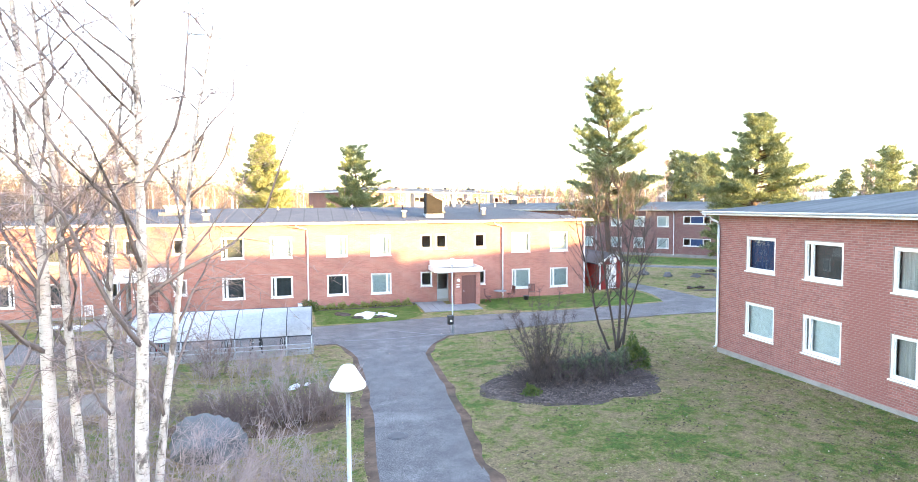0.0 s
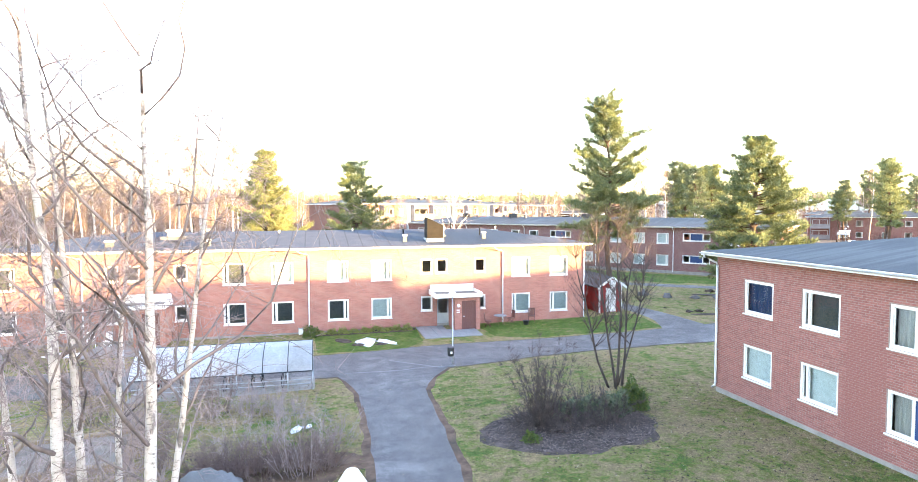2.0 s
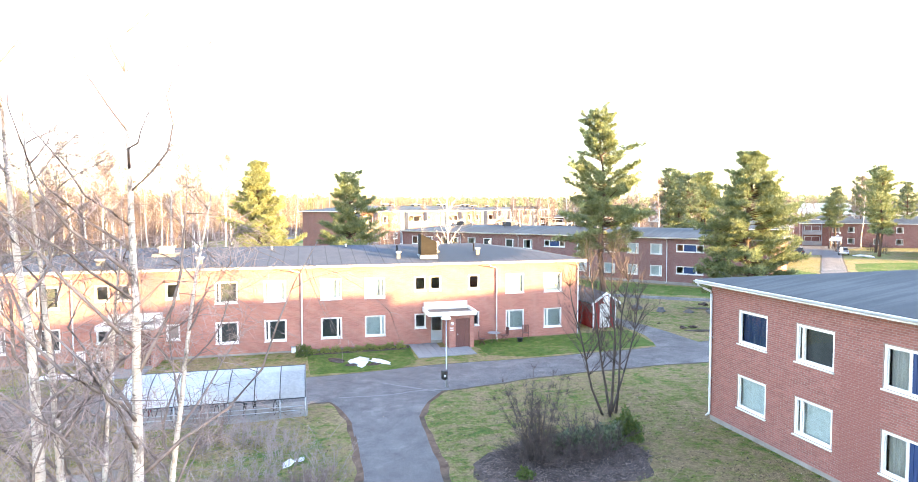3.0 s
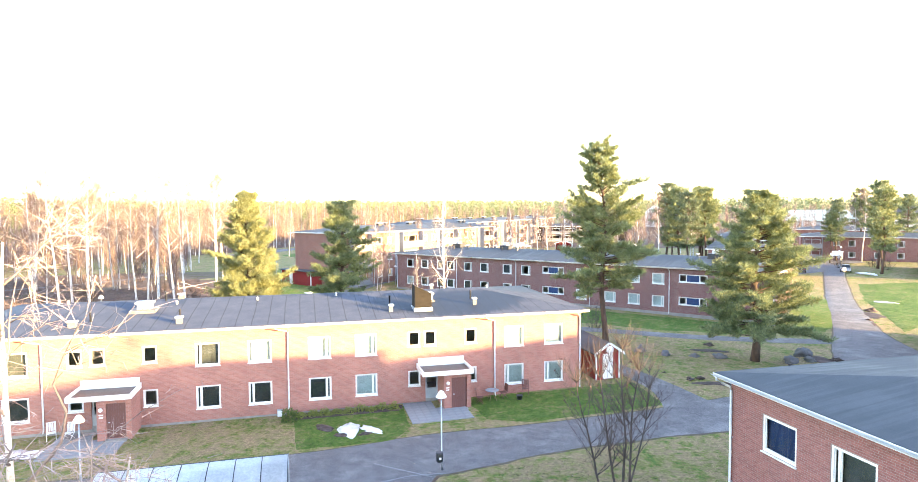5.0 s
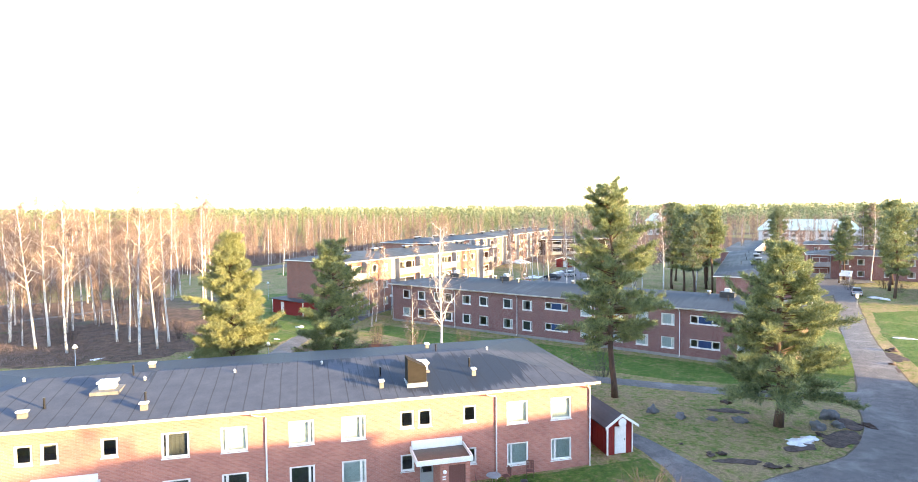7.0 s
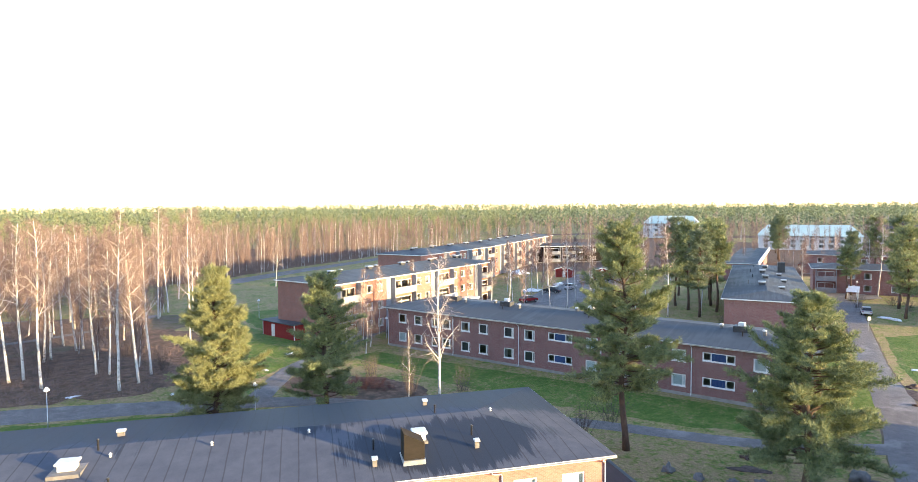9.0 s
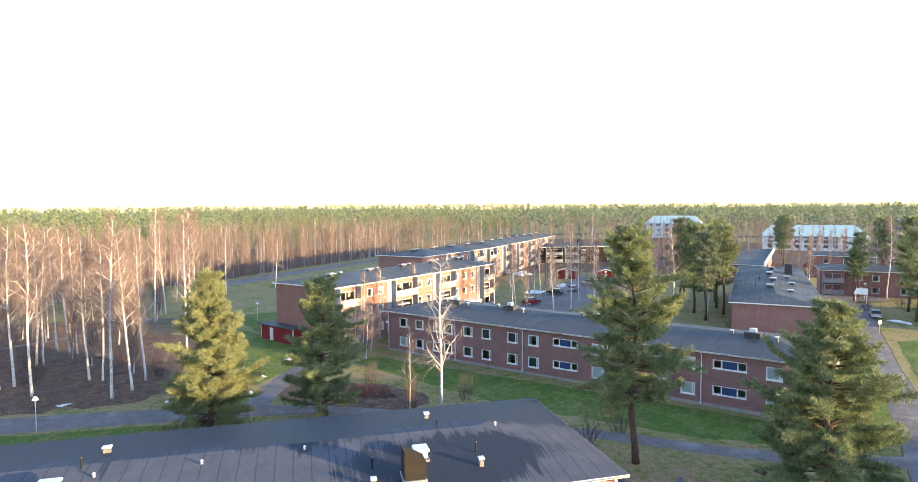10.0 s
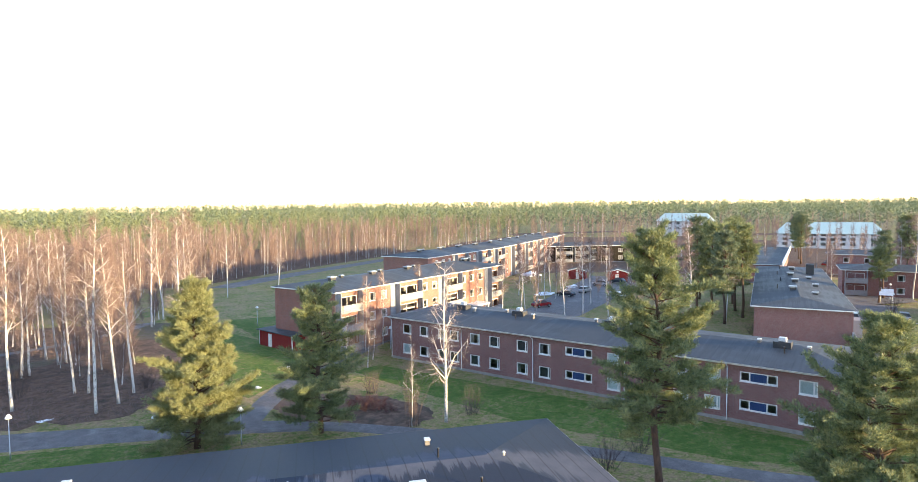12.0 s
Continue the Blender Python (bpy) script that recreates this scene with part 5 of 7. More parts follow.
# conifers that stand free
tree_of("pine_tree", pose(29.4, 55.7, ground_z(29.3, 55.6), 0, -2.0, 40), pine_meshes(3, 19.4, 0.27, 5.0, 3.85, "needle", 0.3, 0.55, 0.38, 22, 18, 0.24, 0.34, 0.5, 0.14, 0.8, 0.17), "tall slim Scots pine, sunlit at its top")
tree_of("pine_tree", at(37.9, 45.3, 10), pine_meshes(7, 14.9, 0.33, 2.4, 4.5, "needle", 0.22, 0.75, 0.35, 26, 18, 0.24, 0.2, 0.32, 0.08, 0.85, 0.17), "broad Scots pine with layered branches on the grass island")
tree_of("pine_tree", at(-4.9, 73.3, 0), pine_meshes(5, 15.1, 0.25, 0.7, 3.85, "needle_y", 0.22, 0.68, 0.32, 24, 15, 0.26, 0.14, 0.5, 0.03, 0.9, 0.18), "dense yellow-green sunlit young pine")
tree_of("pine_tree", at(5.5, 74.2, 70), pine_meshes(9, 14.2, 0.24, 1.3, 3.5, "needle", 0.28, 0.62, 0.39, 19, 17, 0.26, 0.3, 0.4, 0.12, 0.8, 0.18), "green young pine beside the curved path")
PINES = [pine_meshes(20 + i, 15, 0.2, b, r, nd, 0.35, tr, 0.66, 8, 11, 0.46, 0.35, 0.4, 0.14, 0.6, 0.26) for i, (b, r, nd, tr) in enumerate(((5.0, 2.5, "needle_d", 0.5), (4.0, 2.7, "needle", 0.5), (6.5, 2.3, "needle", 0.5)))]
first = [None] * 3
for i, (x, y, s) in enumerate(((75, 108, 1.1), (78, 115.5, 1.2), (82, 112, 1.15), (79, 121, 1.25), (86, 119, 1.2), (91, 126, 1.2), (95, 131, 1.15), (88, 133, 1.1), (120, 118, 0.8), (126.3, 122.6, 1.0), (128, 112, 1.0), (143, 131, 1.2), (150, 124, 1.1), (110, 96, 1.15), (118.8, 104.6, 1.25), (168, 190, 1.2), (182, 206, 1.1), (150, 200, 1.1), (205, 232, 1.1))):
    k = i % 3
    m = at(x, y, i * 67, s)
    if first[k] is None:
        first[k] = tree_of("pine_tree", m, PINES[k], "dark green Scots pine among the houses", "pines among the houses")
    else:
        c = copy_thing(first[k], at(x, y, i * 67, 1.0))
        c.scale = (s, s, s)

# pines added out of view, to keep the low sun off the birches
for i, (x, y) in enumerate(((30, -27), (33, -23), (36.5, -19.5), (39, -26), (42, -22), (27, -31), (45, -18), (36, -30))):
    c = copy_thing(first[i % 3], at(x, y, i * 77, 1.0))
    c.scale = (1.2, 1.2, 1.1)
    c["label"] = "unseen Scots pine added beyond the near house to shade the birches"

# birches of the grove and the yards
tree_of("birch_tree", at(17.5, 73.5, 30), birch_meshes(71, 15.6, 0.15, 30, 8, 8, 0.22, (0.01, 0), 0.03, 0.5, False, 0.8, "twig_pale"), "lone white birch with bare pale branches behind the house")
tree_of("birch_tree", at(14.1, 73.3, 80), birch_meshes(72, 9.0, 0.06, 12, 5, 7, 0.3, (0, 0), 0.02, 0.4, True, 0.5, "twig_pale"), "thin young birch behind the house")
BIRCHES = [birch_meshes(40 + i, 14.2, 0.105, 20, 6, 18, 0.38, ((i - 2.5) * 0.018, 0.01), 0.025, 0.7, False, 0.6) for i in range(6)]
first = [None] * 6
rng = np.random.default_rng(5)
GROVE = [(-29.3, 90.2), (-24.8, 86.8), (-28.9, 99.1), (-28.6, 100.5), (-27.2, 105.4), (-26.6, 106.3), (-30.1, 109.4), (-20.6, 91.2), (-19.1, 90.9), (-16.4, 84.4), (-15.0, 86.8), (-14.4, 90.2), (-22.1, 131.8), (-21.9, 139.6), (-12.7, 107.1), (-14.0, 118.1), (-13.2, 119.6), (-28.1, 90.9), (-34, 95), (-36.5, 101), (-40, 92)]
spots = [(x, y, rng.uniform(1.15, 1.38) if y < 125 else 1.4) for x, y in GROVE]
spots += [(-34.9, 119.8, 1.1), (-23.6, 160, 1.1), (-14, 168, 1.1), (-3, 178, 1.05), (55.9, 124.2, 1.15), (61.9, 125.5, 1.1), (69.7, 109.9, 1.35), (75.5, 108.2, 1.15), (12.5, 104.5, 0.75), (15.5, 108.5, 0.8), (22.5, 117, 0.8), (62.6, 134.3, 1.05), (70, 118, 1.1), (52, 150, 0.9), (74, 128, 1.1), (142, 132, 1.2), (130.6, 119.4, 1.25), (116, 126, 0.9), (99, 140, 1.1), (38, 119, 0.85), (44, 126, 0.95), (47, 132, 0.9), (35, 125, 0.7), (52, 138, 0.95), (56, 144, 0.9), (60, 150, 1.0), (66, 158, 0.95), (50, 119, 0.9), (81, 150, 1.0)]
while len(spots) < 80:
    x, y = rng.uniform(-85, -36), rng.uniform(84, 150)
    side = (x + 30) * 0.69 + (y - 164) * -0.73
    if abs(side) > 7 and all((x - a) ** 2 + (y - b) ** 2 > 14 for a, b, _ in spots):
        spots.append((x, y, rng.uniform(0.9, 1.25)))
for i, (x, y, s) in enumerate(spots):
    k = i % 6
    if first[k] is None:
        first[k] = tree_of("birch_tree", at(x, y, i * 51, s), BIRCHES[k], "slender bare birch with white trunk in brown leaf litter", "birches in the grove")
    else:
        c = copy_thing(first[k], at(x, y, i * 51, 1.0))
        c.scale = (s, s, s * rng.uniform(0.92, 1.08))


for i, (x, y, h) in enumerate(((9.5, 98.0, 7.5), (13.0, 99.5, 6.5), (12.0, 95.5, 6.0), (6.8, 102.6, 8.0))):
    tree_of("bare_tree", at(x, y, i * 70), birch_meshes(90 + i, h, 0.08, 16, 9, 12, 0.12, (0.05 * (i - 1), 0), 0.05, 0.5, True, 2.0, "twig_pale", -0.1, "twig"), "small bare spreading tree with pinkish twigs by the flats", "bare trees by the flats")


def far_birches(seed, pts, heights, twigs=200):
    """Many far birches as one sheet of slim trunks and twigs."""
    rng = np.random.default_rng(seed)
    trunks, hair = [], []
    for (x, y), h in zip(pts, heights):
        b = np.array([x, y, ground_z(x, y) - 0.2])
        top = b + np.array([rng.normal() * 0.4, rng.normal() * 0.4, h])
        for k in range(2 if rng.random() < 0.4 else 0):
            a = rng.random() * math.pi
            s = np.array([math.cos(a), math.sin(a), 0]) * (0.075 + 0.045 * rng.random())
            trunks.append(np.stack([b - s, b + s, top + s * 0.5]))
            trunks.append(np.stack([b - s, top + s * 0.5, top - s * 0.3]))
        f = 0.16 + 0.84 * rng.random(twigs) ** 0.8
        roots = b + (top - b) * f[:, None]
        ang = rng.random(twigs) * 2 * math.pi
        w = np.stack([np.cos(ang), np.sin(ang), 1.4 + 1.6 * rng.random(twigs)], 1)
        roots2 = roots + unit(w) * (rng.random(twigs) * 1.1)[:, None]
        hair.append(slivers(rng, roots2, w + rng.normal(size=w.shape) * 0.5, (0.6 + 1.2 * rng.random(twigs)) * (1.25 - f * 0.6), np.full((twigs, 1), 0.037)))
    return np.array(trunks), np.concatenate(hair)


def side_of_wood(x, y):
    """Metres beyond the road along the wood, towards the wood."""
    best, sgn = 1e9, 0
    for (ax, ay, _), (bx, by, _) in zip(ROAD_F, ROAD_F[1:]):
        d = np.array([bx - ax, by - ay])
        ln = np.linalg.norm(d)
        t = max(0, min(1, ((x - ax) * d[0] + (y - ay) * d[1]) / ln / ln))
        q = np.array([ax, ay]) + d * t
        r = math.hypot(x - q[0], y - q[1])
        if r < best:
            best, sgn = r, (d[0] * (y - ay) - d[1] * (x - ax)) / ln
    return best if sgn > 0 else -best


pts, heights, n = [], [], 0
rng = np.random.default_rng(8)
while len(pts) < 1150:
    x, y = rng.uniform(-190, 130), rng.uniform(70, 420)
    s = side_of_wood(x, y)
    if 7 < s < 75 and rng.random() < math.exp(-s / (34 if x < -20 else 20)):
        pts.append((x, y))
        heights.append(rng.uniform(10.5, 16.5) * (0.75 if s < 14 and rng.random() < 0.3 else 1))
while len(pts) < 1500:
    u = rng.uniform(0, 1)
    x, y = rng.uniform(70, 330), rng.uniform(150, 480)
    if (x * 0.72 + y * 0.69 > 215) and (y - 0.85 * x > 120 or x * 0.68 + y * 0.73 > 345):
        pts.append((x, y))
        heights.append(rng.uniform(10, 16))
for x, y in ((58, 108), (61, 112), (64, 110), (66, 115), (69, 121), (63, 119), (72, 124), (57, 116), (80, 128), (84, 136), (60, 126), (46, 122), (44, 118), (90, 138), (150, 186), (158, 190), (164, 196), (171, 200), (176, 212), (184, 214), (192, 212), (199, 220), (206, 226), (212, 236), (218, 228), (226, 242), (232, 236), (188, 236), (176, 232), (200, 240), (146, 150), (152, 146), (158, 156), (104, 160), (112, 172), (122, 178), (96, 150), (90, 146), (134, 190), (141, 181), (160, 175), (172, 178), (186, 186), (150, 168), (166, 214), (190, 226), (205, 244), (226, 232), (240, 226), (178, 222), (196, 250)):
    pts.append((x, y))
    heights.append(13.5)
for k in range(170):
    x, y = rng.uniform(-80, -16), rng.uniform(92, 150)
    if side_of_wood(x, y) < -6 and (x < -22 or y < 108):
        pts.append((x, y))
        heights.append(rng.uniform(5, 11))
extra = [(78, 142), (92, 158), (106, 150), (118, 162), (128, 172), (138, 168), (100, 176), (112, 190), (126, 196), (144, 196), (156, 206), (84, 190), (72, 170), (66, 150), (60, 140), (150, 156), (162, 166), (170, 168), (178, 190), (190, 200)]
for x, y in extra:
    for k in range(2):
        pts.append((x + rng.uniform(-5, 5), y + rng.uniform(-5, 5)))
        heights.append(rng.uniform(8, 14))
A, B = far_birches(4, pts, heights)
rng = np.random.default_rng(12)
Q = []
while len(Q) < 2600:
    x, y = rng.uniform(-190, 130), rng.uniform(70, 420)
    s = side_of_wood(x, y)
    if 8 < s < 60 and rng.random() < math.exp(-s / 30):
        Q.append((x, y, ground_z(x, y)))
Q = np.repeat(np.array(Q), 12, 0) + rng.normal(size=(2600 * 12, 3)) * np.array([0.7, 0.7, 0])
Q[:, 2] += 2.2 * rng.random(len(Q))
B = np.concatenate([B, slivers(rng, Q, rng.normal(size=Q.shape) * 0.35 + np.array([0, 0, 1.0]), 1.2 + 2.2 * rng.random(len(Q)), np.full((len(Q), 1), 0.022))])
tagged(new("birch_wood", tri_mesh("birch_wood", A, "bark_white")), "pale trunks of a bare birch wood", "trees", kind="stuff")
tagged(new("birch_twigs", tri_mesh("birch_twigs", B, "twig")), "reddish brown bare twigs of a birch wood", "trees", kind="stuff")


def far_pines(seed, pts, heights, tufts, size, w):
    rng = np.random.default_rng(seed)
    out, stems = [], []
    for (x, y), h in zip(pts, heights):
        b = np.array([x, y, ground_z(x, y) - 0.2])
        top = b + np.array([0, 0, h])
        a = rng.random() * math.pi
        s = np.array([math.cos(a), math.sin(a), 0]) * 0.11
        if rng.random() < 0.4:
            stems.append(np.stack([b - s, b + s, top]))
        f = rng.random(tufts)
        lump = 1 + 0.35 * np.sin(f * 9 + x)
        r = 2.5 * lump * (1 - f ** 2.6) * (0.35 + 0.65 * rng.random(tufts)) * h / 17
        ang = rng.random(tufts) * 2 * math.pi
        roots = b + np.stack([r * np.cos(ang), r * np.sin(ang), h * (0.36 + 0.64 * f)], 1)
        ways = np.stack([np.cos(ang), np.sin(ang), 0.9 * rng.random(tufts) + 0.1], 1) + rng.normal(size=(tufts, 3)) * 0.6
        out.append(slivers(rng, roots, ways, size * (0.6 + 0.8 * rng.random(tufts)), np.full((tufts, 1), w)))
    return np.array(stems), np.concatenate(out)


pts, heights = [], []
while len(pts) < 1900:
    x, y = rng.uniform(-330, 220), rng.uniform(90, 560)
    s = side_of_wood(x, y)
    if (36 if x < -20 else 32) < s < 230 and rng.random() < (0.25 + s / 150 if x < -20 else 0.8):
        pts.append((x, y))
        heights.append(rng.uniform(12, 20) if rng.random() < 0.7 else rng.uniform(8, 13))
near_edge = [side_of_wood(x, y) < 95 for x, y in pts]
A, B = far_pines(6, [p for p, e in zip(pts, near_edge) if e], [h for h, e in zip(heights, near_edge) if e], 170, 0.62, 0.11)
A2, B2 = far_pines(16, [p for p, e in zip(pts, near_edge) if not e], [h for h, e in zip(heights, near_edge) if not e], 75, 0.95, 0.18)
A, B = np.concatenate([A, A2]), np.concatenate([B, B2])
tagged(new("pine_wood", tri_mesh("pine_wood", B, "needle_sun")), "green crowns of a pine wood", "trees", kind="stuff")
tagged(new("pine_trunks", tri_mesh("pine_trunks", A, "pine_bark")), "brown trunks of a pine wood", "trees", kind="stuff")
pts, heights = [], []
while len(pts) < 4200:
    r, a = rng.uniform(320, 1000) if len(pts) < 2700 else rng.uniform(900, 2300), rng.uniform(-32, 62)
    x, y = r * math.sin(radians(a)), r * math.cos(radians(a))
    if side_of_wood(x, y) > 150 or r > 430:
        pts.append((x, y))
        heights.append(rng.uniform(16, 21))
A, B = far_pines(7, pts, heights, 33, 2.0, 0.45)
tagged(new("far_wood", tri_mesh("far_wood", B, "needle_d")), "dark green far conifer wood to the horizon", "trees", kind="stuff")


# ---- shrubs ----
def shrub_meshes(seed, n, height, spread, r=0.014, twigs=7, arch=0.3, material="stem", twig_len=0.35, base=0.3):
    rng = np.random.default_rng(seed)
    V, F, roots, ways = [], [], [], []
    for k in range(n):
        a, q = rng.random() * 2 * math.pi, rng.random() ** 0.6 * base
        tilt = spread * rng.random()
        line = limb_line(rng, (q * math.cos(a), q * math.sin(a), -0.05), (tilt * math.cos(a), tilt * math.sin(a), 1), height * (0.5 + 0.6 * rng.random()), -arch * tilt, 0.10, 6)
        tube(V, F, line, [r * (1 - j / 7) + 0.003 for j in range(7)], 4)
        for j in range(2, 7):
            for t in range(twigs):
                roots.append(line[j] + rng.normal(size=3) * 0.04)
                ways.append(rng.normal(size=3) * 0.7 + np.array([math.cos(a) * tilt, math.sin(a) * tilt, 0.8]))
    roots, ways = np.array(roots), np.array(ways)
    T = slivers(rng, roots, ways, twig_len * (0.4 + rng.random(len(roots))), np.full((len(roots), 1), 0.006))
    return lists_mesh("stem_growth", V, F, material), tri_mesh("twig_growth", T, material)


def shrub(name, m, meshes, label, group=""):
    s = thing(name, m, label, "shrub", group)
    tagged(hang("stem_growth", meshes[0], s), kind="stuff")
    tagged(hang("twig_growth", meshes[1], s), kind="stuff")
    return s


shrub("shrub", at(8.85, 20.9), shrub_meshes(1, 34, 3.3, 0.45, 0.013, 20, 0.1, "stem", 0.4, 0.3), "tall bare twiggy shrub in the mulch bed", "shrubs in the bed")
rng = np.random.default_rng(91)
for i in range(13):
    a, q = i * 2.4, math.sqrt((i + 0.5) / 13)
    x, y = 10.3 + 2.3 * q * math.cos(a), 21.1 + 1.2 * q * math.sin(a)
    shrub("shrub", at(x, y, i * 40), shrub_meshes(30 + i, 30, 0.8 + 0.4 * rng.random() + (0.35 if x > 10.8 else 0), 1.6, 0.011, 5, 0.8, "stem", 0.26, 0.4), "low arching bare shrub in dark mulch", "shrubs in the bed")


def leaf_bush(name, x, y, rx, h, n, material, label, seed, size=0.12):
    rng = np.random.default_rng(seed)
    s = thing(name, at(x, y), label, "shrub")
    p = unit(rng.normal(size=(n, 3)))
    p[:, 2] = np.abs(p[:, 2])
    lump = 0.75 + 0.3 * np.sin(p[:, :1] * 5 + seed) * np.cos(p[:, 1:2] * 4)
    p = p * lump * (0.55 + 0.45 * rng.random((n, 1)) ** 0.4) * np.array([rx, rx * 0.9, h])
    T = slivers(rng, p, unit(rng.normal(size=(n, 3))) + unit(p) * 0.6, np.full(n, size), np.full((n, 1), size * 0.35))
    V, F = [], []
    for k in range(9):
        a = rng.random() * 6.28
        tube(V, F, limb_line(rng, (0, 0, -0.05), (math.cos(a) * 0.6, math.sin(a) * 0.6, 1), h * 0.8, 0, 0.1, 4), [0.02, 0.016, 0.012, 0.008, 0.005], 4)
    hang("stem_growth", lists_mesh("stem_growth", V, F, "stem"), s)
    hang("foliage", tri_mesh("leaves", T, material), s)


for i, (x, y, r, h) in enumerate(((11.2, 21.4, 0.9, 0.9), (12.1, 21.4, 0.85, 1.0), (10.3, 21.7, 0.8, 0.7))):
    leaf_bush("evergreen_shrub", x, y, r, h, 1500, "needle_d", "low dark evergreen shrub among bare stems", 300 + i, 0.12)
leaf_bush("evergreen_shrub", 13.0, 21.7, 0.75, 1.35, 2600, "evergreen", "small rounded evergreen shrub at the bed's edge", 2)
leaf_bush("evergreen_shrub", 7.9, 19.6, 0.4, 0.45, 500, "evergreen", "small yellow-green shrub in the mulch", 3, 0.09)
for i, (x, y, h) in enumerate(((9.4, 80.0, 1.0), (10.5, 79.2, 1.1), (11.4, 80.4, 0.9), (12.4, 78.6, 0.8), (10.2, 81.6, 0.8))):
    shrub("red_shrub", at(x, y, i * 50), shrub_meshes(400 + i, 34, h, 1.2, 0.010, 8, 0.5, "rust", 0.3, 0.9), "low rusty red autumn shrub in the leafy bed", "rusty shrubs")
# bare tree of several stems by the bed
mt = thing("bare_tree", at(13.9, 24.7), "bare many-stemmed tree with a few brown leaves", "tree")
rng = np.random.default_rng(17)
V, F, R, W = [], [], [], []
for k, (dx, dy, lx, ly, h, r) in enumerate(((0, 0, 0.02, 0, 8.2, 0.085), (0.3, 0.1, 0.14, 0.05, 7.8, 0.075), (-0.35, 0.05, -0.42, 0, 7.2, 0.075), (-0.15, -0.25, -0.18, -0.05, 7.9, 0.075), (0.2, 0.3, 0.3, 0.1, 6.8, 0.06))):
    stem = limb_line(rng, (dx, dy, -0.1), (lx, ly, 1), h, 0.25, 0.05, 10)
    tube(V, F, stem, [r * 0.72 * (1 - j / 11) + 0.008 for j in range(11)], 7)
    for b in range(22):
        j = rng.integers(3, 10)
        a = rng.random() * 6.28
        ln = (11 - j) * 0.24 + 0.5
        lim = limb_line(rng, stem[j], (math.cos(a), math.sin(a), 1.1), ln, 0.3, 0.1, 5)
        tube(V, F, lim, [0.02, 0.016, 0.013, 0.01, 0.007, 0.005], 4)
        for q in lim[1:]:
            for t in range(6):
                R.append(q + rng.normal(size=3) * 0.05)
                W.append(rng.normal(size=3) * 0.5 + np.array([math.cos(a) * 0.4, math.sin(a) * 0.4, 1.3]))
R, W = np.array(R), np.array(W)
hang("trunk", lists_mesh("trunk", V, F, "limb_dark"), mt)
hang("twig_growth", tri_mesh("twig_growth", slivers(rng, R, W, 0.65 * (0.4 + rng.random(len(R))), np.full((len(R), 1), 0.005)), "limb_dark"), mt)
pick = rng.integers(0, len(R), 260)
hang("foliage", tri_mesh("leaves", slivers(rng, R[pick] + rng.normal(size=(260, 3)) * 0.2, rng.normal(size=(260, 3)), np.full(260, 0.08), np.full((260, 1), 0.03)), "rust"), mt, None, "few rusty leaves")
# bare hedge, thickets
for i, (x, y, h) in enumerate(((-3.6, 9.7, 3.6), (-2.9, 9.8, 3.0), (-2.3, 9.6, 3.4), (-1.7, 10.6, 3.2), (-4.6, 10.2, 3.6), (-1.3, 11.6, 2.6), (-0.7, 12.2, 2.2), (-3.2, 11.6, 3.4))):
    shrub("thicket_shrub", at(x, y), shrub_meshes(160 + i, 34, h, 0.7, 0.008, 9, 0.2, "spray", 0.5, 0.4), "fine bare birch shoots round the trunks", "birch shoots")
for i in range(7):
    shrub("hedge_shrub", at(-2.9 + i * 0.62, 19.6 + 0.2 * math.sin(i * 2)), shrub_meshes(60 + i, 42, 1.2, 0.9, 0.007, 6, 0.3, "twig", 0.25, 0.35), "bare brown hedge shrub", "bare hedge")
for i, (x, y) in enumerate(((-5.5, 15.5), (-6.5, 18.0), (-4.6, 20.6), (-8.0, 26.0), (-3.4, 26.0), (-10, 29.5), (-5.5, 12.8), (-7.6, 14.0))):
    shrub("thicket_shrub", at(x, y), shrub_meshes(80 + i, 30, 2.1, 0.7, 0.008, 7, 0.2, "twig", 0.4, 0.5), "thin bare brown sapling thicket", "saplings")
rng = np.random.default_rng(64)
for i in range(20):
    x, y = rng.uniform(-6.5, 1.4), rng.uniform(13.5, 27.5)
    shrub("thicket_shrub", at(x, y), shrub_meshes(500 + i, 16, rng.uniform(0.8, 1.7), 0.6, 0.006, 6, 0.2, "spray", 0.35, 0.7), "thin dry brown shoots standing in the grass", "saplings")
for i, (x, y) in enumerate(((27.5, 59.8), (31.5, 62), (20.5, 75), (14.2, 73.4), (11.5, 84.5), (-13.5, 92), (-26, 91), (-29, 98), (-19.5, 100), (118, 102), (112, 108), (121, 108), (72, 97), (20.5, 107), (17, 105))):
    shrub("thicket_shrub", at(x, y), shrub_meshes(110 + i, 28, 3.0 if i not in (3,) else 6.0, 0.55 if i != 3 else 0.12, 0.014, 7, 0.2, "stem", 0.5, 0.6), "bare brown shrub on rough grass", "rough shrubs")
# flower-bed greens and low growth along the wall
for i in range(9):
    leaf_bush("bed_plant", 0.9 + i * 0.75, 42.45 + 0.15 * math.sin(i * 3), 0.5, 0.38 + 0.1 * (i % 3), 420, "bed_green", "low green bed plant along the brick wall", 200 + i, 0.1)
leaf_bush("bed_plant", 0.15, 41.9, 0.7, 1.0, 700, "evergreen", "green shrub at the downpipe", 230, 0.12)


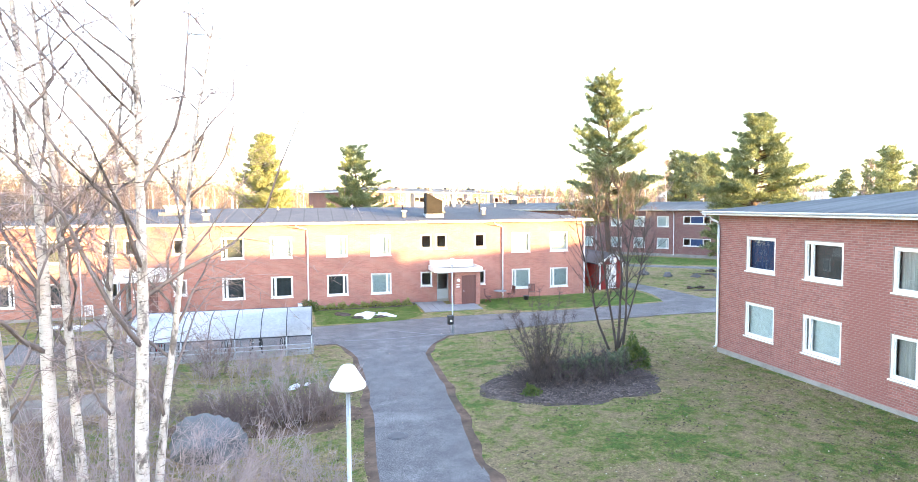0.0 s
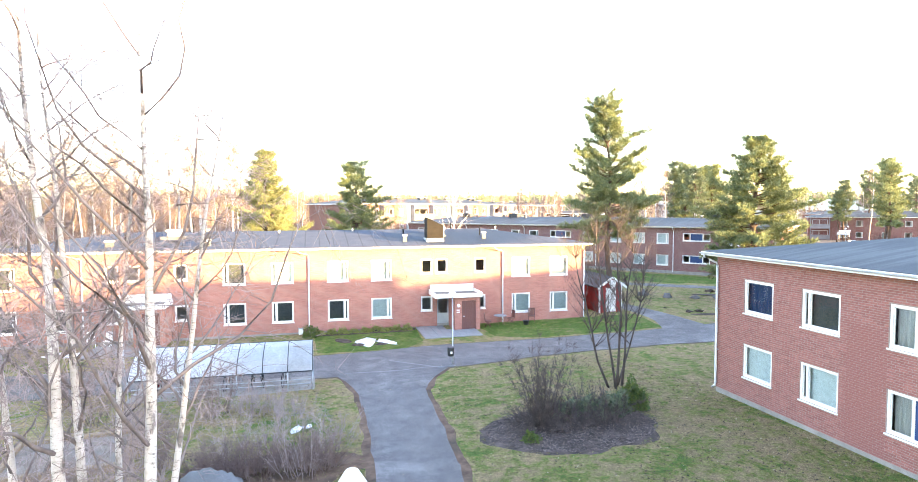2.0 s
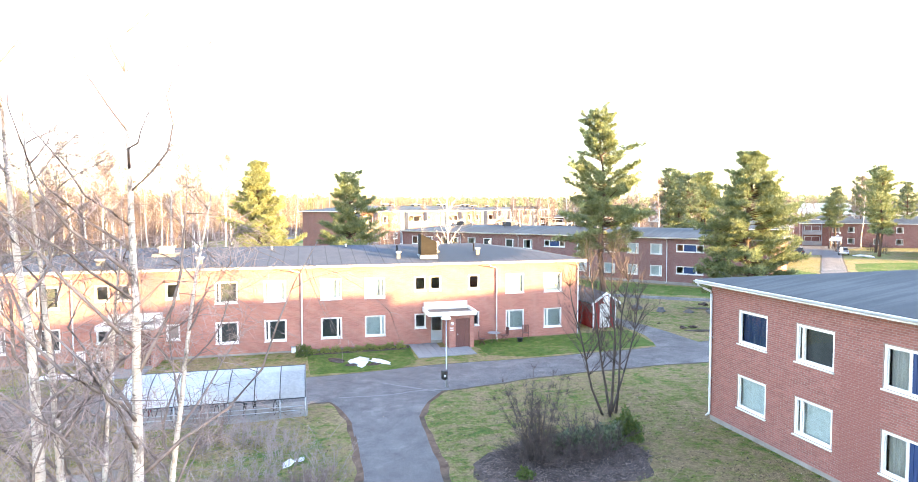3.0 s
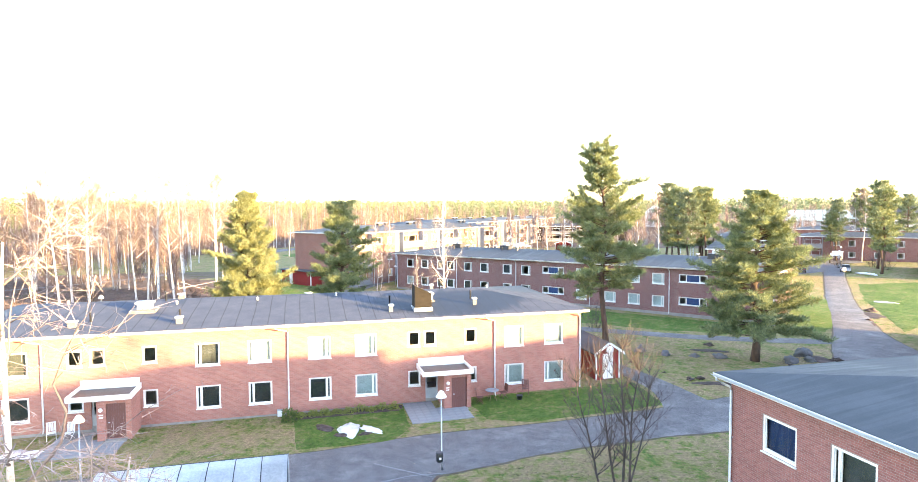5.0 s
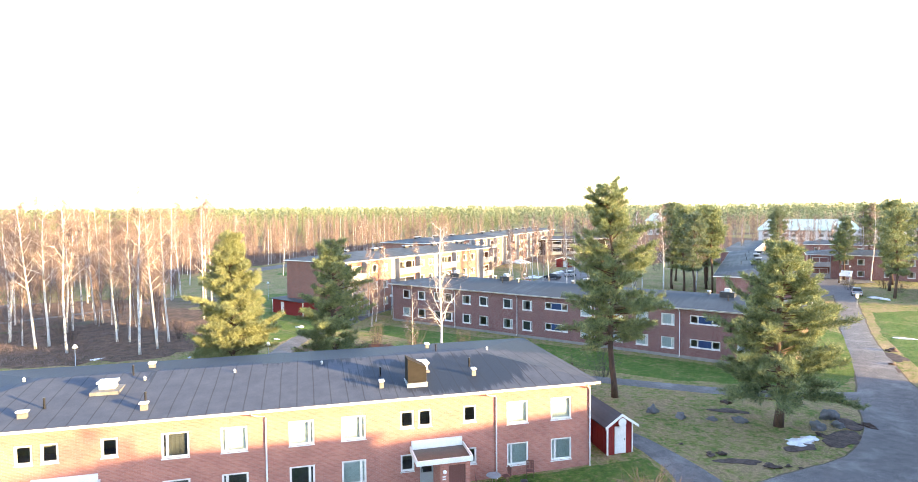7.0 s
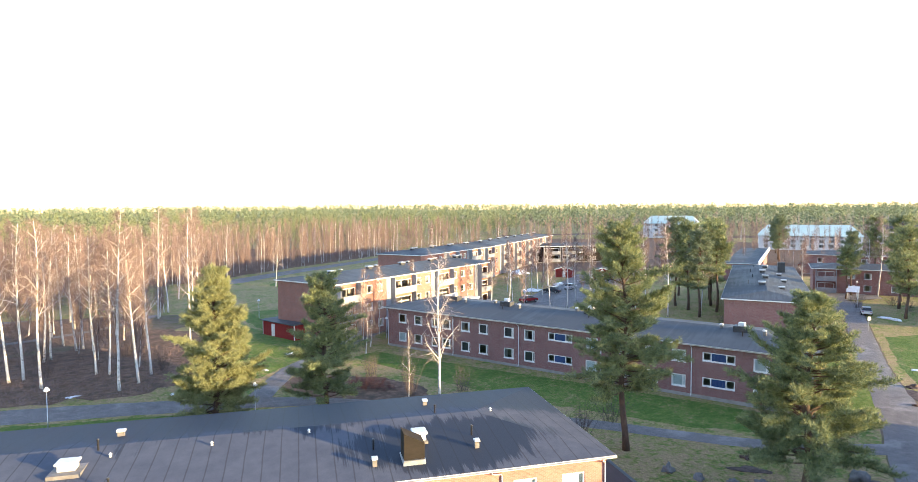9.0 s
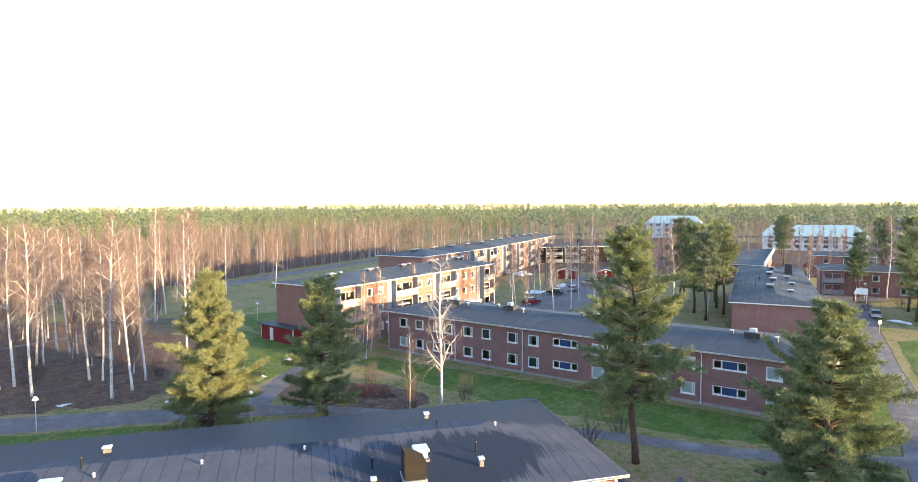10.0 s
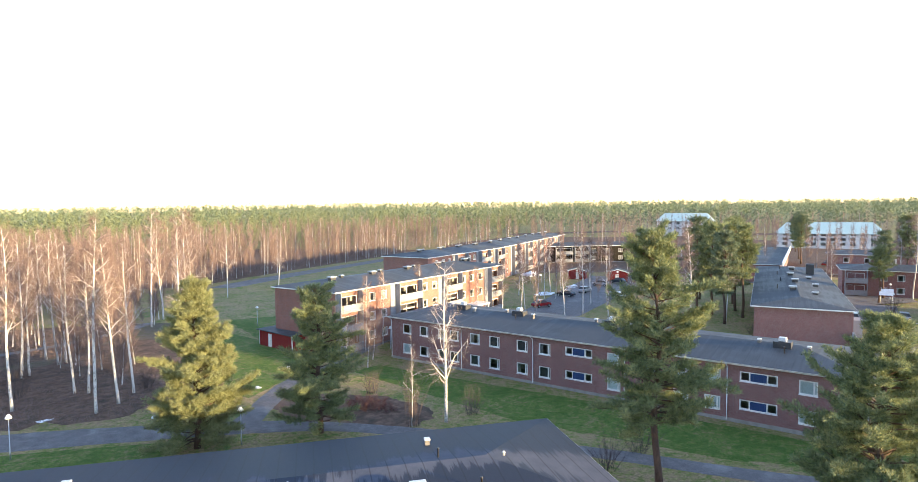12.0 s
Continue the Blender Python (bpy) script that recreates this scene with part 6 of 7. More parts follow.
# ---- grass and leaves ----
def dry_growth():
    """Dead grass, bracken and saplings on the leaf litter of the grove."""
    rng = np.random.default_rng(77)
    n = 26000
    a, r = rng.random(n) * 2 * math.pi, np.sqrt(rng.random(n))
    k = rng.random(n) < 0.6
    x = np.where(k, -22 + 17 * r * np.cos(a), -44 + 18 * r * np.cos(a))
    y = np.where(k, 94 + 12.5 * r * np.sin(a), 118 + 17 * r * np.sin(a))
    P = np.stack([x, y, [ground_z(u, v) + 0.03 for u, v in zip(x, y)]], 1)
    T = slivers(rng, P, rng.normal(size=(n, 3)) * 0.6 + np.array([0, 0, 0.8]), 0.15 + 0.5 * rng.random(n) ** 2, np.full((n, 1), 0.02))
    tagged(new("dry_growth", tri_mesh("dry_growth", T, "twig")), "dead grass and brown saplings under the birches", "undergrowth", kind="stuff")


dry_growth()


def scatter(seed, n, test, box4):
    rng = np.random.default_rng(seed)
    out = []
    while len(out) < n:
        x, y = rng.uniform(box4[0], box4[2]), rng.uniform(box4[1], box4[3])
        if test(x, y):
            out.append((x, y, ground_z(x, y) + 0.02))
    return rng, np.array(out)


def off_path(x, y):
    half = 1.6 if y < 26 else 1.6 + (y - 26) * 0.35
    cx = 3.3 + max(0, y - 10) * 0.045
    return abs(x - cx) > half + 0.1 and y < 31.3 and x < 17.5 and ((x - 9.9) / 3.4) ** 2 + ((y - 20.6) / 2.5) ** 2 > 1


rng, P = scatter(31, 20000, off_path, (-9, 8, 17.5, 31.3))
P = np.repeat(P, 3, 0) + rng.normal(size=(60000, 3)) * np.array([0.04, 0.04, 0])
T = slivers(rng, P, rng.normal(size=(len(P), 3)) * 1.0 + np.array([0, 0, 0.7]), 0.04 + 0.05 * rng.random(len(P)), np.full((len(P), 1), 0.010))
tagged(new("grass", tri_mesh("grass", T, "blade")), "short uneven lawn grass tufts", "grass", kind="stuff")
rng, P = scatter(32, 1500, lambda x, y: off_path(x, y) or (y > 6 and hash((round(x * 50), round(y * 50))) % 9 == 0), (-9, 6, 17.5, 34))
P[:, 2] += 0.035
T = slivers(rng, P, rng.normal(size=(len(P), 3)) * np.array([1, 1, 0.15]), np.full(len(P), 0.055), np.full((len(P), 1), 0.022))
tagged(new("fallen_leaves", tri_mesh("fallen_leaves", T, "fallen")), "pale fallen birch leaves on the grass", "leaves", kind="stuff")
rng, P = scatter(35, 4500, lambda x, y: off_path(x, y) and (math.sin(x * 1.7 + 2 * math.sin(y * 0.9)) * math.cos(y * 1.3 + x * 0.4) > 0.15 or x > 13 + 2 * math.sin(y)), (-9, 7, 17.5, 31))
P[:, 2] += 0.03
T = slivers(rng, P, rng.normal(size=(len(P), 3)) * np.array([1, 1, 0.25]), 0.05 + 0.06 * rng.random(len(P)), np.full((len(P), 1), 0.026))
tagged(new("dark_leaves", tri_mesh("dark_leaves", T, "wet_leaf")), "dark wet fallen leaves trodden into the grass", "leaves", kind="stuff")
rng, P = scatter(33, 9000, lambda x, y: ((x - 9.9) / 3.3) ** 2 + ((y - 20.6) / 2.4) ** 2 < 1, (6, 18, 15, 23))
P[:, 2] += 0.02
T = slivers(rng, P, rng.normal(size=(len(P), 3)) * np.array([1, 1, 0.3]), 0.05 + 0.09 * rng.random(len(P)), np.full((len(P), 1), 0.015))
tagged(new("bark_chips", tri_mesh("bark_chips", T, "chip")), "dark bark chips and twigs on the bed", "mulch", kind="stuff")


# ---- yard things ----
def street_lamp(x, y, h, label="slim grey street lamp with a white cone shade", z=None):
    l = thing("street_lamp", pose(x, y, ground_z(x, y) if z is None else z), label, "lamp", "street lamps")
    V, F = [], []
    tube(V, F, [(0, 0, -0.1), (0, 0, 0.9), (0, 0, 0.92), (0, 0, h - 0.35)], [0.055, 0.055, 0.038, 0.032], 10)
    hang("pole", lists_mesh("pole", V, F, "steel"), l)
    part("collar", lathe(bmesh.new(), [(0.05, h - 0.42), (0.05, h - 0.32)], 12), "steel", l)
    part("shade", lathe(bmesh.new(), [(0.255, h - 0.33), (0.27, h - 0.31), (0.265, h - 0.27), (0.125, h - 0.05), (0.10, h - 0.01), (0.06, h + 0.01)], 24), "white", l, "white cone shade")
    return l


street_lamp(1.09, 8.84, 4.42)
bin_lamp = street_lamp(7.86, 31.9, 4.1)
for x, y, h in ((-9.3, 34.5, 3.7), (-1.35, 73.2, 3.4), (-19.95, 74.6, 3.9), (-4.3, 129, 3.6), (16.2, 105, 3.4), (61.5, 164, 4), (67.7, 190, 4), (138, 214, 4), (124, 119, 3.8), (112, 108, 3.8), (30, 108, 3.6), (48, 128, 3.8)):
    street_lamp(x, y, h)
lb = thing("litter_bin", pose(7.72, 31.78, ground_z(7.86, 31.9)), "black round litter bin on a lamp post", "bin")
part("body", lathe(bmesh.new(), [(0.15, 0.52), (0.18, 0.56), (0.19, 0.95), (0.17, 1.0)], 16), "black", lb)
part("rim", lathe(bmesh.new(), [(0.2, 0.94), (0.205, 0.98), (0.17, 1.02)], 16), "dark", lb)
part("sticker", boxes((-0.055, -0.196, 0.68, 0.055, -0.188, 0.8)), "white", lb, "round white sticker")


def red_shed(x, y, theta, w, d, eave, ridge, label, door_x, gable=True):
    """A board shed; the front is the side w wide. gable: the ridge runs from front to back."""
    s = thing("garden_shed", pose(x, y, ground_z(x, y), 0, 0, theta), label, "shed", "red sheds")
    if gable:
        for yy in (0.0, d - 0.08):
            part("gable_wall", prism(bmesh.new(), [(0, 0), (w, 0), (w, eave), (w / 2, ridge), (0, eave)], yy, yy + 0.08), "red", s)
        for xx in (0.0, w - 0.08):
            part("side_wall", boxes((xx, 0.082, 0, xx + 0.08, d - 0.082, eave)), "red", s)
        o, sl = 0.3, (ridge - eave) / (w / 2)
        for sgn in (0, 1):
            a, b = ((-o, eave - o * sl), (w / 2, ridge)) if sgn == 0 else ((w / 2, ridge), (w + o, eave - o * sl))
            part("roof", prism(bmesh.new(), [(a[0], a[1] + 0.02), (b[0], b[1] + 0.02), (b[0], b[1] + 0.1), (a[0], a[1] + 0.1)], -0.3, d + 0.3), "roof_plain", s, "dark felt roof slope")
            part("barge_board", prism(bmesh.new(), [(a[0], a[1] - 0.08), (b[0], b[1] - 0.08), (b[0], b[1] + 0.12), (a[0], a[1] + 0.12)], -0.34, -0.303), "white", s, "white barge board")
    else:
        part("shed_wall", boxes((0, 0, 0, w, d, eave)), "red", s)
        part("roof", prism(bmesh.new(), [(-0.3, eave + 0.01), (w + 0.3, eave + 0.01), (w + 0.3, eave + 0.12), (-0.3, eave + 0.12)], -0.4, d + 0.3), "roof_plain", s, "dark felt roof")
    board = mesh_of("cover_strip", boxes((0, -0.022, 0.05, 0.045, -0.001, eave - 0.02)), "red")
    n = int(w / 0.2)
    for i in range(n):
        xx = 0.12 + i * (w - 0.24) / n
        if not (door_x - 0.1 < xx < door_x + 0.95):
            hang("cover_strip", board, s, pose(xx, 0, 0))
    side = mesh_of("cover_strip", boxes((-0.022, 0, 0.05, -0.001, 0.045, eave - 0.02)), "red")
    for i in range(int(d / 0.25)):
        hang("cover_strip", side, s, pose(0, 0.2 + i * 0.25, 0))
    for xx in (-0.03, w - 0.07):
        part("corner_board", boxes((xx, -0.03, 0, xx + 0.1, 0.09, eave)), "white", s, "white corner board")
    dr = part("door", boxes((door_x, -0.05, 0.08, door_x + 0.85, -0.002, 2.0)), "white", s, "white boarded door")
    part("door_handle", boxes((door_x + 0.7, -0.1, 1.0, door_x + 0.74, -0.05, 1.14)), "dark", dr)
    if gable:
        sg = bmesh.new()
        lathe(sg, [(0.3, 0), (0.3, 0.03)], 20)
        part("sign", sg, "white", s, "round white sign on the gable", pose(w / 2, -0.32, eave + 0.16, 90, 0, 0))
    return s


red_shed(22.72, 44.25, 0, 1.95, 6.0, 2.2, 2.85, "narrow red board shed with white door and white trim", 0.55)
red_shed(-2.75, 113.4, -53.5, 8.3, 3.2, 2.35, 2.4, "low dark red board shed with a white door", 2.4, gable=False)
red_shed(84, 168, -30, 5.5, 4, 2.5, 3.3, "far red board shed at the parking lot", 2.2)
red_shed(76, 176, -30, 5.0, 4, 2.4, 3.1, "far red board shed beyond the lot", 2.2)

# cycle shelter with a curved white roof
sh = thing("cycle_shelter", pose(-7.6, 29.0, ground_z(-4, 30) - 0.02), "long cycle shelter with a curved white sheet roof", "shelter")
prof = [(0.0, 0.98), (0.18, 1.22), (0.5, 1.48), (0.95, 1.7), (1.5, 1.88), (2.2, 1.98)]
W = 8.0
for i in range(7):
    a, b = i * W / 7 + 0.02, (i + 1) * W / 7 - 0.02
    bm = bmesh.new()
    lo = [[bm.verts.new((x, y, z)) for y, z in prof] for x in (a, b)]
    for k in range(len(prof) - 1):
        bm.faces.new((lo[0][k], lo[1][k], lo[1][k + 1], lo[0][k + 1]))
    bmesh.ops.solidify(bm, geom=list(bm.faces), thickness=0.012)
    part("roof_sheet", bm, "canopy_sheet", sh, "white curved sheet")
for i in range(8):
    x = i * W / 7
    V, F = [], []
    tube(V, F, [(x, y, z + 0.015) for y, z in prof], [0.022] * len(prof), 6)
    hang("rib", lists_mesh("rib", V, F, "dark"), sh)
    if i % 2 == 0 or i == 7:
        pipe("post", [(x, 0.0, -0.1), (x, 0.0, 0.98)], 0.03, "steel", sh)
        pipe("post", [(x, 2.2, -0.1), (x, 2.2, 1.98)], 0.03, "steel", sh)
for y, z in ((0.0, 0.97), (2.2, 1.97)):
    pipe("beam", [(0, y, z), (W, y, z)], 0.03, "dark", sh)
for z in (0.35, 0.55):
    pipe("rail", [(0.1, 0.12, z), (W - 0.1, 0.12, z)], 0.022, "steel", sh)
part("base_slab", boxes((-0.1, -0.2, -0.15, W + 0.1, 2.4, 0.06)), "plinth", sh, "concrete slab")


def bicycle(x, y, turn, paint):
    b = thing("bicycle", pose(x, y, ground_z(x, y) + 0.06, 0, 0, turn), "parked bicycle under the cycle shelter", "bicycle", "parked bicycles")
    for wx in (0.0, 1.05):
        ring = [(wx + 0.33 * math.cos(a), 0, 0.35 + 0.33 * math.sin(a)) for a in (2 * math.pi * i / 20 for i in range(21))]
        wheel = pipe("wheel", ring, 0.018, "rubber", b, 5)
        pipe("hub", [(wx, -0.05, 0.35), (wx, 0.05, 0.35)], 0.03, "steel", wheel, 6)
    for name, pts in (("frame", [(0, 0, 0.35), (0.42, 0, 0.33), (0.85, 0, 0.75), (0.35, 0, 0.78), (0.42, 0, 0.33)]), ("fork", [(1.05, 0, 0.35), (0.84, 0, 0.95)]), ("seat_post", [(0.42, 0, 0.33), (0.33, 0, 0.92)]), ("handlebar", [(0.74, -0.26, 0.98), (0.84, 0, 0.96), (0.74, 0.26, 0.98)])):
        pipe(name, pts, 0.018, paint, b, 6)
    part("saddle", boxes((0.2, -0.07, 0.9, 0.46, 0.07, 0.96), bevel=0.02), "black", b)


for i, (dx, p) in enumerate(((1.0, "car_red"), (2.1, "dark"), (3.3, "dark"), (4.0, "steel"), (5.2, "dark"), (5.7, "car_dark"), (6.6, "steel"))):
    bicycle(-7.6 + dx, 29.5 + 0.1 * (i % 3), 82 + 9 * (i % 3), p)

# sandbox, boulder, rocks, snow
sb = thing("sandbox", pose(-7.6, 22.4, ground_z(-7.6, 22.4), 0, 0, 8), "low wooden sandbox filled with sand", "sandbox")
for a in ((-1.9, -1.7, 0, 1.9, -1.5, 0.28), (-1.9, 1.5, 0, 1.9, 1.7, 0.28), (-1.9, -1.496, 0, -1.7, 1.496, 0.28), (1.7, -1.496, 0, 1.9, 1.496, 0.28)):
    part("side_board", boxes(a, bevel=0.02), "wood", sb)
part("sand", boxes((-1.7, -1.5, -0.05, 1.7, 1.5, 0.14)), "sand", sb, "grey-brown sand")


def lump(name, x, y, rx, ry, h, material, label, category, seed, rough=0.35, sink=0.25, group="", sub=3):
    bm = bmesh.new()
    bmesh.ops.create_icosphere(bm, subdivisions=sub, radius=1.0)
    for v in bm.verts:
        k = 1 + rough * noise.noise(v.co * 1.3 + Vector((seed, 0, 0))) + rough * 0.45 * noise.noise(v.co * 3.7 + Vector((0, seed, 0))) + rough * 0.2 * noise.noise(v.co * 9.1 + Vector((seed, seed, 0)))
        v.co = Vector((v.co.x * rx * k, v.co.y * ry * k, v.co.z * h * k))
    for f in bm.faces:
        f.smooth = True
    ob = new(name, mesh_of(name, bm, material))
    ob.matrix_world = pose(x, y, ground_z(x, y) + h * (0.5 - sink), 0, 0, seed * 37)
    return tagged(ob, label, category, group)


lump("boulder", -2.4, 17.8, 1.4, 0.95, 0.7, "rock", "large grey boulder on the grass by the birches", "rock", 3, 0.35, 0.25, "", 4)
for i, (x, y, r) in enumerate(((30.6, 51.2, 0.7), (32.0, 49.2, 0.6), (34.0, 48.0, 0.45), (35.8, 47.0, 0.65), (43.4, 45.9, 1.0), (40.4, 44.2, 0.8), (42.4, 44.1, 0.6))):
    lump("rock", x, y, r * 0.78, r * 0.6, r * 0.52, "rock", "grey field stone at the edge of the grass island", "rock", 11 + i, 0.7, 0.2, "field stones")
for i, (x, y, r) in enumerate(((29.4, 42.1, 0.55), (30.2, 42.0, 0.6), (31.9, 39.2, 0.7), (33.0, 39.0, 0.4), (28.7, 44.4, 0.3), (38.0, 51.5, 0.8), (44.5, 43.5, 0.9), (39.5, 42.8, 0.7), (70, 63, 1.2), (64, 58, 0.7), (33.6, 38.6, 0.3))):
    o = lump("soil_mound", x, y, r * 0.55, r * 0.38, r * 0.2, "mulch", "dark heap of soil and cut brush on the grass", "heap", 31 + i, 1.1, 0.1, "brush heaps")
for i, (x, y, rx, ry, h) in enumerate(((3.6, 39.0, 1.2, 0.55, 0.22), (4.9, 38.8, 0.8, 0.4, 0.16), (36.9, 42.2, 1.1, 0.7, 0.18), (38.2, 42.6, 0.7, 0.4, 0.15), (-0.2, 23.4, 0.35, 0.18, 0.09), (0.25, 23.6, 0.22, 0.12, 0.07), (-1.3, 89.8, 0.5, 0.35, 0.2), (1.8, 97.5, 0.6, 0.4, 0.25), (-20.5, 83.4, 0.7, 0.25, 0.12), (-10.6, 82.3, 0.25, 0.2, 0.12), (106.7, 96.5, 1.9, 1.0, 0.5), (78, 68, 1.2, 0.4, 0.15), (-14, 40.2, 1.2, 0.5, 0.2), (58, 150, 2.5, 1.5, 0.6), (70, 160, 2.2, 1.2, 0.6), (40, 137, 1.8, 1.2, 0.8))):
    lump("snow_patch", x, y, rx, ry, h * 0.7, "snow", "last melting patch of white snow on the ground", "snow", 51 + i, 0.9, 0.38, "snow patches")
for i, (x, y, r) in enumerate(((2.3, 39.9, 0.8), (3.2, 38.4, 0.5), (4.6, 38.2, 0.4))):
    lump("bed_soil", x, y, r, r * 0.5, 0.12, "mulch", "dark turned soil beside melting snow", "soil", 81 + i, 0.5, 0.3, "turned soil")

# table, chairs, grill before the house
tb = thing("garden_table", pose(13.75, 42.15, ground_z(13.75, 42.15)), "round pale folding garden table by the wall", "table")
part("tabletop", lathe(bmesh.new(), [(0.46, 0.7), (0.48, 0.72), (0.46, 0.74)], 24), "balcony", tb)
for a in range(4):
    c, s = math.cos(a * 1.57 + 0.8), math.sin(a * 1.57 + 0.8)
    pipe("leg", [(0.36 * c, 0.36 * s, 0), (0.1 * c, 0.1 * s, 0.7)], 0.018, "wood", tb, 6)


def garden_chair(x, y, turn, wood, label):
    c = thing("garden_chair", pose(x, y, ground_z(x, y), 0, 0, turn), label, "chair", "garden chairs")
    for i in range(5):
        part("seat_slat", boxes((-0.22, -0.2 + i * 0.085, 0.42, 0.22, -0.13 + i * 0.085, 0.44)), wood, c)
        part("back_slat", boxes((-0.21 + i * 0.09, 0.24 + 0.02, 0.46, -0.15 + i * 0.09, 0.28, 0.95)), wood, c)
    part("top_rail", boxes((-0.24, 0.255, 0.95, 0.24, 0.29, 1.0)), wood, c)
    for sx in (-0.23, 0.23):
        pipe("leg", [(sx, -0.24, 0), (sx, 0.2, 0.44), (sx, 0.28, 0.96)], 0.018, wood, c, 6)
        pipe("leg", [(sx, 0.28, 0), (sx, -0.2, 0.44)], 0.018, wood, c, 6)


garden_chair(12.75, 41.8, 75, "brown_door", "brown slatted folding chair beside the table")
garden_chair(14.65, 42.45, -80, "brown_door", "brown slatted folding chair turned to the table")
garden_chair(16.4, 42.7, -20, "brown_door", "brown slatted folding chair by the wall")
garden_chair(-13.4, 42.5, 20, "white", "white garden chair by the wall")
garden_chair(-12.4, 42.2, -20, "white", "white garden chair by the entrance")
gr = thing("flower_pot", pose(15.6, 41.7, ground_z(15.6, 41.7)), "dark round pot on the grass", "pot")
part("body", lathe(bmesh.new(), [(0.16, 0), (0.22, 0.3), (0.24, 0.32), (0.2, 0.33)], 14), "dark", gr)

mh = thing("manhole_cover", pose(2.9, 17.2, ground_z(2.9, 17.2) + 0.045), "small round dark manhole cover in the footpath", "manhole")
part("cover", lathe(bmesh.new(), [(0.24, -0.02), (0.24, 0.008), (0.225, 0.012)], 20), "dark", mh)
part("rim", lathe(bmesh.new(), [(0.31, -0.02), (0.31, 0.006), (0.29, 0.007)], 20), "dark", mh)

# paving before the entrances
SLAB = mesh_of("slab", boxes((0.006, 0.006, -0.05, 0.494, 0.494, 0.035), bevel=0.012), "paving")
for ex in (7.62, -13.1):
    pad = thing("paving", pose(ex, 39.1, 0.0), "grey square concrete slabs before the entrance", "paving", kind="structure")
    for i in range(8):
        for j in range(8):
            if i < 4 or j < 5:
                x, y = i * 0.5, j * 0.5
                hang("slab", SLAB, pad, pose(x, y, ground_z(ex + x, 39.1 + y) + 0.03 + 0.006 * noise.noise((x * 3, y * 3, ex))))



# ---- cars and small far things ----
def car(x, y, turn, paint, label):
    c = thing("parked_car", pose(x, y, ground_z(x, y) + 0.06, 0, 0, turn), label, "car", "parked cars")
    side = [(-2.15, 0.35), (-2.1, 0.78), (-1.9, 0.92), (-1.0, 0.98), (1.15, 0.95), (1.95, 0.8), (2.15, 0.6), (2.15, 0.32)]
    bm = prism(bmesh.new(), side, -0.85, 0.85)
    bmesh.ops.bevel(bm, geom=list(bm.edges), offset=0.06, segments=2, affect="EDGES")
    part("body", bm, paint, c)
    bm = bmesh.new()
    v = [bm.verts.new(p) for p in ((-1.75, -0.8, 0.95), (1.1, -0.8, 0.93), (1.1, 0.8, 0.93), (-1.75, 0.8, 0.95), (-1.25, -0.62, 1.42), (0.35, -0.62, 1.43), (0.35, 0.62, 1.43), (-1.25, 0.62, 1.42))]
    for q in ((3, 2, 1, 0), (4, 5, 6, 7), (0, 1, 5, 4), (1, 2, 6, 5), (2, 3, 7, 6), (3, 0, 4, 7)):
        bm.faces.new([v[i] for i in q])
    part("cabin_glass", bm, "black", c, "dark car windows")
    part("roof_panel", boxes((-1.3, -0.64, 1.42, 0.4, 0.64, 1.47), bevel=0.02), paint, c)
    for sx in (-1.35, 1.35):
        for sy in (-0.82, 0.82):
            w = part("wheel", lathe(bmesh.new(), [(0.29, -0.1), (0.31, -0.08), (0.31, 0.08), (0.29, 0.1)], 16), "rubber", c, "", pose(sx, sy, 0.31, 90, 0, 0))
            part("rim", lathe(bmesh.new(), [(0.19, -0.11), (0.19, 0.11)], 12), "steel", w)
    for sy in (-0.62, 0.62):
        part("headlight", boxes((2.08, sy - 0.16, 0.62, 2.16, sy + 0.16, 0.74), bevel=0.02), "white", c)
        part("tail_light", boxes((-2.16, sy - 0.14, 0.68, -2.1, sy + 0.14, 0.8)), "car_red", c)


for x, y, a, p, l in ((51.3, 134.0, 20, "car_red", "red parked car with snow beside it"), (72.2, 139.8, 95, "car_white", "white parked car in the lot"), (69.0, 150.5, 40, "car_silver", "silver parked car in the lot"), (62, 146, 130, "car_dark", "dark parked car in the lot"), (78, 160, 130, "car_silver", "silver parked car at the lot's end"), (84.5, 163, 130, "car_dark", "dark parked car at the lot's end"), (106.9, 101.5, 45, "car_silver", "silver parked car by the road"), (98, 103.5, 45, "car_dark", "dark parked car at the house wall"), (176, 186, 20, "car_white", "white far parked car"), (170, 181, 20, "car_red", "red far parked car")):
    car(x, y, a, p, l)
# sloping-roofed shelter by the far road
fs = thing("bin_shelter", pose(119, 115.5, ground_z(119, 115), 0, 0, 40), "small far shelter with a pale tilted roof", "shelter")
part("roof", prism(bmesh.new(), [(0, 1.9), (4, 2.7), (4, 2.8), (0, 2.0)], -1.2, 1.2), "canopy_sheet", fs)
for x, z in ((0.2, 1.9), (3.8, 2.6)):
    for y in (-1, 1):
        pipe("post", [(x, y, -0.1), (x, y, z)], 0.05, "steel", fs)
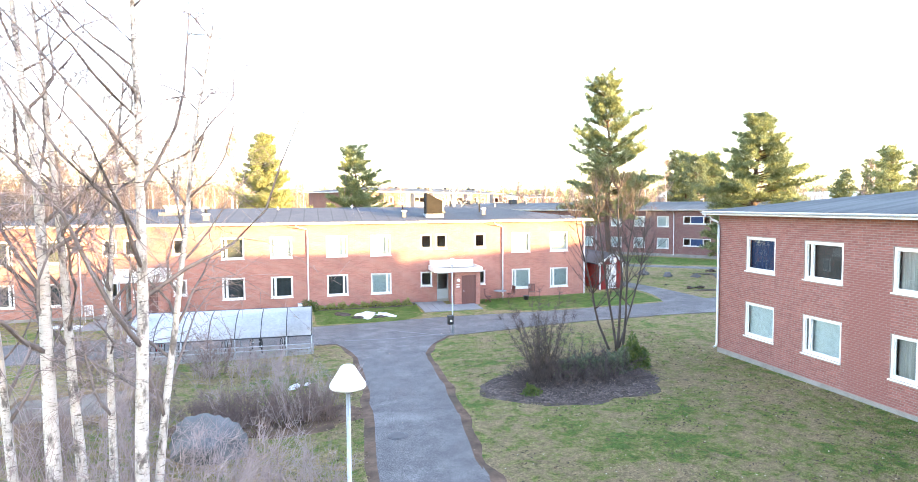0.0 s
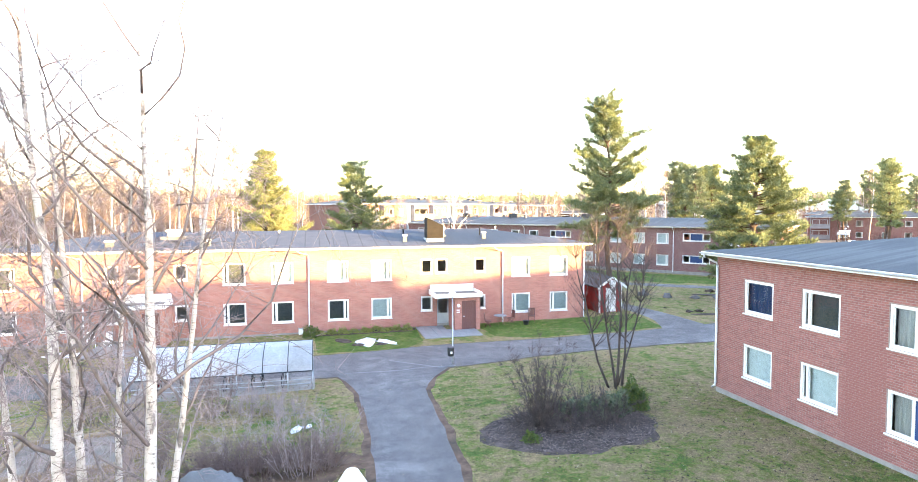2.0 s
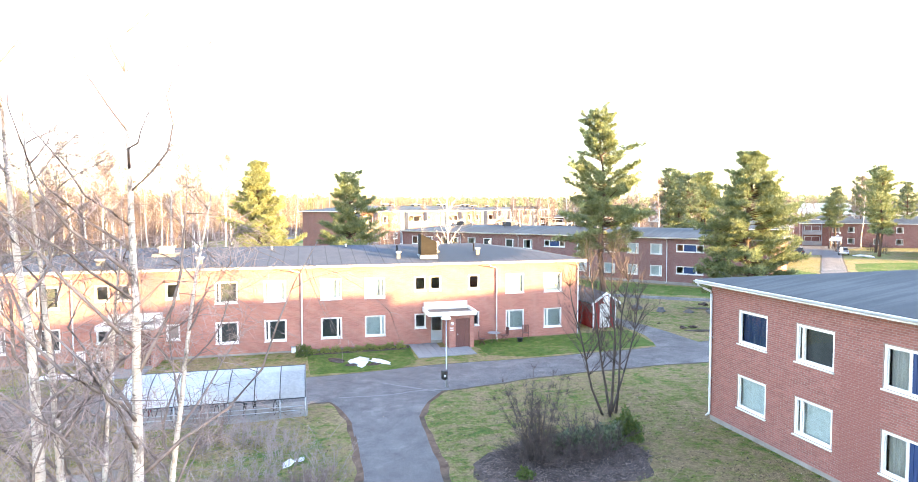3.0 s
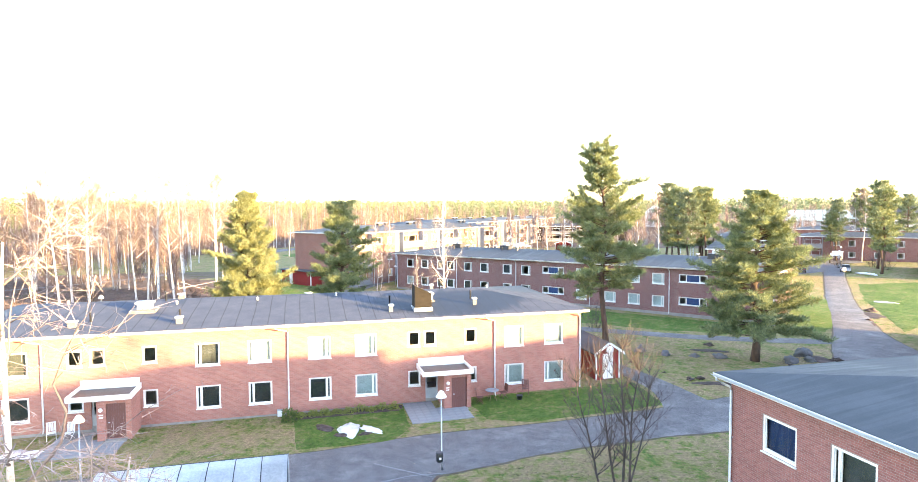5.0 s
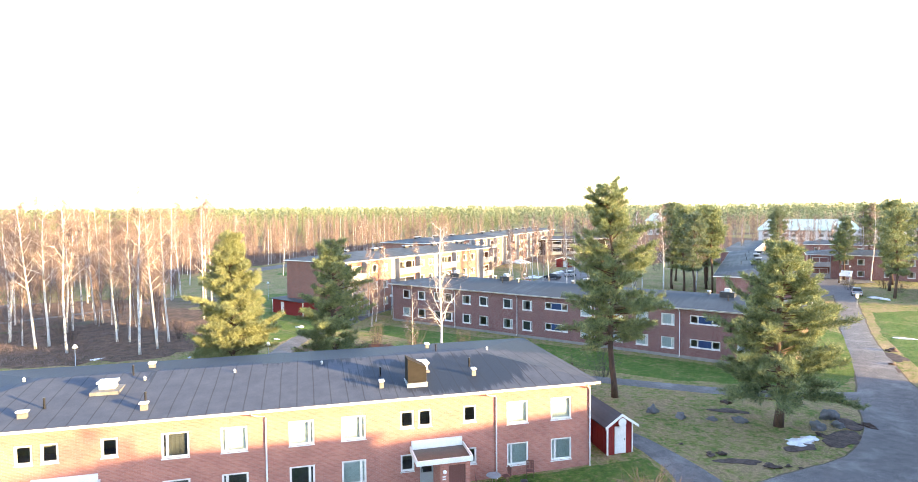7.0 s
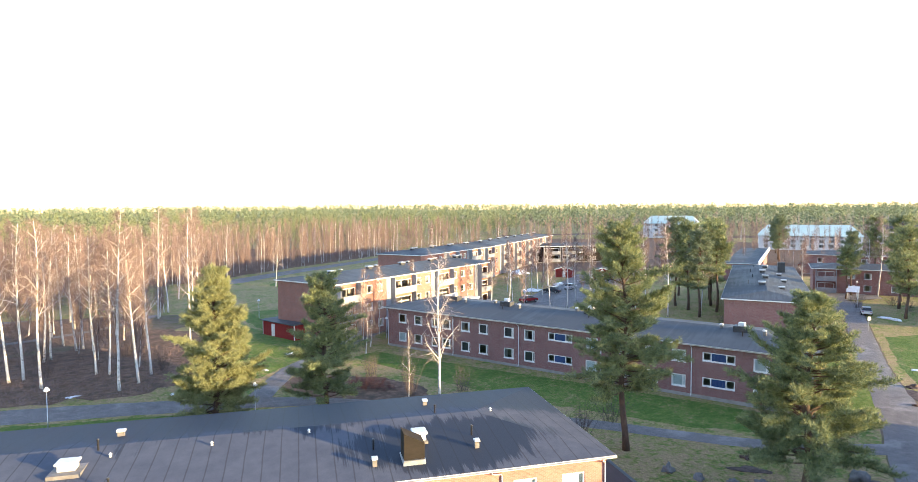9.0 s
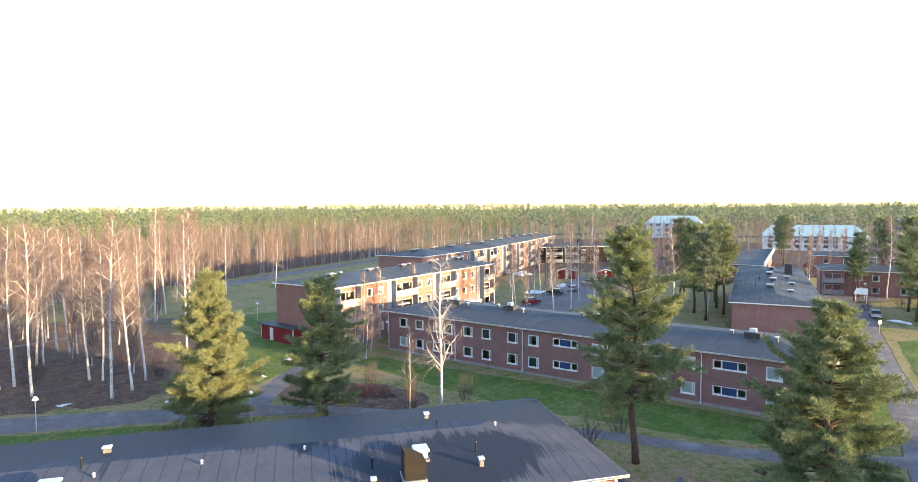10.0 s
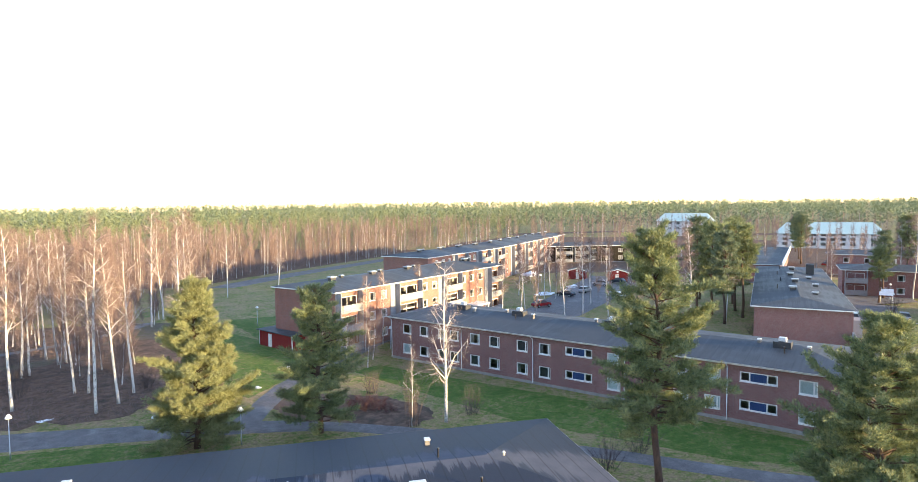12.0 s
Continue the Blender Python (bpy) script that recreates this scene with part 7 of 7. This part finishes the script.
# yellow and pale clutter beside the gable house
for i, (x, y, a, mt_) in enumerate(((91, 103, 45, "yellow"), (94, 106, 45, "balcony"), (88, 99.5, 45, "dark"))):
    cl = thing("fence_panel", pose(x, y, ground_z(x, y), 0, 0, a), "low yard fence panel beside the house", "fence", "yard fences")
    part("board", boxes((-1.6, -0.04, 0.05, 1.6, 0.04, 1.2), bevel=0.02), mt_, cl)
    for sx in (-1.5, 1.5):
        part("post", boxes((sx - 0.05, 0.05, -0.1, sx + 0.05, 0.14, 1.3)), "wood", cl)
# road sign
rs = thing("road_sign", pose(93.5, 89.2, ground_z(93.5, 89.2)), "small square sign on a thin pole", "sign")
pipe("pole", [(0, 0, -0.1), (0, 0, 2.4)], 0.03, "steel", rs)
part("plate", boxes((-0.3, -0.05, 1.8, 0.3, -0.034, 2.4)), "white", rs, "white square sign plate")
# low box on the wall bed
mb = thing("utility_box", pose(-0.45, 43.0, ground_z(-0.45, 43) - 0.02), "small white utility box at the wall", "box")
part("body", boxes((-0.15, -0.12, 0.05, 0.15, 0.12, 0.45), bevel=0.015), "white", mb)
part("lid", boxes((-0.17, -0.14, 0.45, 0.17, 0.14, 0.48)), "steel", mb)


def canopy_tent(x, y, turn, w):
    """A small garden tent: four posts and a pointed white cover."""
    t = thing("canopy_tent", pose(x, y, ground_z(x, y), 0, 0, turn), "white fabric canopy tent on thin posts beyond the houses", "tent", "canopy tents")
    for a in (-1, 1):
        for c in (-1, 1):
            pipe("post", [(a * w * 0.46, c * w * 0.46, 0), (a * w * 0.46, c * w * 0.46, 2.1)], 0.04, "metal_white", t, 6)
    bm = bmesh.new()
    bm_top = bm.verts.new((0, 0, 3.1))
    rim = [bm.verts.new((a * w / 2, c * w / 2, 2.1)) for a, c in ((-1, -1), (1, -1), (1, 1), (-1, 1))]
    hem = [bm.verts.new((v.co.x, v.co.y, 1.85)) for v in rim]
    for i in range(4):
        bm.faces.new((rim[i], rim[(i + 1) % 4], bm_top))
        bm.faces.new((hem[i], hem[(i + 1) % 4], rim[(i + 1) % 4], rim[i]))
    part("cover", bm, "white", t, "white pointed cover")


canopy_tent(63.7, 172.8, 20, 4.2)
canopy_tent(92, 158, 40, 3.6)


# ---- bricks of the near wall ----
def near_bricks():
    """Single bricks laid proud of the mortar on the near wall: the stretch that the way passes closest, then the joined rest."""
    ops = [(1.75, 3.68, 3.35, 5.04), (4.75, 3.68, 6.4, 5.04), (8.18, 3.68, 11.28, 5.04), (1.75, 1.04, 3.35, 2.4), (4.75, 1.04, 6.4, 2.4), (8.18, 1.04, 11.28, 2.4), (13.2, 3.68, 14.8, 5.04), (13.2, 1.04, 14.8, 2.4), (17.2, 3.68, 18.8, 5.04), (17.2, 1.04, 18.8, 2.4)]
    bw, bh, gap, y0, y1 = 0.27, 0.078, 0.012, -0.006, 0.006
    rows = int((5.90 - 0.16) / bh)
    full = mesh_of("brick", boxes((gap / 2, y0, gap / 2, bw - gap / 2, y1, bh - gap / 2)), "brick_solid")
    wall = [o for o in near.children if o.name.startswith("wall")][0]
    singles, V, F = 0, [], []
    rng = np.random.default_rng(3)
    for r in range(rows):
        z = 0.16 + r * bh
        x = 0.06 - (bw / 2 if r % 2 else 0)
        while x < 40.6:
            a, b = max(x, 0.06), x + bw
            hits = [o for o in ops if o[0] - 0.02 < b and o[2] + 0.02 > a and o[1] - 0.05 < z + bh and o[3] + 0.01 > z]
            spans = [(a, b)]
            for o in hits:
                spans = [q for s in spans for q in ((s[0], min(s[1], o[0] - 0.01)), (max(s[0], o[2] + 0.01), s[1])) if q[1] - q[0] > 0.05]
            for s0, s1 in spans:
                whole = abs((s1 - s0) - bw) < 0.005
                if whole and singles < 300 and 6.45 < s0 < 8.1:
                    hang("brick", full, wall, pose(s0, 0.001 * rng.uniform(-1, 1), z))
                    singles += 1
                else:
                    k, j = len(V), 0.001 * rng.uniform(-1, 1)
                    u0, u1, w0, w1 = s0 + gap / 2, s1 - gap / 2, z + gap / 2, z + bh - gap / 2
                    V.extend([(u0, y1, w0), (u1, y1, w0), (u1, y1, w1), (u0, y1, w1), (u0 + 0.004, y0 + j, w0 + 0.003), (u1 - 0.004, y0 + j, w0 + 0.003), (u1 - 0.004, y0 + j, w1 - 0.003), (u0 + 0.004, y0 + j, w1 - 0.003)])
                    F.extend([(k + 4, k + 5, k + 6, k + 7), (k, k + 1, k + 5, k + 4), (k + 1, k + 2, k + 6, k + 5), (k + 2, k + 3, k + 7, k + 6), (k + 3, k, k + 4, k + 7)])
            x += bw
    rest = hang("brickwork", lists_mesh("brickwork", V, F, "brick_solid", False), wall)
    tagged(rest, kind="stuff")
    wall.data.materials[0] = M["mortar"]


near_bricks()
